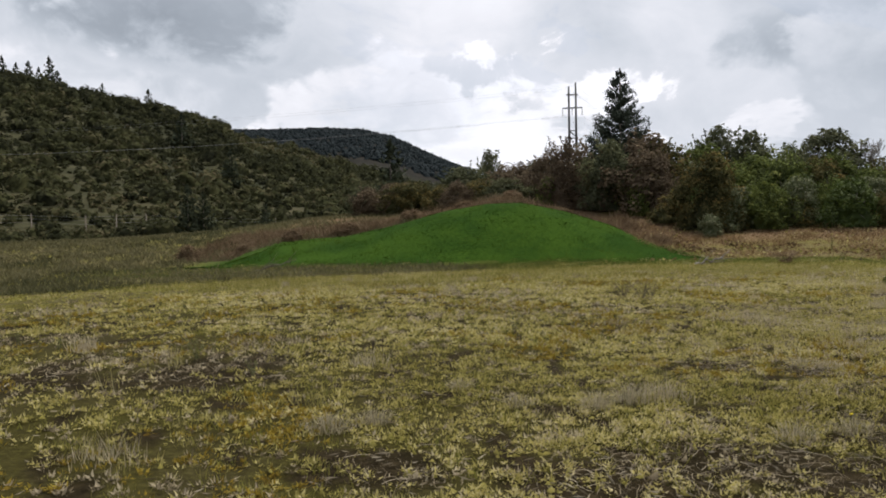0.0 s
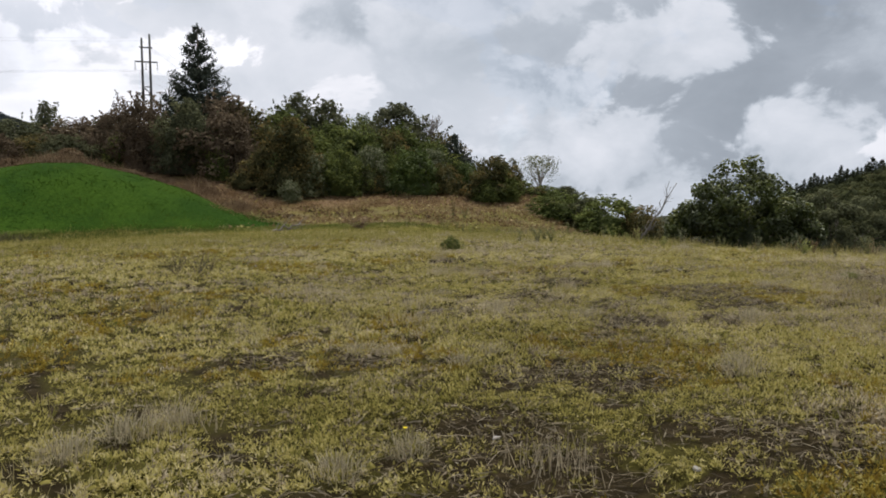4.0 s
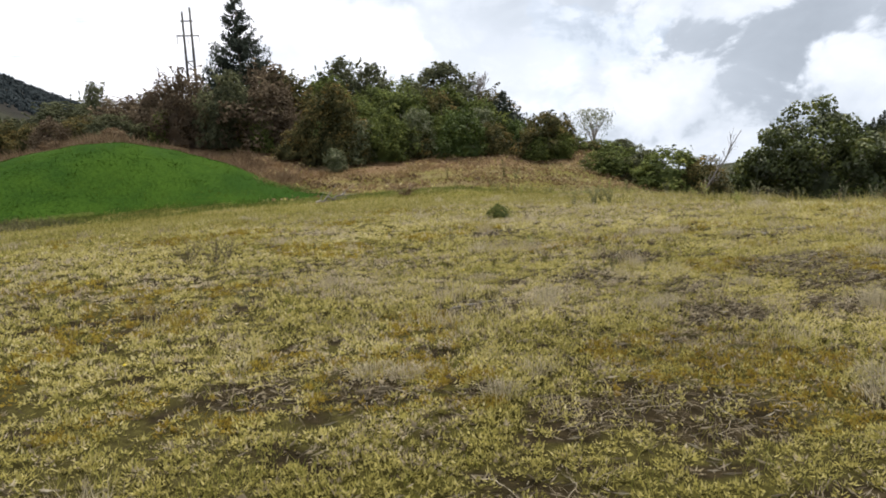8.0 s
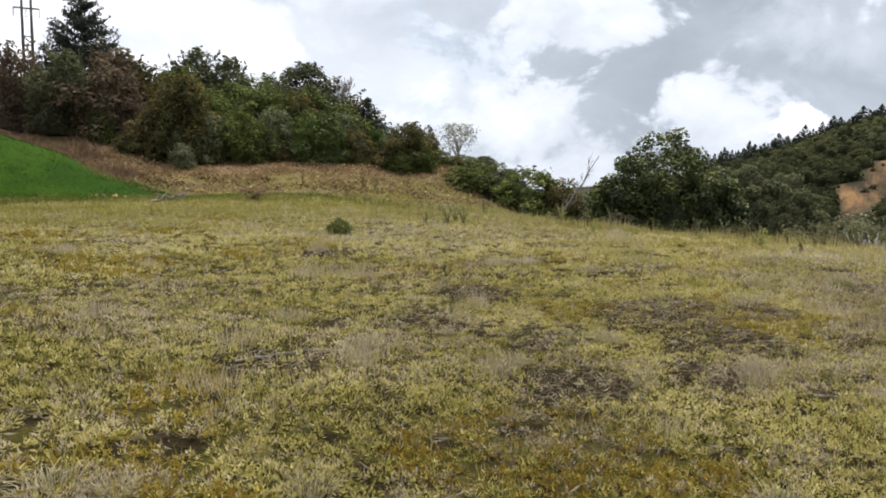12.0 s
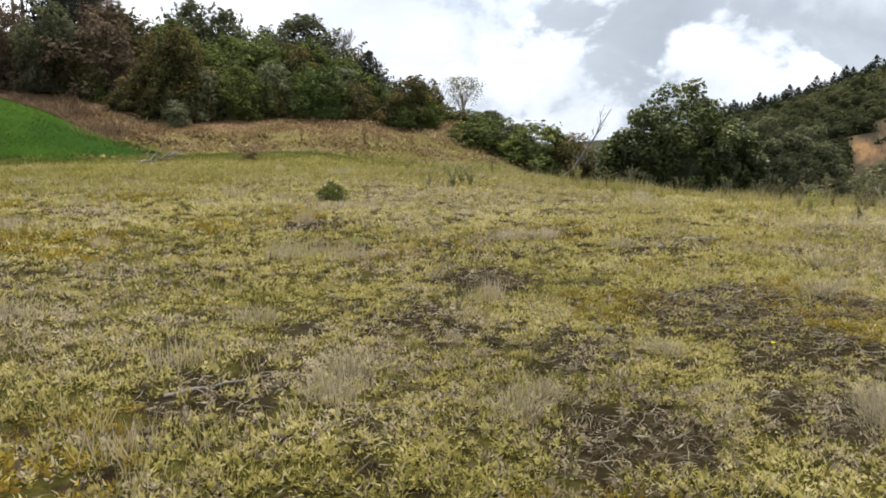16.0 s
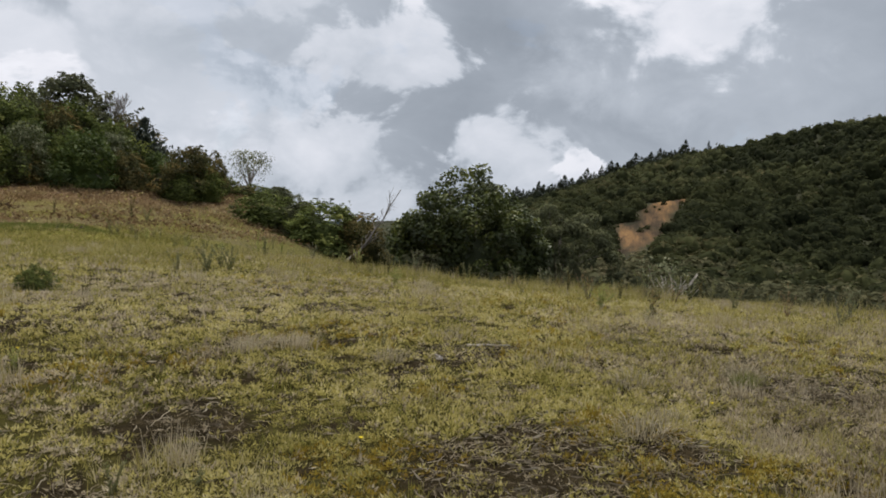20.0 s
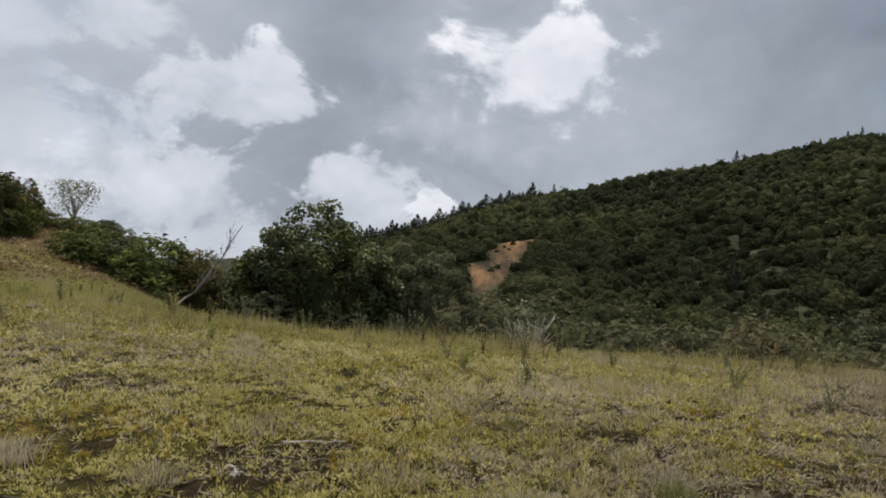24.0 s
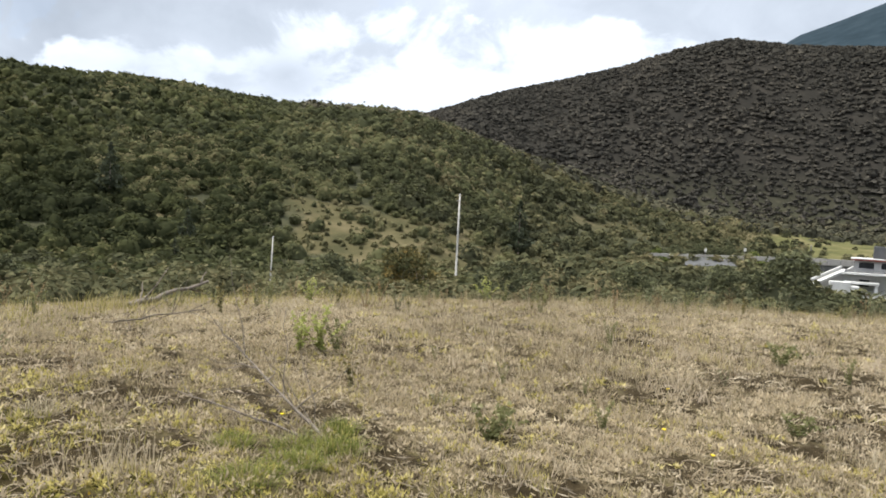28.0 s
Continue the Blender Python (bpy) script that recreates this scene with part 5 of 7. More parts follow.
def plant_conifer(k, x, y, tall, wide=1.0):
    ob = CONIFERS[k % 3] if not CONIFERS[k % 3].get("used") else copy_thing(CONIFERS[k % 3], Matrix())
    CONIFERS[k % 3]["used"] = 1
    stand(ob, x, y, 63 * k, tall * wide, 0.1, tall)


def by_bearing(az, r):
    return CENTRE[0] + r * math.sin(radians(az)), CENTRE[1] + r * math.cos(radians(az))


LEFT_CREST = [(-27.2, 8), (-26.4, 7), (-25.7, 8), (-25.1, 7), (-24.5, 10), (-24.0, 7), (-22.6, 4), (-21.3, 6), (-18.4, 7), (-15.6, 4), (-30, 8), (-33, 9)]
for k, (az, tall) in enumerate(LEFT_CREST):
    plant_conifer(k, *by_bearing(az, 246), tall * 1.15, 1.0)
rng = np.random.default_rng(88)
for k in range(74):
    tall = rng.uniform(4.8, 8.0) if k % 9 else 9.0
    plant_conifer(k, *by_bearing(56.8 + 13.6 * (k + rng.uniform(-0.5, 0.5)) / 74, rng.uniform(328, 352)), tall, rng.uniform(1.2, 2.0))
for k, (az, tall) in enumerate([(71.6, 7), (83.9, 8.5), (84.4, 6.5), (89.0, 6), (90.6, 6.5), (91.4, 7.5)]):
    plant_conifer(k, *by_bearing(az, 340), tall, 1.0)


# ---------------------------------------------------------------- what grows on the field
def field_points(rng, count, reach, near=2.0, power=1.35):
    """Places on the field on either hand of the walked line, thinner with distance from it."""
    s = rng.random(count)
    x0, y0 = 8.2 * s, 6.7 * np.sin(s * 1.45)
    a = np.radians(2 + 122 * s + rng.uniform(-62, 62, count))
    r = near + (reach - near) * rng.random(count) ** power
    x, y = x0 + r * np.sin(a), y0 + r * np.cos(a)
    line = np.linspace(0, 1, 15)
    r = np.min(np.hypot(x[:, None] - 8.2 * line, y[:, None] - 6.7 * np.sin(line * 1.45)), axis=1)
    az, far = polar(x, y)
    inside = ((far < table(RIM, az) + 2.5) | (table(FALL, az) < 0.15)) & (y < mound_front(x) + 0.4) & (r > (near * 0.6 if near > 5 else 0.0))
    return x[inside], y[inside], r[inside]


def blades(rng, x, y, z, tall, wide, lean, tone):
    """Single blades: narrow triangles with their tips bent over."""
    n = len(x)
    turn, tip = rng.uniform(0, 2 * math.pi, n), rng.uniform(0, 2 * math.pi, n)
    side = np.stack([np.cos(turn), np.sin(turn), 0 * turn], 1) * (wide / 2)[:, None]
    foot = np.stack([x, y, z], 1)
    top = foot + np.stack([np.cos(tip) * lean * tall, np.sin(tip) * lean * tall, tall], 1)
    verts = np.stack([foot - side, foot + side, top], 1).reshape(-1, 3)
    return verts, np.arange(3 * n).reshape(-1, 3), np.repeat(tone, 3)


def tufts(rng, x, y, each, spread):
    """The feet of the blades of each tuft, and which tuft they belong to."""
    pick = np.repeat(np.arange(len(x)), each)
    off = rng.normal(size=(len(pick), 2)) * np.broadcast_to(spread, len(x))[pick][:, None]
    return x[pick] + off[:, 0], y[pick] + off[:, 1], pick


def field_mesh(name, mesh, label, category):
    return tagged(new(name, mesh), label, category, kind="stuff")


def spikes(rng, x, y, z, out, lean, length, wide, tone):
    """Short pointed leaves that rise from a foot towards an outward bearing."""
    n = len(x)
    tip = np.stack([np.cos(out) * np.sin(lean), np.sin(out) * np.sin(lean), np.cos(lean)], 1) * length[:, None]
    turn = out + rng.uniform(1.0, 2.1, n)
    side = np.stack([np.cos(turn), np.sin(turn), rng.normal(scale=0.3, size=n)], 1) * (wide / 2)[:, None]
    foot = np.stack([x, y, z], 1)
    verts = np.stack([foot - side, foot + side, foot + tip], 1).reshape(-1, 3)
    return verts, np.arange(3 * n).reshape(-1, 3), np.repeat(tone, 3)


def sow_weed_mat():
    """The low weeds and moss that cover the field: small cushions set with pointed leaves, with dark gaps between."""
    rng = np.random.default_rng(201)
    cx, cy, cr = field_points(rng, 100000, 17, 1.6, 1.3)
    keep = rng.random(len(cx)) > soil_cover(cx, cy) * 0.97
    cx, cy, cr = cx[keep], cy[keep], cr[keep]
    n, each, sides = len(cx), 17, 5
    wide = rng.uniform(0.020, 0.068, n) * (0.85 + cr / 15)
    high = rng.uniform(0.012, 0.060, n) * (0.55 + 0.9 * moss_cover(cx, cy))
    straw = straw_cover(cx, cy)
    hue = np.clip(0.32 + 0.7 * (fbm(cx / 0.8, cy / 0.8, 57, 3) - 0.5) + 0.6 * (fbm(cx / 3.4, cy / 3.4, 59, 2) - 0.5) + 0.15 * dry_cover(cx, cy) - 0.05 * straw + rng.normal(scale=0.14, size=n), 0, 1)
    ground_z = height(cx, cy)
    # the cushions' bodies
    around = np.arange(sides) * 2 * math.pi / sides + rng.uniform(0, 6, n)[:, None]
    reach = wide[:, None] * rng.uniform(0.4, 0.8, (n, sides))
    ring = np.stack([cx[:, None] + np.cos(around) * reach, cy[:, None] + np.sin(around) * reach, np.repeat(ground_z[:, None] - 0.012, sides, 1)], 2)
    tip = np.stack([cx + rng.normal(scale=0.2, size=n) * wide, cy + rng.normal(scale=0.2, size=n) * wide, ground_z + high * 0.45], 1)
    bodies = np.concatenate([ring, tip[:, None]], 1)
    fan = np.array([(k, (k + 1) % sides, sides) for k in range(sides)])
    # their leaves
    pick = np.repeat(np.arange(n), each)
    a, u = rng.uniform(0, 2 * math.pi, len(pick)), np.sqrt(rng.random(len(pick)))
    x, y = cx[pick] + np.cos(a) * u * wide[pick], cy[pick] + np.sin(a) * u * wide[pick]
    rise = 1 - u
    z = ground_z[pick] + high[pick] * rise * 0.9
    length = rng.uniform(0.012, 0.038, len(pick)) * (0.75 + cr[pick] / 11)
    thick = length * rng.uniform(0.28, 0.48, len(pick))
    # leaves lighten towards the cushion's top, light and shade put into their tone
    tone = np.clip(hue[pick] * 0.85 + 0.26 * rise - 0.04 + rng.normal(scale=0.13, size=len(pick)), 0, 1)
    v, f, t = spikes(rng, x, y, z, a + rng.normal(scale=0.6, size=len(pick)), np.clip(0.35 + 0.95 * u + rng.normal(scale=0.3, size=len(pick)), 0, 1.5), length, thick, tone)
    v, t = v.reshape(n, each * 3, 3), t.reshape(n, each * 3)
    kind = rng.random(n)
    dead = smooth(0.50, 0.66, fbm(cx / 1.6, cy / 1.6, 67, 3))
    pale = kind < 0.10 + 0.50 * dead + 0.15 * dry_cover(cx, cy) + 0.58 * straw + 0.22 * smooth(8.5, 11.5, cx) * (1 - smooth(5.5, 8.0, cy))
    rusty = ~pale & (fbm(cx / 1.3, cy / 1.3, 65, 3) > 0.60) & (rng.random(n) < 0.62 - 0.5 * straw - 0.4 * smooth(9.5, 11.5, cx))
    for name, mat, some, label, category in (("weed_mat", "mat", ~rusty & ~pale, "low yellow-green weeds and moss covering the pasture", "low weeds"),
                                             ("straw_mat", "straw", pale, "bleached dead weeds among the pasture moss", "dead weeds"),
                                             ("orange_moss", "orange_moss", rusty, "rusty orange moss in patches on the pasture", "moss")):
        count = int(some.sum())
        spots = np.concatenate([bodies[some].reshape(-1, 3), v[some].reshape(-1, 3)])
        # bodies toned darkest, painting the shade under the leaves
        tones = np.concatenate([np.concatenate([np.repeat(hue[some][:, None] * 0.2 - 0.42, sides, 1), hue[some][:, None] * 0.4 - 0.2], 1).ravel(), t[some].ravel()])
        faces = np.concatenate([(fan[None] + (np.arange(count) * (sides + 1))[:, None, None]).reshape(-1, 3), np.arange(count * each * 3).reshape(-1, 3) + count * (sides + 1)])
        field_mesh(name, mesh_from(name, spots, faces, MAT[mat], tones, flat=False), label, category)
    # thinner farther off
    x, y, r = field_points(rng, 110000, 38, 9.0, 1.1)
    keep = rng.random(len(x)) > soil_cover(x, y) * 0.9
    x, y, r = x[keep], y[keep], r[keep]
    size = rng.uniform(0.022, 0.055, len(x)) * (0.4 + r / 15) * (1 - 0.3 * straw_cover(x, y))
    face = rng.normal(scale=0.5, size=(len(x), 3)) + np.array([0, 0, 1.0])
    tone = np.clip(0.24 + 0.2 * straw_cover(x, y) + 0.6 * (fbm(x / 1.2, y / 1.2, 58, 3) - 0.5) + rng.normal(scale=0.15, size=len(x)), 0, 1)
    v, f, t = leaf_cards(rng, np.stack([x, y, height(x, y) + 0.02 + 0.03 * rng.random(len(x))], 1), face, size, size * 0.5, tone)
    pale = straw_cover(x, y) * 0.72 > rng.random(len(x))
    for name, some, mat, label, category in (("far_weed_mat", ~pale, "far_mat", "low yellow-green weeds over the far pasture", "low weeds"), ("far_straw_mat", pale, "rim_blade", "bleached dead weeds over the drier far pasture", "dead weeds")):
        count = int(some.sum())
        field_mesh(name, mesh_from(name, v.reshape(-1, 4, 3)[some].reshape(-1, 3), np.arange(4 * count).reshape(-1, 4), MAT[mat], t.reshape(-1, 4)[some].ravel()), label, category)


def sow_grass():
    """Short grass all over, and paler dry tussocks in patches."""
    rng = np.random.default_rng(202)
    x, y, r = field_points(rng, 22000, 42, power=1.0)
    dry, bare = dry_cover(x, y), soil_cover(x, y)
    keep = rng.random(len(x)) > bare * 0.75 + 0.25 * (1 - straw_cover(x, y)) - 0.1
    x, y, r, dry = x[keep], y[keep], r[keep], dry[keep]
    bx, by, pick = tufts(rng, x, y, 17, 0.035 + 0.05 * rng.random(len(x)))
    tall = (0.04 + 0.06 * rng.random(len(x)) + 0.12 * dry * rng.random(len(x)) + 0.05 * straw_cover(x, y) * rng.random(len(x)))[pick] * rng.uniform(0.5, 1.15, len(pick))
    wide = 0.0035 + 0.0006 * r[pick]
    tone = np.clip(0.28 + 0.45 * dry + 0.45 * straw_cover(x, y) + rng.normal(scale=0.15, size=len(x)), 0, 1)[pick]
    v, f, t = blades(rng, bx, by, height(bx, by), tall, wide, rng.uniform(0.1, 0.8, len(pick)), tone)
    pale = (straw_cover(x, y) > rng.uniform(0.1, 1.1, len(x)))[pick]
    for name, some, mat, label in (("pasture_grass", ~pale, "blade", "thin yellowish pasture grass with dry blades"), ("bleached_grass", pale, "rim_blade", "thin bleached beige grass over the drier field")):
        field_mesh(name, mesh_from(name, v.reshape(-1, 3, 3)[some].reshape(-1, 3), np.arange(3 * int(some.sum())).reshape(-1, 3), MAT[mat], t.reshape(-1, 3)[some].ravel()), label, "grass")
    # thick tussocks
    x, y, r = field_points(rng, 3000, 26, power=1.0)
    keep = (dry_cover(x, y) > 0.62) & (rng.random(len(x)) < 0.16) & (np.hypot(x - 4, y - 4) > 5) | (rng.random(len(x)) < 0.03)
    x, y, r = x[keep], y[keep], r[keep]
    bx, by, pick = tufts(rng, x, y, 110, rng.uniform(0.05, 0.12, len(x)))
    tall = rng.uniform(0.08, 0.22, len(x))[pick] * rng.uniform(0.4, 1.1, len(pick))
    tone = np.clip(rng.uniform(0.3, 0.9, len(x))[pick] + rng.normal(scale=0.12, size=len(pick)), 0, 1)
    v, f, t = blades(rng, bx, by, height(bx, by) - 0.01, tall, 0.005 + 0.0004 * r[pick], rng.uniform(0.05, 0.55, len(pick)), tone)
    field_mesh("dry_tussocks", mesh_from("dry_tussocks", v, f, MAT["straw"], t), "pale dry grass tussocks on the pasture", "grass tussocks")


def sow_rim():
    """Tall seeding grass and weeds along the field's rim and over the slope by the bank."""
    rng = np.random.default_rng(203)
    n = 3600
    a = rng.uniform(36, 165, n)
    r = table(RIM, a) + rng.normal(-0.5, 1.3, n)
    x, y = CENTRE[0] + r * np.sin(np.radians(a)), CENTRE[1] + r * np.cos(np.radians(a))
    bx, by, pick = tufts(rng, x, y, 13, 0.12)
    clump = smooth(0.42, 0.66, fbm(x / 1.1, y / 1.1, 207, 2))
    tall = (0.06 + 0.24 * clump * rng.random(n) + 0.08 * rng.random(n))[pick] * rng.uniform(0.4, 1.15, len(pick))
    tone = np.clip(rng.uniform(0.15, 0.9, n)[pick] + rng.normal(scale=0.1, size=len(pick)), 0, 1)
    v, f, t = blades(rng, bx, by, height(bx, by) - 0.02, tall, np.full(len(pick), 0.012), rng.uniform(0.05, 0.6, len(pick)), tone)
    fresh = (rng.random(n) < 0.75 - 0.6 * smooth(96, 112, a))[pick]
    for name, some, mat, label in (("rim_grass", ~fresh, "rim_blade", "tall dry seeding grass along the field's rim"), ("fresh_rim_grass", fresh, "far_mat", "tall yellow-green grass along the field's rim")):
        field_mesh(name, mesh_from(name, v.reshape(-1, 3, 3)[some].reshape(-1, 3), np.arange(3 * int(some.sum())).reshape(-1, 3), MAT[mat], t.reshape(-1, 3)[some].ravel()), label, "tall grass")
    # rough growth on the brown slope
    n = 4200
    x, y = rng.uniform(12, 36, n), rng.uniform(31, 48, n)
    keep = y > 36.0 - 0.1 * (x - 16) + rng.normal(scale=1.2, size=n)
    x, y = x[keep], y[keep]
    bx, by, pick = tufts(rng, x, y, 14, 0.22)
    low = smooth(0.40, 0.62, fbm(x / 1.8, y / 1.8, 211, 3))
    tall = (0.06 + 0.30 * low * rng.random(len(x)))[pick] * rng.uniform(0.4, 1.1, len(pick))
    tone = np.clip((0.75 - 0.35 * low + rng.normal(scale=0.2, size=len(x)))[pick] + rng.normal(scale=0.1, size=len(pick)), 0, 1)
    v, f, t = blades(rng, bx, by, height(bx, by) - 0.02, tall, np.full(len(pick), 0.035), rng.uniform(0.4, 1.8, len(pick)), tone)
    field_mesh("slope_bracken", mesh_from("slope_bracken", v, f, MAT["dead_fern"], t), "dead brown bracken on the slope below the scrub", "bracken")
    # dead leaves and trodden bracken over the same slope
    n = 30000
    x, y = rng.uniform(11, 37, n), rng.uniform(31, 50, n)
    clump = fbm(x / 1.1, y / 1.1, 215, 3)
    keep = (y > 34.6 - 0.1 * (x - 16) + rng.normal(scale=1.0, size=n)) & (clump > rng.uniform(0.30, 0.62, n)) & (mound_height(x, y) < height(x, y) - 0.1)
    x, y, clump = x[keep], y[keep], clump[keep]
    size = rng.uniform(0.07, 0.24, len(x))
    spot = np.stack([x, y, height(x, y) + rng.random(len(x)) * 0.28 * smooth(0.45, 0.65, clump)], 1)
    tone = np.clip(0.5 + 1.6 * (fbm(x / 2.6, y / 2.6, 216, 2) - 0.5) + rng.normal(scale=0.2, size=len(x)), 0, 1)
    v, f, t = leaf_cards(rng, spot, rng.normal(scale=0.6, size=(len(x), 3)) + np.array([0, 0, 0.8]), size, size * 0.4, tone)
    share = rng.random(len(x))
    for name, lo, hi, mat, label in (("slope_litter", 0.0, 0.55, "dead_fern", "tan dead leaves and stalks over the slope"), ("dark_litter", 0.55, 0.88, "bracken_leaf", "grey-brown dead stalks over the slope"), ("slope_weeds", 0.88, 1.0, "far_mat", "low olive weeds on the slope")):
        some = (share >= lo) & (share < hi)
        count = int(some.sum())
        field_mesh(name, mesh_from(name, v.reshape(-1, 4, 3)[some].reshape(-1, 3), np.arange(4 * count).reshape(-1, 4), MAT[mat], t.reshape(-1, 4)[some].ravel()), label, "plant litter")
    # taller mixed grass towards the end of the field
    n = 16000
    a, r = rng.uniform(-34, 66, n), rng.uniform(14, 42, n)
    x, y = CENTRE[0] + r * np.sin(np.radians(a)), CENTRE[1] + r * np.cos(np.radians(a))
    keep = ((r < table(RIM, a) + 1.5) | (table(FALL, a) < 0.25)) & (y < mound_front(x) + 0.3) & (fbm(x / 1.7, y / 1.7, 219, 3) > rng.uniform(0.25, 0.7, n))
    x, y, r = x[keep], y[keep], r[keep]
    bx, by, pick = tufts(rng, x, y, 12, 0.16)
    tall = rng.uniform(0.05, 0.24, len(x))[pick] * rng.uniform(0.4, 1.15, len(pick))
    tone = np.clip((0.42 + 1.3 * (fbm(x / 2.2, y / 2.2, 221, 2) - 0.5) + rng.normal(scale=0.18, size=len(x)))[pick] + rng.normal(scale=0.08, size=len(pick)), 0, 1)
    v, f, t = blades(rng, bx, by, height(bx, by) - 0.02, tall, 0.006 + 0.0007 * r[pick], rng.uniform(0.15, 0.9, len(pick)), tone)
    field_mesh("field_end_grass", mesh_from("field_end_grass", v, f, MAT["far_mat"], t), "mixed olive and straw-coloured grass at the field's end", "grass")
    # rough grass over the rise between the field and the hill
    n = 10000
    a, r = rng.uniform(-40, -3, n), rng.uniform(26, 92, n)
    x, y = CENTRE[0] + r * np.sin(np.radians(a)), CENTRE[1] + r * np.cos(np.radians(a))
    keep = (y < mound_front(x) - 0.5) | (x < -11) | ((x < 1) & (y > mound_front(x) + 4.0 + 0.2 * (x + 12)))
    x, y, r = x[keep], y[keep], r[keep]
    lush = smooth(0.45, 0.6, fbm(x / 5, y / 5, 213, 3))
    bx, by, pick = tufts(rng, x, y, 12, 0.3)
    tall = rng.uniform(0.08, 0.38, len(x))[pick] * rng.uniform(0.4, 1.1, len(pick))
    tone = np.clip((0.75 - 0.6 * lush + rng.normal(scale=0.18, size=len(x)))[pick] + rng.normal(scale=0.08, size=len(pick)), 0, 1)
    v, f, t = blades(rng, bx, by, height(bx, by) - 0.02, tall, 0.02 + 0.0012 * r[pick], rng.uniform(0.3, 1.3, len(pick)), tone)
    field_mesh("rise_grass", mesh_from("rise_grass", v, f, MAT["tan_tuft"], t), "rough tan and olive grass on the rise below the hill", "grass")
    # the grey-brown bank behind the green one
    n = 7000
    x = rng.uniform(-12, 15, n)
    y = mound_front(x) + np.where(x > 0, 7.4, 4.2 + 0.21 * (x + 15)) + rng.random(n) ** 1.3 * np.where(x < 3, 11.0, 9.0)
    x, y = x + rng.normal(scale=0.3, size=n), y + rng.normal(scale=0.3, size=n)
    thick = smooth(0.40, 0.60, fbm(x / 2.0, y / 2.0, 209, 3))
    bx, by, pick = tufts(rng, x, y, 13, 0.25)
    tall = (0.15 + 0.65 * thick * rng.random(n))[pick] * rng.uniform(0.4, 1.1, len(pick))
    tone = np.clip(rng.uniform(0.1, 0.9, n)[pick] + rng.normal(scale=0.12, size=len(pick)), 0, 1)
    v, f, t = blades(rng, bx, by, height(bx, by) - 0.02, tall, np.full(len(pick), 0.045), rng.uniform(0.2, 1.1, len(pick)), tone)
    field_mesh("bank_bracken", mesh_from("bank_bracken", v, f, MAT["bracken_leaf"], t), "grey-brown dead bracken behind the green bank", "bracken")


def sow_mound():
    rng = np.random.default_rng(204)
    n = 64000
    x, v = rng.uniform(-10.6, 14.3, n), rng.uniform(-0.3, 7.2, n)
    y = mound_front(x) + v * (1 - 0.45 * (1 - smooth(-13.0, 2.0, x))) * (0.10 + 0.90 * smooth(-11.2, -4.5, x))
    edge = (1 - smooth(0.2, 2.2, v)) * smooth(4.0, 11.0, x)
    tone = np.clip(0.40 + 1.7 * (fbm(x / 3.4, y / 1.8, 95, 4) - 0.5) + 0.9 * (fbm(x / 1.0, y / 0.7, 96, 3) - 0.5) + 0.5 * (fbm(x / 0.6, y / 0.6, 97, 2) - 0.5) + 0.35 * edge + rng.normal(scale=0.09, size=n), 0, 1)
    verts, f, t = blades(rng, x, y, height(x, y), rng.uniform(0.03, 0.09, n) * (0.6 + fbm(x / 0.6, y / 0.6, 97, 2)), np.full(n, 0.045), rng.uniform(0.5, 1.8, n), tone)
    field_mesh("mound_grass", mesh_from("mound_grass", verts, f, MAT["lush_blade"], t), "lush bright green grass blades on the bank", "grass")
    # its grass runs out into the field along the foot
    n = 34000
    x = rng.uniform(-15.0, 21.0, n)
    y = mound_front(np.clip(x, -12, 15)) + 0.4 - rng.random(n) ** 1.4 * (2.6 + 2.6 * (1 - smooth(5, 10, x)) + 1.6 * (fbm(x / 2.5, x * 0 + 7.7, 98, 2) - 0.5)) - 0.12 * np.maximum(x - 14, 0)
    keep = fbm(x / 1.2, y / 0.7, 99, 3) > rng.uniform(0.25, 0.62, n)
    x, y = x[keep], y[keep]
    bx, by, pick = tufts(rng, x, y, 3, 0.08)
    tone = np.clip(0.12 + 1.2 * (fbm(x / 2.0, y / 1.0, 100, 3) - 0.5) + 0.5 * smooth(9, 15, x) + rng.normal(scale=0.12, size=len(x)), 0, 1)[pick]
    verts, f, t = blades(rng, bx, by, height(bx, by) - 0.01, rng.uniform(0.04, 0.15, len(pick)), np.full(len(pick), 0.022), rng.uniform(0.2, 1.2, len(pick)), tone)
    field_mesh("mound_fringe", mesh_from("mound_fringe", verts, f, MAT["fresh_blade"], t), "fresh green grass along the foot of the bank", "grass")


def sow_behind():
    """The same low weeds, thinner, over the rest of the field."""
    rng = np.random.default_rng(208)
    n = 64000
    a, r = rng.uniform(0, 2 * math.pi, n), 26 * np.sqrt(rng.random(n))
    x, y = 4 + r * np.cos(a), 1 + r * np.sin(a)
    bearing = np.degrees(np.arctan2(x - 8.2, y - 6.7))
    keep = (rng.random(n) > soil_cover(x, y) * 0.9) & ((bearing > 156) | (bearing < -45)) & (y < 0.55 * x - 1.5)
    x, y = x[keep], y[keep]
    size = rng.uniform(0.035, 0.09, len(x))
    tone = np.clip(0.32 + 0.7 * (fbm(x / 1.2, y / 1.2, 58, 3) - 0.5) + rng.normal(scale=0.15, size=len(x)), 0, 1)
    v, f, t = leaf_cards(rng, np.stack([x, y, height(x, y) + 0.015 + 0.03 * rng.random(len(x))], 1), rng.normal(scale=0.5, size=(len(x), 3)) + np.array([0, 0, 1.0]), size, size * 0.5, tone)
    field_mesh("open_weed_mat", mesh_from("open_weed_mat", v, f, MAT["far_mat"], t), "low olive weeds over the open pasture", "low weeds")


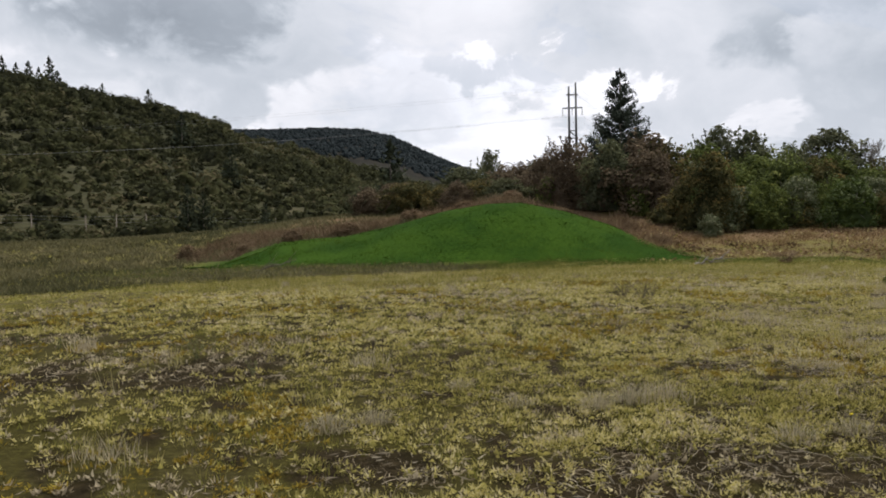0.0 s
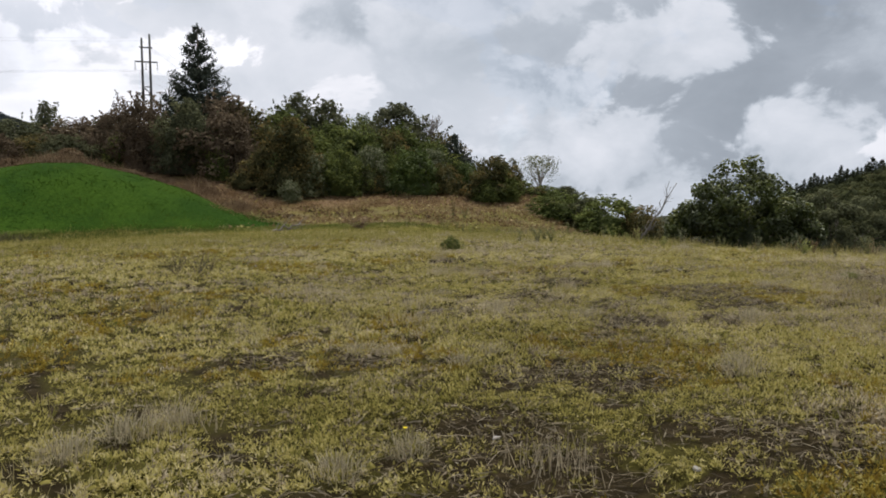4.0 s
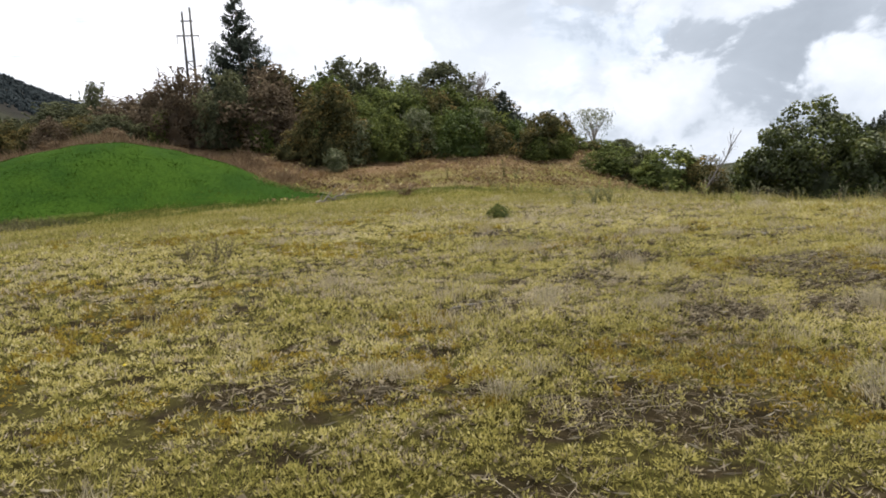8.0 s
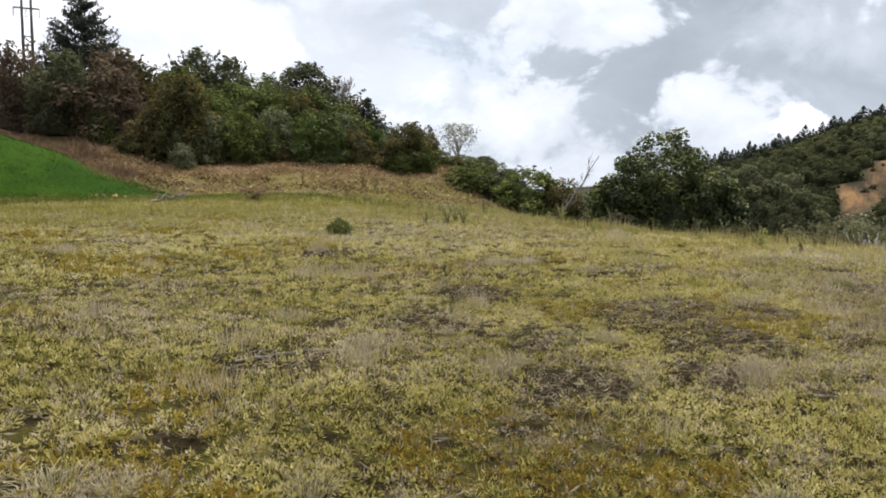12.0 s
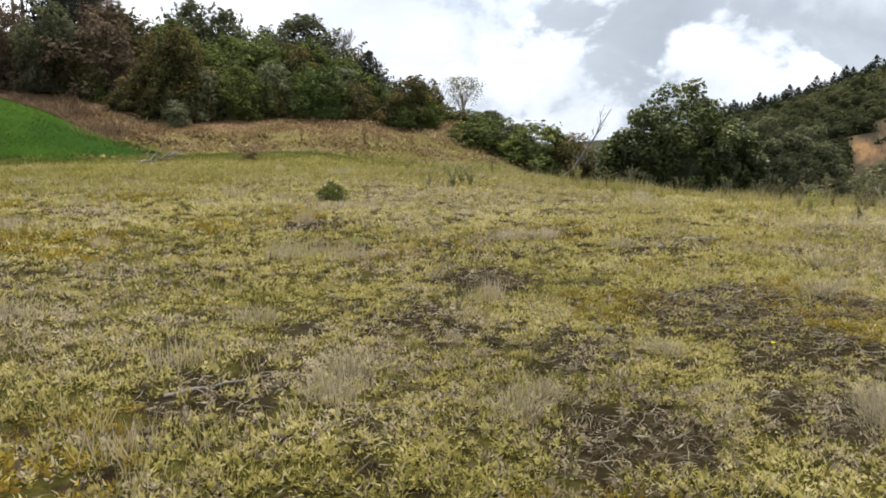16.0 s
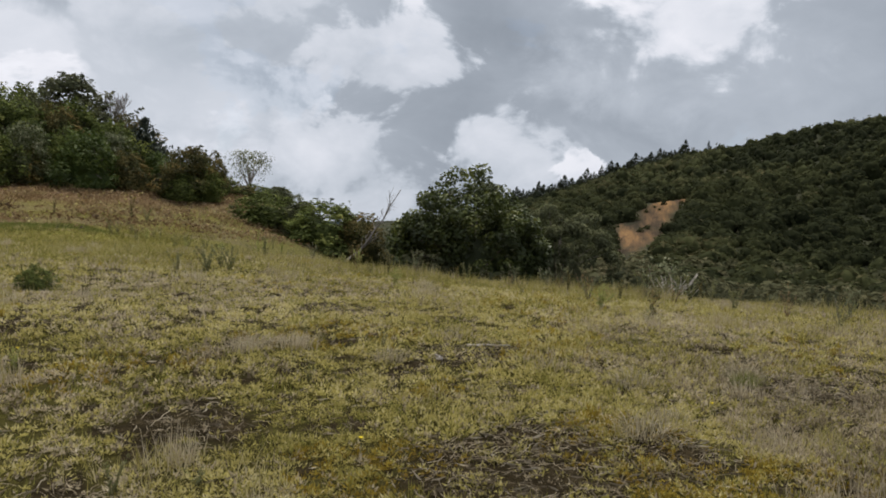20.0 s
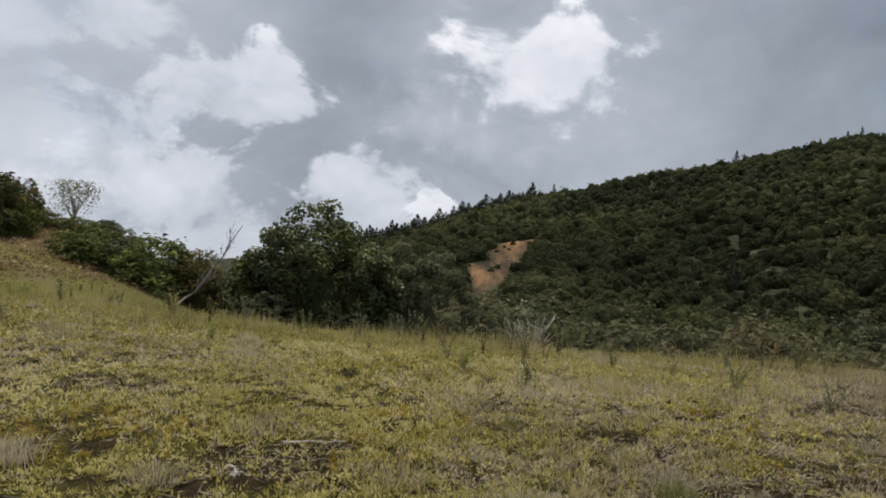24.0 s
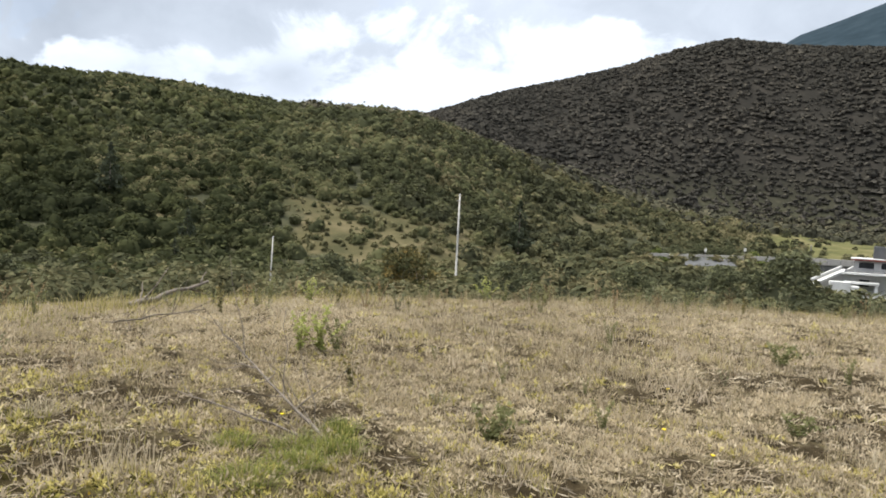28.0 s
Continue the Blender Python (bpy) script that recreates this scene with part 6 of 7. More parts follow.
def scatter_litter():
    """Dead stalks lying where the earth is bare."""
    rng = np.random.default_rng(205)
    x, y, r = field_points(rng, 90000, 22)
    keep = soil_cover(x, y) > rng.uniform(0.25, 1.0, len(x))
    x, y, r = x[keep][:24000], y[keep][:24000], r[keep][:24000]
    z = height(x, y) + rng.uniform(0.006, 0.035, len(x))
    face = rng.normal(scale=0.25, size=(len(x), 3)) + np.array([0, 0, 1.0])
    v, f, t = leaf_cards(rng, np.stack([x, y, z], 1), face, rng.uniform(0.02, 0.10, len(x)), 0.0025 + 0.0005 * r, rng.random(len(x)), 0.08)
    field_mesh("dead_stalks", mesh_from("dead_stalks", v, f, MAT["litter"], t), "bleached dead stalks lying on bare earth", "plant litter")


def scatter_stems():
    """Wiry dead stems that sprawl over the bare patches, arched and bent."""
    rng = np.random.default_rng(206)
    x, y, r = field_points(rng, 60000, 15, 2.0, 1.5)
    keep = soil_cover(x, y) * (0.35 * smooth(0.40, 0.62, fbm(x / 1.4, y / 1.4, 67, 3)) + 0.9 * patch_cover(x, y)) > rng.uniform(0.1, 0.9, len(x))
    x, y, r = x[keep][:5200], y[keep][:5200], r[keep][:5200]
    n, steps = len(x), 5
    bearing, bend = rng.uniform(0, 2 * math.pi, n), rng.normal(scale=0.9, size=n)
    long, arch = rng.uniform(0.06, 0.24, n), rng.uniform(0.004, 0.035, n)
    wide = 0.0012 + 0.00038 * r
    base = height(x, y)
    px, py, verts = x.copy(), y.copy(), []
    for k in range(steps + 1):
        u = k / steps
        a = bearing + bend * u + rng.normal(scale=0.35, size=n)
        px, py = px + np.cos(a) * long / steps, py + np.sin(a) * long / steps
        z = base + 0.012 + arch * 4 * u * (1 - u)
        side = np.stack([-np.sin(a), np.cos(a), 0.5 + 0 * a], 1) * (wide * (1 - 0.6 * u))[:, None]
        spot = np.stack([px, py, z], 1)
        verts += [spot - side, spot + side]
    verts = np.stack(verts, 1).reshape(-1, 3)
    strip = np.array([(2 * k, 2 * k + 1, 2 * k + 3, 2 * k + 2) for k in range(steps)])
    faces = (strip[None] + (np.arange(n) * 2 * (steps + 1))[:, None, None]).reshape(-1, 4)
    tone = np.repeat(rng.random(n) * 0.8, 2 * (steps + 1))
    field_mesh("sprawling_stems", mesh_from("sprawling_stems", verts, faces, MAT["litter"], tone), "wiry bleached stems sprawling over bare earth", "plant litter")


sow_weed_mat()
scatter_stems()
sow_behind()
sow_grass()
sow_rim()
sow_mound()
scatter_litter()


# ---------------------------------------------------------------- poles, wires, fence
def sag(a, b, drop, steps=14):
    a, b = Vector(a), Vector(b)
    return [a.lerp(b, k / steps) - Vector((0, 0, drop * 4 * (k / steps) * (1 - k / steps))) for k in range(steps + 1)]


def power_pylon():
    """A twin-pole line support with cross-arm, braces and hanging insulators."""
    x, y = 16.95, 74.05
    z = float(height(x, y))
    ob = empty("power_pylon", x, y, z, "dark twin-pole power line support behind the scrub", "power pylon", turn=-12)
    top = 15.2 - z
    for side, lift in ((-0.33, -0.35), (0.33, 0.0)):
        part("pole", rod_mesh("pole", [[((side, 0, -0.3), 0.13), ((side, 0, top * 0.5), 0.115), ((side, 0, top + lift), 0.085)]], MAT["dark_pole"], 8), ob)
    for level, reach in ((top - 1.15, 0.55), (top - 2.4, 0.95)):
        bm = cuboid(bmesh.new(), (0, 0.12, level), (reach * 2, 0.09, 0.12), 0.012)
        part("crossarm", bm, ob, mat=MAT["dark_pole"])
    for a, b in ((top - 4.6, top - 5.2), (top - 4.6, top - 4.6), (top - 5.3, top - 5.3)):
        part("brace", rod_mesh("brace", [[((-0.33, 0, a), 0.05), ((0.33, 0, b), 0.05)]], MAT["dark_pole"], 5), ob)
    for side in (-0.92, -0.02, 0.92):
        discs = []
        for k in range(5):
            h = top - 2.5 - 0.13 * k
            discs.append([((side, 0.12, h), 0.03), ((side, 0.12, h - 0.04), 0.085), ((side, 0.12, h - 0.07), 0.03)])
        part("insulator", rod_mesh("insulator", discs, MAT["ceramic"], 7), ob)
    lines = empty("power_line", x, y, z + top - 3.2, "thin grey power line wires strung from the pylon", "power line")
    for side, h in ((-0.92, 0.05), (-0.02, 0.05), (0.92, 0.05), (-0.3, 2.6), (0.3, 2.9)):
        for far in ((-170, 60, 8.0), (120, 160, -16.0)):
            run = [(p, 0.0055) for p in sag((side, 0.12, h), (far[0] + side, far[1], far[2] + h), 4.0)]
            part("wire", rod_mesh("wire", [run], MAT["steel"], 3), lines)


power_pylon()


def post(name, x, y, top, label, thick, mat, lean=0.0):
    z = float(height(x, y))
    ob = empty(name, x, y, z, label, "utility pole")
    tall = top - z
    part("pole", rod_mesh("pole", [[((0, 0, -0.4), thick), ((lean * 0.5, 0, tall * 0.5), thick * 0.9), ((lean, 0, tall), thick * 0.72)]], MAT[mat], 9), ob)
    part("cap", rod_mesh("cap", [[((lean, 0, tall), thick * 0.9), ((lean, 0, tall + 0.05), thick * 0.8)]], MAT["steel"], 9), ob)
    return ob


tall_pole = post("utility_pole", 99.0, -55.5, 4.7, "tall pale concrete utility pole in the valley", 0.16, "pole")
part("bracket", rod_mesh("bracket", [[((-0.5, 0.1, 12.2), 0.05), ((0.5, 0.1, 12.2), 0.05)]], MAT["steel"], 5), tall_pole)
post("marker_pole", 50.2, -9.5, -0.1, "slender leaning weathered pole beyond the field", 0.05, "pole", lean=-0.25)
road_pole = post("roadside_pole", 109.0, -158.0, -1.0, "dark wooden pole beside the road", 0.16, "dark_pole")
part("crossarm", cuboid(bmesh.new(), (0, 0, 7.6), (1.8, 0.12, 0.14), 0.015), road_pole, mat=MAT["dark_pole"])

FENCE = [(-52, 78), (-45, 81), (-38.5, 84.5), (-33.5, 86), (-31, 88), (-28.2, 89.4), (-24, 90), (-19, 90.5), (-14, 91)]
fence = empty("wire_fence", -30, 88, float(height(-30, 88)), "old wire fence with wooden posts at the foot of the hill", "fence")
heads = []
for fx, fy in FENCE:
    fz = float(height(fx, fy)) - float(height(-30, 88))
    tilt = 0.06 * math.sin(fx)
    part("post", rod_mesh("post", [[((fx + 30, fy - 88, fz - 0.3), 0.08), ((fx + 30 + tilt, fy - 88, fz + 1.5), 0.065)]], MAT["bark"], 6), fence)
    heads.append(Vector((fx + 30 + tilt, fy - 88, fz)))
for level in (0.55, 0.95, 1.3):
    runs = [[(a + Vector((0, 0, level)), 0.012), (b + Vector((0, 0, level)), 0.012)] for a, b in zip(heads, heads[1:])]
    part("wire", rod_mesh("wire", runs, MAT["steel"], 3), fence)


# ---------------------------------------------------------------- road and houses in the valley
# the road runs level across the valley on a low embankment with a pale retaining wall
ROAD_LINE = [(147.0, -146.4, -5.75), (139.9, -152.6, -5.45), (129.5, -160.6, -5.1), (119.1, -167.5, -4.6), (107.7, -174.5, -4.5), (90.0, -182.0, -4.4)]


def road_at(k, aside=0.0, up=0.0):
    """A place along the road, from 0 to 1, set off to the field's side."""
    u = min(max(k, 0), 0.9999) * (len(ROAD_LINE) - 1)
    a, b = Vector(ROAD_LINE[int(u)]), Vector(ROAD_LINE[int(u) + 1])
    along = (b - a).normalized()
    return a.lerp(b, u - int(u)) + Vector((along.y, -along.x, 0)) * -aside + Vector((0, 0, up))


def build_road():
    verts, faces = [], []
    for k in range(41):
        for aside, up in ((-3.6, -6.0), (-3.6, 0.0), (3.6, 0.0), (3.6, -6.0)):
            verts.append(road_at(k / 40, -aside, up))
    for k in range(40):
        for i in range(3):
            faces.append((k * 4 + i, k * 4 + i + 1, k * 4 + i + 5, k * 4 + i + 4))
    tagged(new("road", mesh_from("road", [tuple(v) for v in verts], faces, MAT["asphalt"])), "worn grey road on a low embankment through the valley", "road", kind="structure")


build_road()
first = road_at(0.0)
wall = empty("roadside_wall", *first, "low pale concrete retaining wall along the road", "retaining wall")
for k in range(24):
    a, b = road_at(k / 24 + 0.0008, -3.9), road_at((k + 1) / 24 - 0.0008, -3.9)
    bm = bmesh.new()
    middle = (a + b) / 2 - first
    cuboid(bm, (middle.x, middle.y, middle.z - 0.25), ((b - a).length, 0.35, 1.5), 0.03, turn=math.degrees(math.atan2((b - a).y, (b - a).x)))
    part("panel", bm, wall, mat=MAT["pale_concrete"])
for k, tall in ((0.28, 1.6), (0.42, 2.0)):
    spot = road_at(k, 4.6)
    sign = empty("road_sign", spot.x, spot.y, spot.z - 0.2, "small pale road sign beside the road", "road sign")
    part("post", cuboid(bmesh.new(), (0, 0, tall / 2 - 0.6), (0.1, 0.1, tall + 1.2), 0.01), sign, mat=MAT["steel"])
    part("plate", cuboid(bmesh.new(), (0, -0.08, tall), (0.7, 0.05, 0.8), 0.01), sign, mat=MAT["white_wall"])


rng = np.random.default_rng(93)
for side, first_k, last_k, count, low, high in ((7.0, 0.02, 0.62, 13, -1.5, -0.5), (-8.5, 0.0, 0.50, 12, 0.8, 3.0)):
    for k in range(count):
        spot = road_at(first_k + (last_k - first_k) * (k + rng.uniform(-0.3, 0.3)) / count, -side - rng.uniform(-1.5, 1.5))
        tall = max(up_to(spot.x, spot.y, spot.z + rng.uniform(low, high)), 1.2)
        planted("dark_leaf" if rng.random() < 0.75 else "leaf", k % 3, spot.x, spot.y, rng.uniform(3.6, 6.0), tall, rng.uniform(0, 360), "rounded dark green bush beside the valley road", "roadside_bush", "bush", "bushes along the road")


def window(parent, x, y, z, w, h, turn=0):
    frame_part = part("window", cuboid(bmesh.new(), (x, y, z), (w + 0.16, 0.12, h + 0.16), 0.015), parent, mat=MAT["white_wall"])
    part("pane", cuboid(bmesh.new(), (x, y - 0.04, z), (w, 0.10, h), 0.0), frame_part, "dark window pane", MAT["pane"])


def valley_house():
    """The white flat-roofed house: its long front faces the field, the upper storey stands back."""
    x, y, z = 80.2, -145.6, -10.3
    ob = empty("white_house", x, y, z, "white two-storey house with grey flat roofs and red trim", "house", turn=180 + 28.5)
    part("wall", cuboid(bmesh.new(), (0, 1.5, 2.3), (24, 9, 4.9), 0.03), ob, "pale grey plastered ground floor wall", MAT["grey_wall"])
    part("roof", cuboid(bmesh.new(), (0.2, 0.4, 4.98), (25.4, 12, 0.42), 0.05), ob, "pale overhanging flat roof", MAT["white_wall"])
    part("terrace", cuboid(bmesh.new(), (0.2, 0.6, 5.25), (24.4, 11, 0.14), 0.02), ob, "grey sheet metal roof", MAT["zinc"])
    part("upper_wall", cuboid(bmesh.new(), (0.8, 3.2, 6.3), (22.6, 5.2, 2.2), 0.03), ob, mat=MAT["grey_wall"])
    part("trim", cuboid(bmesh.new(), (0.8, 2.9, 7.42), (23.6, 6.6, 0.22), 0.03), ob, "rusty red eaves trim", MAT["red"])
    part("upper_roof", cuboid(bmesh.new(), (0.8, 2.9, 7.64), (23.8, 6.8, 0.2), 0.03), ob, "white flat upper roof", MAT["white_wall"])
    part("roof_block", cuboid(bmesh.new(), (-1.1, 4.0, 8.9), (12.4, 4.4, 2.4), 0.06), ob, "grey sheet-clad block on the roof", MAT["zinc"])
    for wx in (-8.4, -4.6, -0.6, 3.4, 7.4):
        window(ob, wx, 0.6, 6.4, 2.6, 1.1)
    for wx in (-8.6, 1.2, 5.6, 9.4):
        window(ob, wx, -3.0, 3.2, 1.7, 1.3)
    part("door", cuboid(bmesh.new(), (-2.0, -3.02, 1.2), (1.2, 0.12, 2.3), 0.015), ob, "dark red door", MAT["red"])
    part("canopy", cuboid(bmesh.new(), (-9.0, -5.0, 3.3), (5.6, 4.0, 0.4), 0.04), ob, "white canopy over the entrance", MAT["white_wall"])
    for px in (-11.4, -6.6):
        part("porch_post", cuboid(bmesh.new(), (px, -6.6, 1.5), (0.5, 0.5, 3.4), 0.02), ob, mat=MAT["white_wall"])
    part("yard_wall", cuboid(bmesh.new(), (0.5, -7.4, 0.5), (22, 0.3, 1.0), 0.02), ob, mat=MAT["white_wall"])
    part("rail", cuboid(bmesh.new(), (0.5, -7.4, 1.5), (22, 0.12, 0.16), 0.01), ob, mat=MAT["white_wall"])
    return ob


valley_house()


def box_truck(x, y, turn, z):
    ob = empty("white_van", x, y, z, "white delivery van parked by the house", "van", "vans by the house", turn=turn)
    part("body", cuboid(bmesh.new(), (0.7, 0, 1.55), (3.4, 1.9, 2.1), 0.08), ob, mat=MAT["white_wall"])
    cab = part("cab", cuboid(bmesh.new(), (-1.75, 0, 1.2), (1.5, 1.8, 1.5), 0.18), ob, mat=MAT["white_wall"])
    part("windscreen", cuboid(bmesh.new(), (-2.4, 0, 1.5), (0.3, 1.5, 0.6), 0.03), cab, "dark windscreen", MAT["pane"])
    for wx in (-1.6, 1.5):
        for wy in (-0.85, 0.85):
            wheel = part("wheel", rod_mesh("wheel", [[((wx, wy - 0.12, 0.36), 0.36), ((wx, wy + 0.12, 0.36), 0.36)]], MAT["pane"], 14), ob)
            part("rim", rod_mesh("rim", [[((wx, wy - 0.13, 0.36), 0.2), ((wx, wy + 0.13, 0.36), 0.2)]], MAT["steel"], 10), wheel)


box_truck(87.0, -133.3, 35, float(height(87.0, -133.3)) + 0.02)

shed = empty("long_shed", 127.6, -147.8, -9.6, "long low shed with a grey sheet roof", "shed", turn=217.7)
# dark wall colour stands in for the shadow below the roof
part("wall", cuboid(bmesh.new(), (0, 0, 0.5), (10, 4.6, 2.6), 0.02), shed, "shed wall coloured dark for the shade under the roof", MAT["dark_pole"])
roof = bmesh.new()
cuboid(roof, (0, 0, 2.35), (11.6, 6.0, 0.14), 0.01)
for v in roof.verts:
    v.co.z += 0.30 * (v.co.y + 3.0)
part("roof", roof, shed, "grey sheet metal roof", MAT["zinc"])
for px in (-4.5, 0.0, 4.5):
    part("post", cuboid(bmesh.new(), (px, -2.75, 0.7), (0.14, 0.14, 3.0), 0.01), shed, mat=MAT["concrete"])

# the ramp climbs from the yard to the road
foot, head = Vector((97.2, -140.0, -8.2)), Vector((96.0, -150.0, -5.1))
ramp = empty("access_ramp", *foot, "pale concrete access ramp with two parapets", "ramp", turn=math.degrees(math.atan2(head.y - foot.y, head.x - foot.x)))
run_length, climb = (head - foot).xy.length, head.z - foot.z
for name, side, h, wide, tall, mat in (("parapet", -1.3, 0.25, 0.3, 0.5, "white_wall"), ("parapet", 1.3, 0.25, 0.3, 0.5, "white_wall"), ("deck", 0.0, -1.2, 2.2, 2.2, "concrete")):
    run = cuboid(bmesh.new(), (run_length / 2, side, h), (run_length, wide, tall), 0.02)
    for v in run.verts:
        v.co.z += climb * v.co.x / run_length
    part(name, run, ramp, mat=MAT[mat])

for k, (cx, cy, tall) in enumerate([(146.0, -104.2, 12.0), (138.6, -28.6, 6.5), (128, -24, 4.5), (170, -22, 11), (-0.7, 95, 10.5), (-21.7, 82.2, 5.6), (-20.2, 82.5, 4.9), (-14, 84, 3.6), (-25, 120, 6), (-40, 150, 7), (150, 20, 7)]):
    plant_conifer(k, cx, cy, tall, 1.15)


# ---------------------------------------------------------------- single plants and things on the field
def weed_pattern(seed, mat, stems=5, leaves=70, leaf=0.11, spread=0.22, stiff=0.5):
    """An upright leafy weed, one metre tall: stems, and leaves along them."""
    rng = np.random.default_rng(seed)
    runs, pts, face = [], [], []
    for _ in range(stems):
        a, out = rng.uniform(0, 2 * math.pi), rng.uniform(0.2, 1.0) * spread
        tip = Vector((math.cos(a) * out, math.sin(a) * out, rng.uniform(0.65, 1.0)))
        mid = Vector((tip.x * 0.4, tip.y * 0.4, tip.z * 0.5))
        runs.append([((0, 0, -0.03), 0.008), (mid, 0.006), (tip, 0.003)])
        for _ in range(leaves // stems):
            k = rng.uniform(0.12, 1.0)
            p = (Vector().lerp(mid, k * 2) if k < 0.5 else mid.lerp(tip, k * 2 - 1))
            b = rng.uniform(0, 2 * math.pi)
            pts.append(p + Vector((math.cos(b), math.sin(b), 0.2)) * leaf * 0.45)
            face.append((math.cos(b) * stiff, math.sin(b) * stiff, rng.uniform(0.3, 1.0)))
    pts, face = np.array(pts), np.array(face)
    v, f, t = leaf_cards(rng, pts, face, leaf * rng.uniform(0.6, 1.3, len(pts)), leaf * 0.42, np.clip(0.25 + 0.5 * pts[:, 2] + rng.normal(scale=0.15, size=len(pts)), 0, 1))
    return [rod_mesh("stem", [run], MAT["litter"] if mat in ("dead_fern", "grey_leaf", "bracken_leaf", "tan_tuft") else MAT["leaf_stem"], 4) for run in runs], mesh_from("leaves", v, f, MAT[mat], t)


MAT["leaf_stem"] = material("green_brown_stems", grain_look((0.10, 0.10, 0.04), (0.22, 0.19, 0.09), 20.0, 0.0), 0.8, 0.2)
WEEDS = {
    "yellow": (weed_pattern(402, "sprout_leaf", 7, 170, 0.11, 0.55), "fresh yellow-green leafy plant standing in the grass", "plant"),
    "sapling": (weed_pattern(403, "rust_leaf", 4, 90, 0.09, 0.24), "thin sapling with reddish leaves", "sapling"),
    "weed": (weed_pattern(404, "weed_leaf", 5, 160, 0.085, 0.42), "upright green weed in the pasture", "weed"),
    "grey": (weed_pattern(405, "grey_leaf", 6, 160, 0.07, 0.5), "grey-green weed with pale seed heads", "weed"),
    "dry": (weed_pattern(406, "dead_fern", 5, 90, 0.06, 0.36), "dry brown seeding weed at the field's rim", "weed"),
    "rosette": (weed_pattern(407, "weed_leaf", 9, 240, 0.16, 1.0, 0.9), "spreading broad-leaved weed on the pasture", "weed"),
    "greybrush": (weed_pattern(409, "tan_tuft", 12, 130, 0.06, 0.7), "twiggy grey-olive weed clump on the pasture", "weed"),
    "brush": (weed_pattern(408, "bracken_leaf", 12, 420, 0.11, 0.9), "low tuft of dead brown brush", "brush"),
}


def weed(kind, x, y, tall, wide=None, turn=0.0, group="weeds on the pasture"):
    (stem, leaves), label, category = WEEDS[kind]
    ob = empty((kind + "_plant" if kind != "greybrush" else "twiggy_weed") if category != kind else kind, x, y, float(height(x, y)), label, category, group, turn)
    for name, data in [("stem", one) for one in stem] + [("leaves", leaves)]:
        p = part(name, data, ob)
        p.scale = (wide or tall, wide or tall, tall)


planted("leaf", 0, 9.73, 14.69, 0.47, 0.34, 20, "small dense dark green shrub on the pasture", "small_shrub", "shrub", "shrubs on the pasture")
for x, y, tall in ((12.2, 15.5, 0.34), (12.5, 15.2, 0.40), (12.75, 15.5, 0.44), (13.0, 15.3, 0.36), (13.3, 15.9, 0.42), (13.6, 16.0, 0.36)):
    weed("weed", x, y, tall, tall * 1.3, 70 * x)
for x, y, tall in ((3.6, 12.75, 0.34), (3.9, 12.6, 0.40), (4.15, 12.9, 0.34), (3.75, 13.1, 0.3)):
    weed("greybrush", x, y, tall, tall * 1.4, 50 * x)
weed("yellow", 14.27, 9.6, 0.34, 0.36)
weed("yellow", 14.08, 12.82, 0.27)
weed("sapling", 13.76, 8.73, 0.42)
weed("grey", 15.55, 7.09, 0.40)
weed("grey", 14.6, 6.2, 0.37)
weed("yellow", 14.47, 3.59, 0.46, 0.5)
weed("yellow", 14.6, 3.72, 0.40, 0.45, 80)
weed("weed", 14.4, 3.45, 0.38, 0.4, 150)
weed("rosette", 11.62, 3.80, 0.23, 0.27)
weed("rosette", 12.44, -0.25, 0.25, 0.32)
weed("weed", 13.85, 0.57, 0.31)
weed("rosette", 10.85, 1.97, 0.16, 0.24)
weed("sapling", 13.07, 3.97, 0.35)
weed("weed", 11.5, 3.0, 0.20, 0.30)
weed("weed", 11.65, -0.06, 0.28)
weed("weed", 12.28, 2.41, 0.15, 0.14)
weed("dry", 14.39, 5.64, 0.24)
weed("weed", 15.16, 7.05, 0.28, 0.3)
weed("grey", 14.57, 6.23, 0.26)
weed("weed", 13.43, 8.67, 0.22, 0.2)
weed("weed", 7.0, 8.4, 0.20, 0.20)
weed("yellow", 7.75, 10.9, 0.16)
for x, y, tall in ((-2.26, 7.65, 0.26), (-1.52, 6.64, 0.18), (-4.0, 8.6, 0.18), (1.21, 9.3, 0.26)):
    weed("weed", x, y, tall, tall * 1.2, 40 * x)
weed("sapling", 21.2, 36.9, 0.95, 0.7)
weed("sapling", 24.3, 36.4, 1.3, 1.0)
weed("weed", 24.9, 36.2, 0.7, 0.8)
weed("brush", 16.3, 31.8, 0.6, 1.3)
rng = np.random.default_rng(602)
for count in range(46):
    weed("weed" if rng.random() < 0.8 else "yellow", rng.uniform(17, 29), rng.uniform(22, 33), rng.uniform(0.25, 0.6), rng.uniform(0.3, 0.6), rng.uniform(0, 360), "weeds on the slope")


rng = np.random.default_rng(601)
for count in range(130):
    a = rng.uniform(38, 150)
    r = float(table(RIM, a)) - abs(rng.normal(0.6, 2.2))
    x, y = by_bearing(a, r)
    kind = rng.choice(["weed", "grey", "dry", "dry", "sapling", "yellow"], p=[0.25, 0.25, 0.2, 0.15, 0.1, 0.05])
    weed(kind, x, y, rng.uniform(0.22, 0.55), None, rng.uniform(0, 360), "weeds along the rim")
for count in range(55):
    x, y, r = field_points(rng, 1, 20, 4.0, 0.8)
    if len(x):
        kind = rng.choice(["weed", "grey", "weed", "dry"])
        weed(kind, float(x[0]), float(y[0]), rng.uniform(0.08, 0.22), rng.uniform(0.1, 0.26), rng.uniform(0, 360))


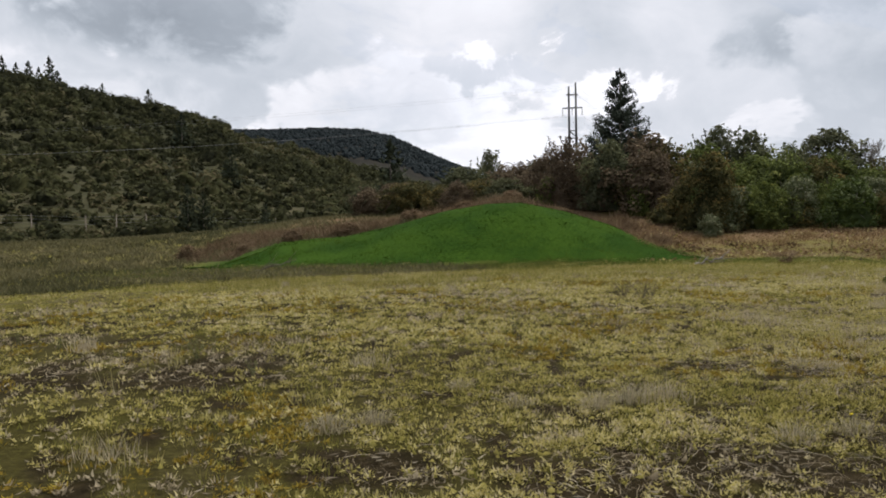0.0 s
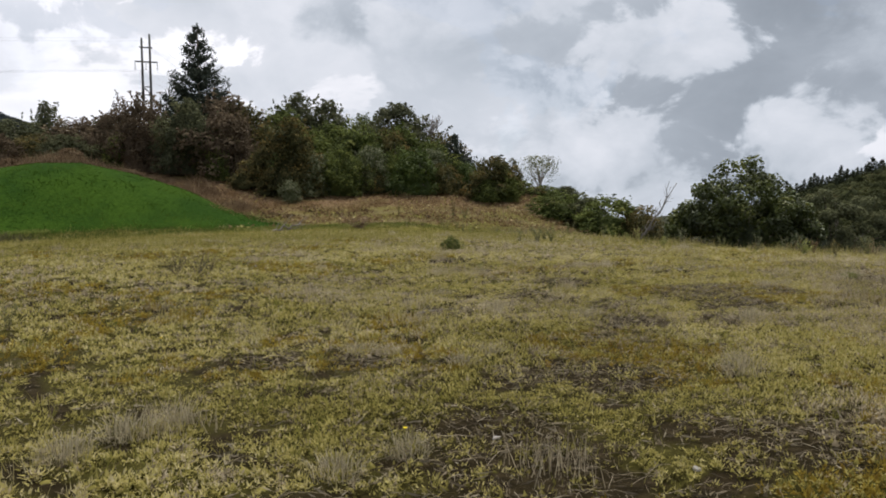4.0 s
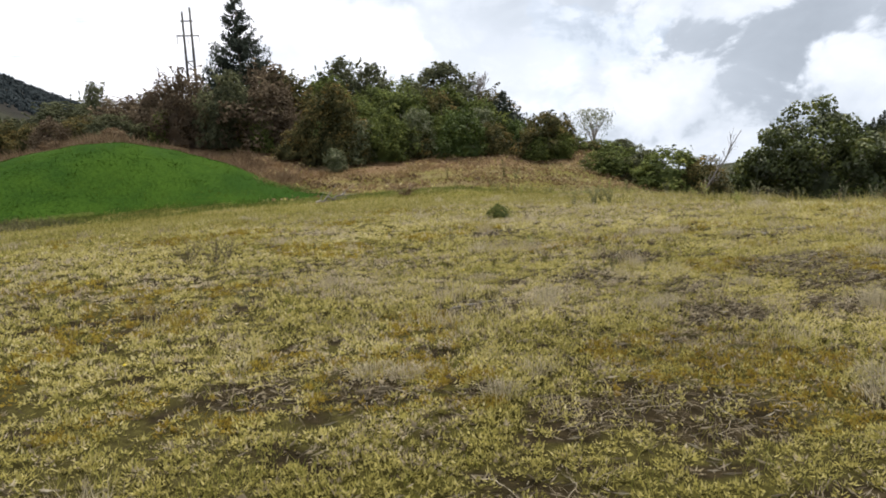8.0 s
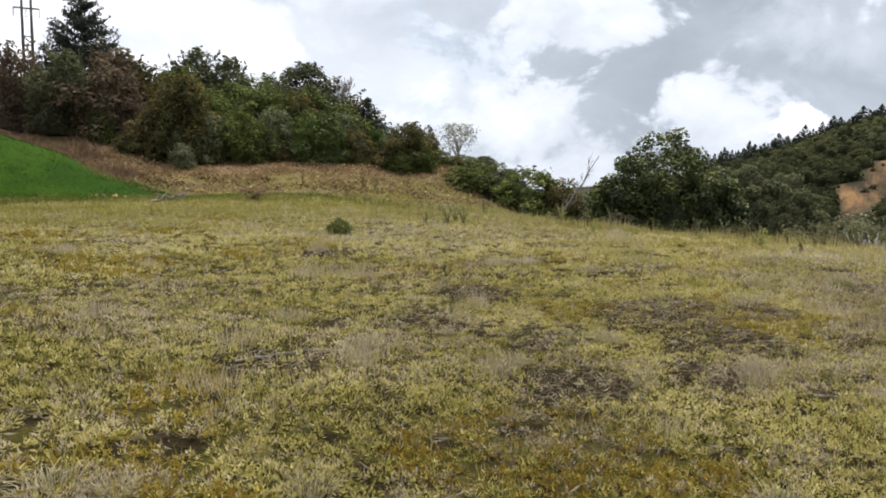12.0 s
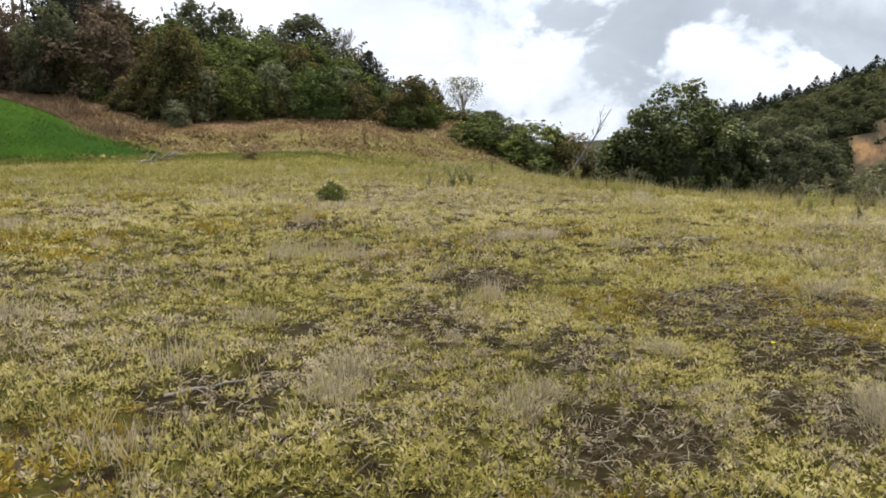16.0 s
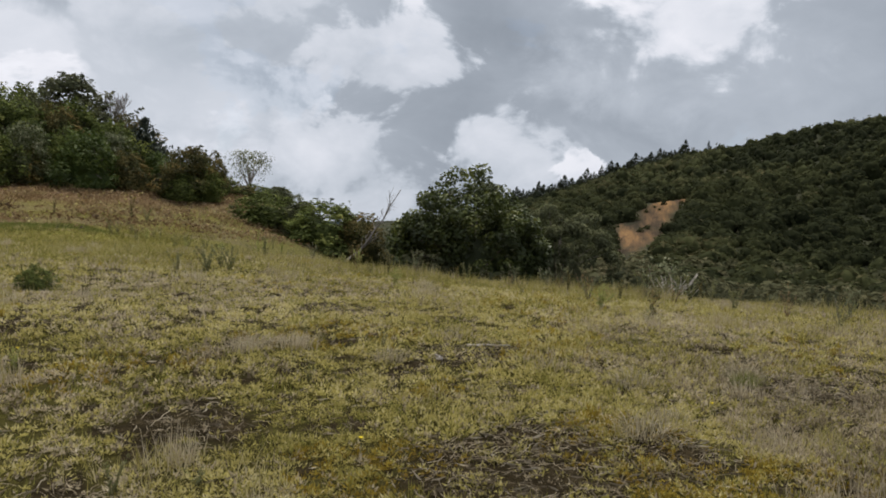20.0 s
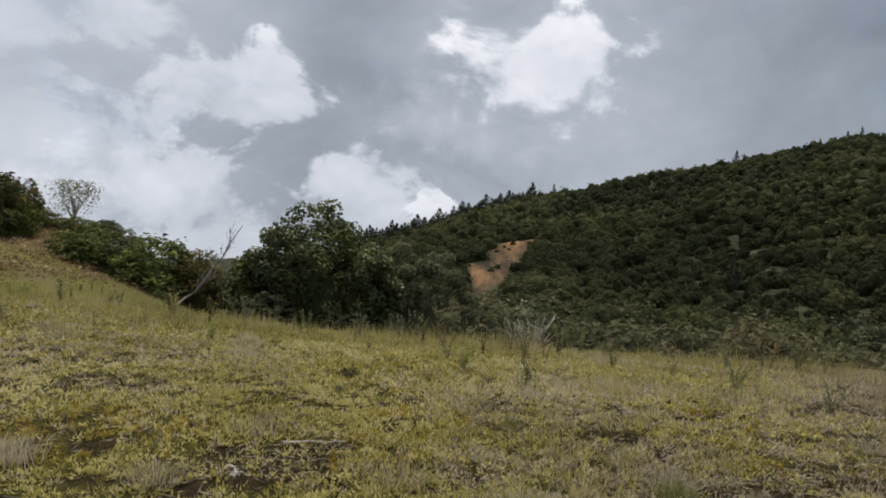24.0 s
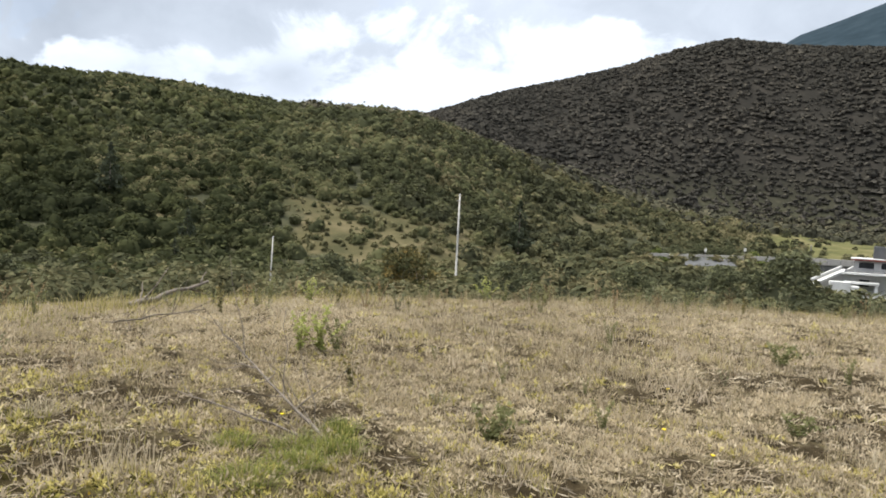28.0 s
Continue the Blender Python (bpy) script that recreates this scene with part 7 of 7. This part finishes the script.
def tussock_pattern(seed, mat, count=330):
    """A tussock of dry blades one metre across and one tall, fanning out from its foot."""
    rng = np.random.default_rng(seed)
    a, out = rng.uniform(0, 2 * math.pi, count), np.sqrt(rng.random(count))
    foot = np.stack([np.cos(a) * out * 0.30, np.sin(a) * out * 0.30, np.full(count, -0.04)], 1)
    away = a + rng.normal(scale=0.7, size=count)
    tall = rng.uniform(0.35, 1.0, count) * (1 - 0.35 * out)
    lean = rng.uniform(0.0, 0.40, count) * (0.25 + out)
    knee = foot + np.stack([np.cos(away) * lean * 0.3, np.sin(away) * lean * 0.3, tall * 0.62], 1)
    tip = foot + np.stack([np.cos(away) * lean, np.sin(away) * lean, tall], 1)
    side = np.stack([-np.sin(away), np.cos(away), 0 * away], 1) * rng.uniform(0.0025, 0.006, count)[:, None]
    verts = np.stack([foot - side, foot + side, knee + side * 0.8, knee - side * 0.8, tip], 1).reshape(-1, 3)
    five = np.array([(0, 1, 2), (0, 2, 3), (3, 2, 4)])
    faces = (five[None] + (np.arange(count) * 5)[:, None, None]).reshape(-1, 3)
    return mesh_from("blades", verts, faces, MAT[mat], np.repeat(np.clip(rng.normal(0.55, 0.25, count), 0, 1), 5))


TUSSOCKS = {"pale": ([tussock_pattern(420 + k, "tussock", 250) for k in range(4)], "pale grey-straw grass tussock on the pasture"),
            "green": ([tussock_pattern(430 + k, "fresh_blade", 420) for k in range(2)], "fresh yellow-green grass tussock on the pasture")}
TUSSOCK_SPOTS = [(2.16, 4.26, 0.36, 0.22), (2.55, 4.30, 0.32, 0.22), (1.74, 5.39, 0.3, 0.18), (1.47, 5.30, 0.42, 0.24), (1.15, 5.05, 0.36, 0.24), (5.32, 4.46, 0.46, 0.27), (5.6, 4.7, 0.34, 0.22),
                 (3.45, 6.57, 0.42, 0.15), (3.62, 6.42, 0.34, 0.14), (3.84, 5.69, 0.34, 0.20), (4.23, 5.91, 0.3, 0.17), (5.66, 7.68, 0.40, 0.26), (5.45, 7.48, 0.34, 0.24), (5.78, 8.95, 0.4, 0.2), (7.22, 5.72, 0.36, 0.30), (7.4, 5.85, 0.3, 0.26)]
TUSSOCK_SPOTS += [(9.38, 7.06, 0.46, 0.20), (9.72, 7.02, 0.38, 0.18), (9.65, 10.2, 0.5, 0.20), (9.35, 10.35, 0.4, 0.18), (6.01, 6.79, 0.34, 0.20), (6.25, 6.9, 0.3, 0.18), (10.45, 7.55, 0.46, 0.22),
                  (7.34, 6.97, 0.28, 0.16), (9.82, 9.28, 0.42, 0.20), (11.29, 7.04, 0.46, 0.25), (13.19, 5.97, 0.4, 0.18), (-0.7, 4.76, 0.4, 0.22), (-0.4, 4.9, 0.3, 0.2), (0.61, 5.21, 0.3, 0.18), (0.25, 5.81, 0.3, 0.18)]
for count, (x, y, wide, tall) in enumerate(TUSSOCK_SPOTS + [(11.07, 6.96, 0.3, 0.2), (11.48, 5.28, 0.42, 0.14), (11.77, 4.68, 0.4, 0.16), (11.6, 5.0, 0.36, 0.12), (11.85, 4.9, 0.4, 0.16), (12.1, 5.15, 0.3, 0.14), (12.05, 4.55, 0.3, 0.2)]):
    shapes, label = TUSSOCKS["pale" if count < len(TUSSOCK_SPOTS) else "green"]
    clump = tagged(new("grass_tussock", shapes[count % len(shapes)]), label, "grass tussock", "tussocks on the pasture")
    clump.matrix_world = pose(x, y, float(height(x, y)), 0, 0, 71 * count) @ Matrix.Diagonal((wide * 1.1, wide * 1.1, tall * 0.72, 1))

# the thorny grey bush at the rim
stand(bush("grey_rim_bush", 31, 2.4, up_to(29.5, 14.6, 0.25), "grey_leaf", "thin grey bush with bare twigs below the rim", leaves=900, leaf=0.12, clumps=24), 29.5, 14.6)
stand(bare_tree("rim_twigs", 32, up_to(29.2, 14.2, 0.35), 3.2, "bare grey twigs standing in the bush", depth=4, thick=0.04), 29.2, 14.2)


def wavy(rng, a, b, bend, steps=7):
    a, b = Vector(a), Vector(b)
    return [a.lerp(b, k / steps) + Vector(rng.normal(scale=bend, size=3)) * math.sin(math.pi * k / steps) for k in range(steps + 1)]


def fallen_branch(name, seed, a, b, thick, twigs, label, mat="pale_bark", reach=0.6):
    """A dead branch lying from one place to another, its twigs sticking up."""
    rng = np.random.default_rng(seed)
    base = Vector((a[0], a[1], float(height(a[0], a[1]))))
    end = Vector((b[0] - a[0], b[1] - a[1], float(height(b[0], b[1])) - base.z + b[2]))
    ob = empty(name, *base, label, "dead branch")
    line = wavy(rng, (0, 0, thick * 0.7), end, thick * (0.9 if twigs > 1 else 0.3))
    part("limb", rod_mesh("limb", [[(p, thick * (1 - 0.6 * k / 7)) for k, p in enumerate(line)]], MAT[mat], 7), ob)
    for _ in range(twigs):
        start = line[rng.integers(1, 7)]
        way = (end.normalized() + Vector(rng.normal(scale=0.55, size=3))).normalized()
        tip = start + way * rng.uniform(0.4, 1.0) * reach
        tip.z = max(tip.z, 0.02)
        part("twig", rod_mesh("twig", [[(p, thick * 0.4 * (1 - 0.7 * k / 4)) for k, p in enumerate(wavy(rng, start, tip, 0.02, 4))]], MAT[mat], 4), ob)


fallen_branch("fallen_log", 71, (19.6, 4.2), (20.9, 2.7, 0.35), 0.05, 7, "grey fallen log with forked stubs at the rim", "bark", reach=0.8)
fallen_branch("dead_bough", 78, (11.95, 4.72), (12.95, 5.25, 0.14), 0.008, 10, "thin dead bough with bare twigs lying in the grass", "bark", 0.5)
fallen_branch("dead_bough", 72, (11.90, 4.68), (13.35, 4.75, 0.34), 0.011, 14, "thin dead bough with bare twigs lying in the grass", "bark", 0.7)
fallen_branch("dry_twigs", 73, (17.3, 5.0), (15.9, 4.2, 0.25), 0.012, 12, "spray of reddish dry twigs near the rim", "bark", 0.8)
fallen_branch("pale_stick", 74, (10.80, 9.24), (10.96, 8.90, 0.03), 0.013, 0, "short pale weathered stick on bare earth")
fallen_branch("grey_stick", 75, (4.85, 8.0), (5.35, 7.9, 0.03), 0.011, 1, "grey weathered stick over a dark hollow", "twig_bark", reach=0.2)
fallen_branch("brush_pile", 76, (-6.7, 35.9), (-5.1, 36.0, 0.4), 0.05, 16, "heap of dark dead brush at the bank's foot", "bark", 0.9)
fallen_branch("stump_brush", 77, (12.2, 31.6), (13.4, 31.4, 0.35), 0.06, 10, "pale broken stump with dead brush", "twig_bark", 0.7)


def stone(name, seed, x, y, size, label):
    bm = bmesh.new()
    bmesh.ops.create_icosphere(bm, subdivisions=2, radius=1.0)
    rng = np.random.default_rng(seed)
    off = rng.uniform(0, 9, 3)
    for v in bm.verts:
        v.co *= 0.8 + 0.45 * noise.noise(v.co * 1.3 + Vector(off))
        v.co = Vector((v.co.x * size, v.co.y * size * 0.8, v.co.z * size * 0.45))
    me = bpy.data.meshes.new(name)
    bm.to_mesh(me)
    bm.free()
    me.materials.append(MAT["stone"])
    ob = tagged(new(name, me), label, "stone", "stones on the pasture")
    ob.matrix_world = pose(x, y, float(height(x, y)) + size * 0.12, 0, 0, seed * 50)


stone("pale_stone", 1, 10.12, 9.03, 0.05, "flat pale stone on bare earth")
stone("pale_stone", 2, 10.2, 9.14, 0.04, "small pale stone on bare earth")
stone("pale_stone", 3, 18.93, -2.45, 0.10, "white stone lying in the grass")
stone("pale_stone", 4, 3.08, 4.29, 0.03, "small pale stone on bare earth")
stone("pale_stone", 5, 3.57, 3.42, 0.035, "small pale stone on bare earth")

bloom = bmesh.new()
bmesh.ops.create_cone(bloom, cap_ends=True, segments=9, radius1=0.004, radius2=0.012, depth=0.008, matrix=Matrix.Translation((0, 0, 0.1)))
flower = empty("yellow_flower", 0, 0, 0, "small yellow flower on a thin stalk", "flower", "yellow flowers on the pasture")
part("stalk", rod_mesh("stalk", [[((0, 0, -0.01), 0.003), ((0, 0, 0.1), 0.002)]], MAT["leaf_stem"], 4), flower)
part("head", bloom, flower, mat=MAT["flower"])
spots = [(0.9, 7.6), (2.6, 4.4), (12.9, 6.4), (11.1, 2.9), (10.6, 3.1), (12.3, 4.8), (13.3, 0.6), (9.4, 10.4)]
while len(spots) < 30:
    x, y, r = field_points(rng, 1, 16, 3.2, 0.8)
    if len(x):
        spots.append((float(x[0]), float(y[0])))
stand(flower, *spots[0], 0, 1.0, 0.0)
for k, (x, y) in enumerate(spots[1:]):
    copy_thing(flower, pose(x, y, float(height(x, y)), 0, 0, 37 * k))
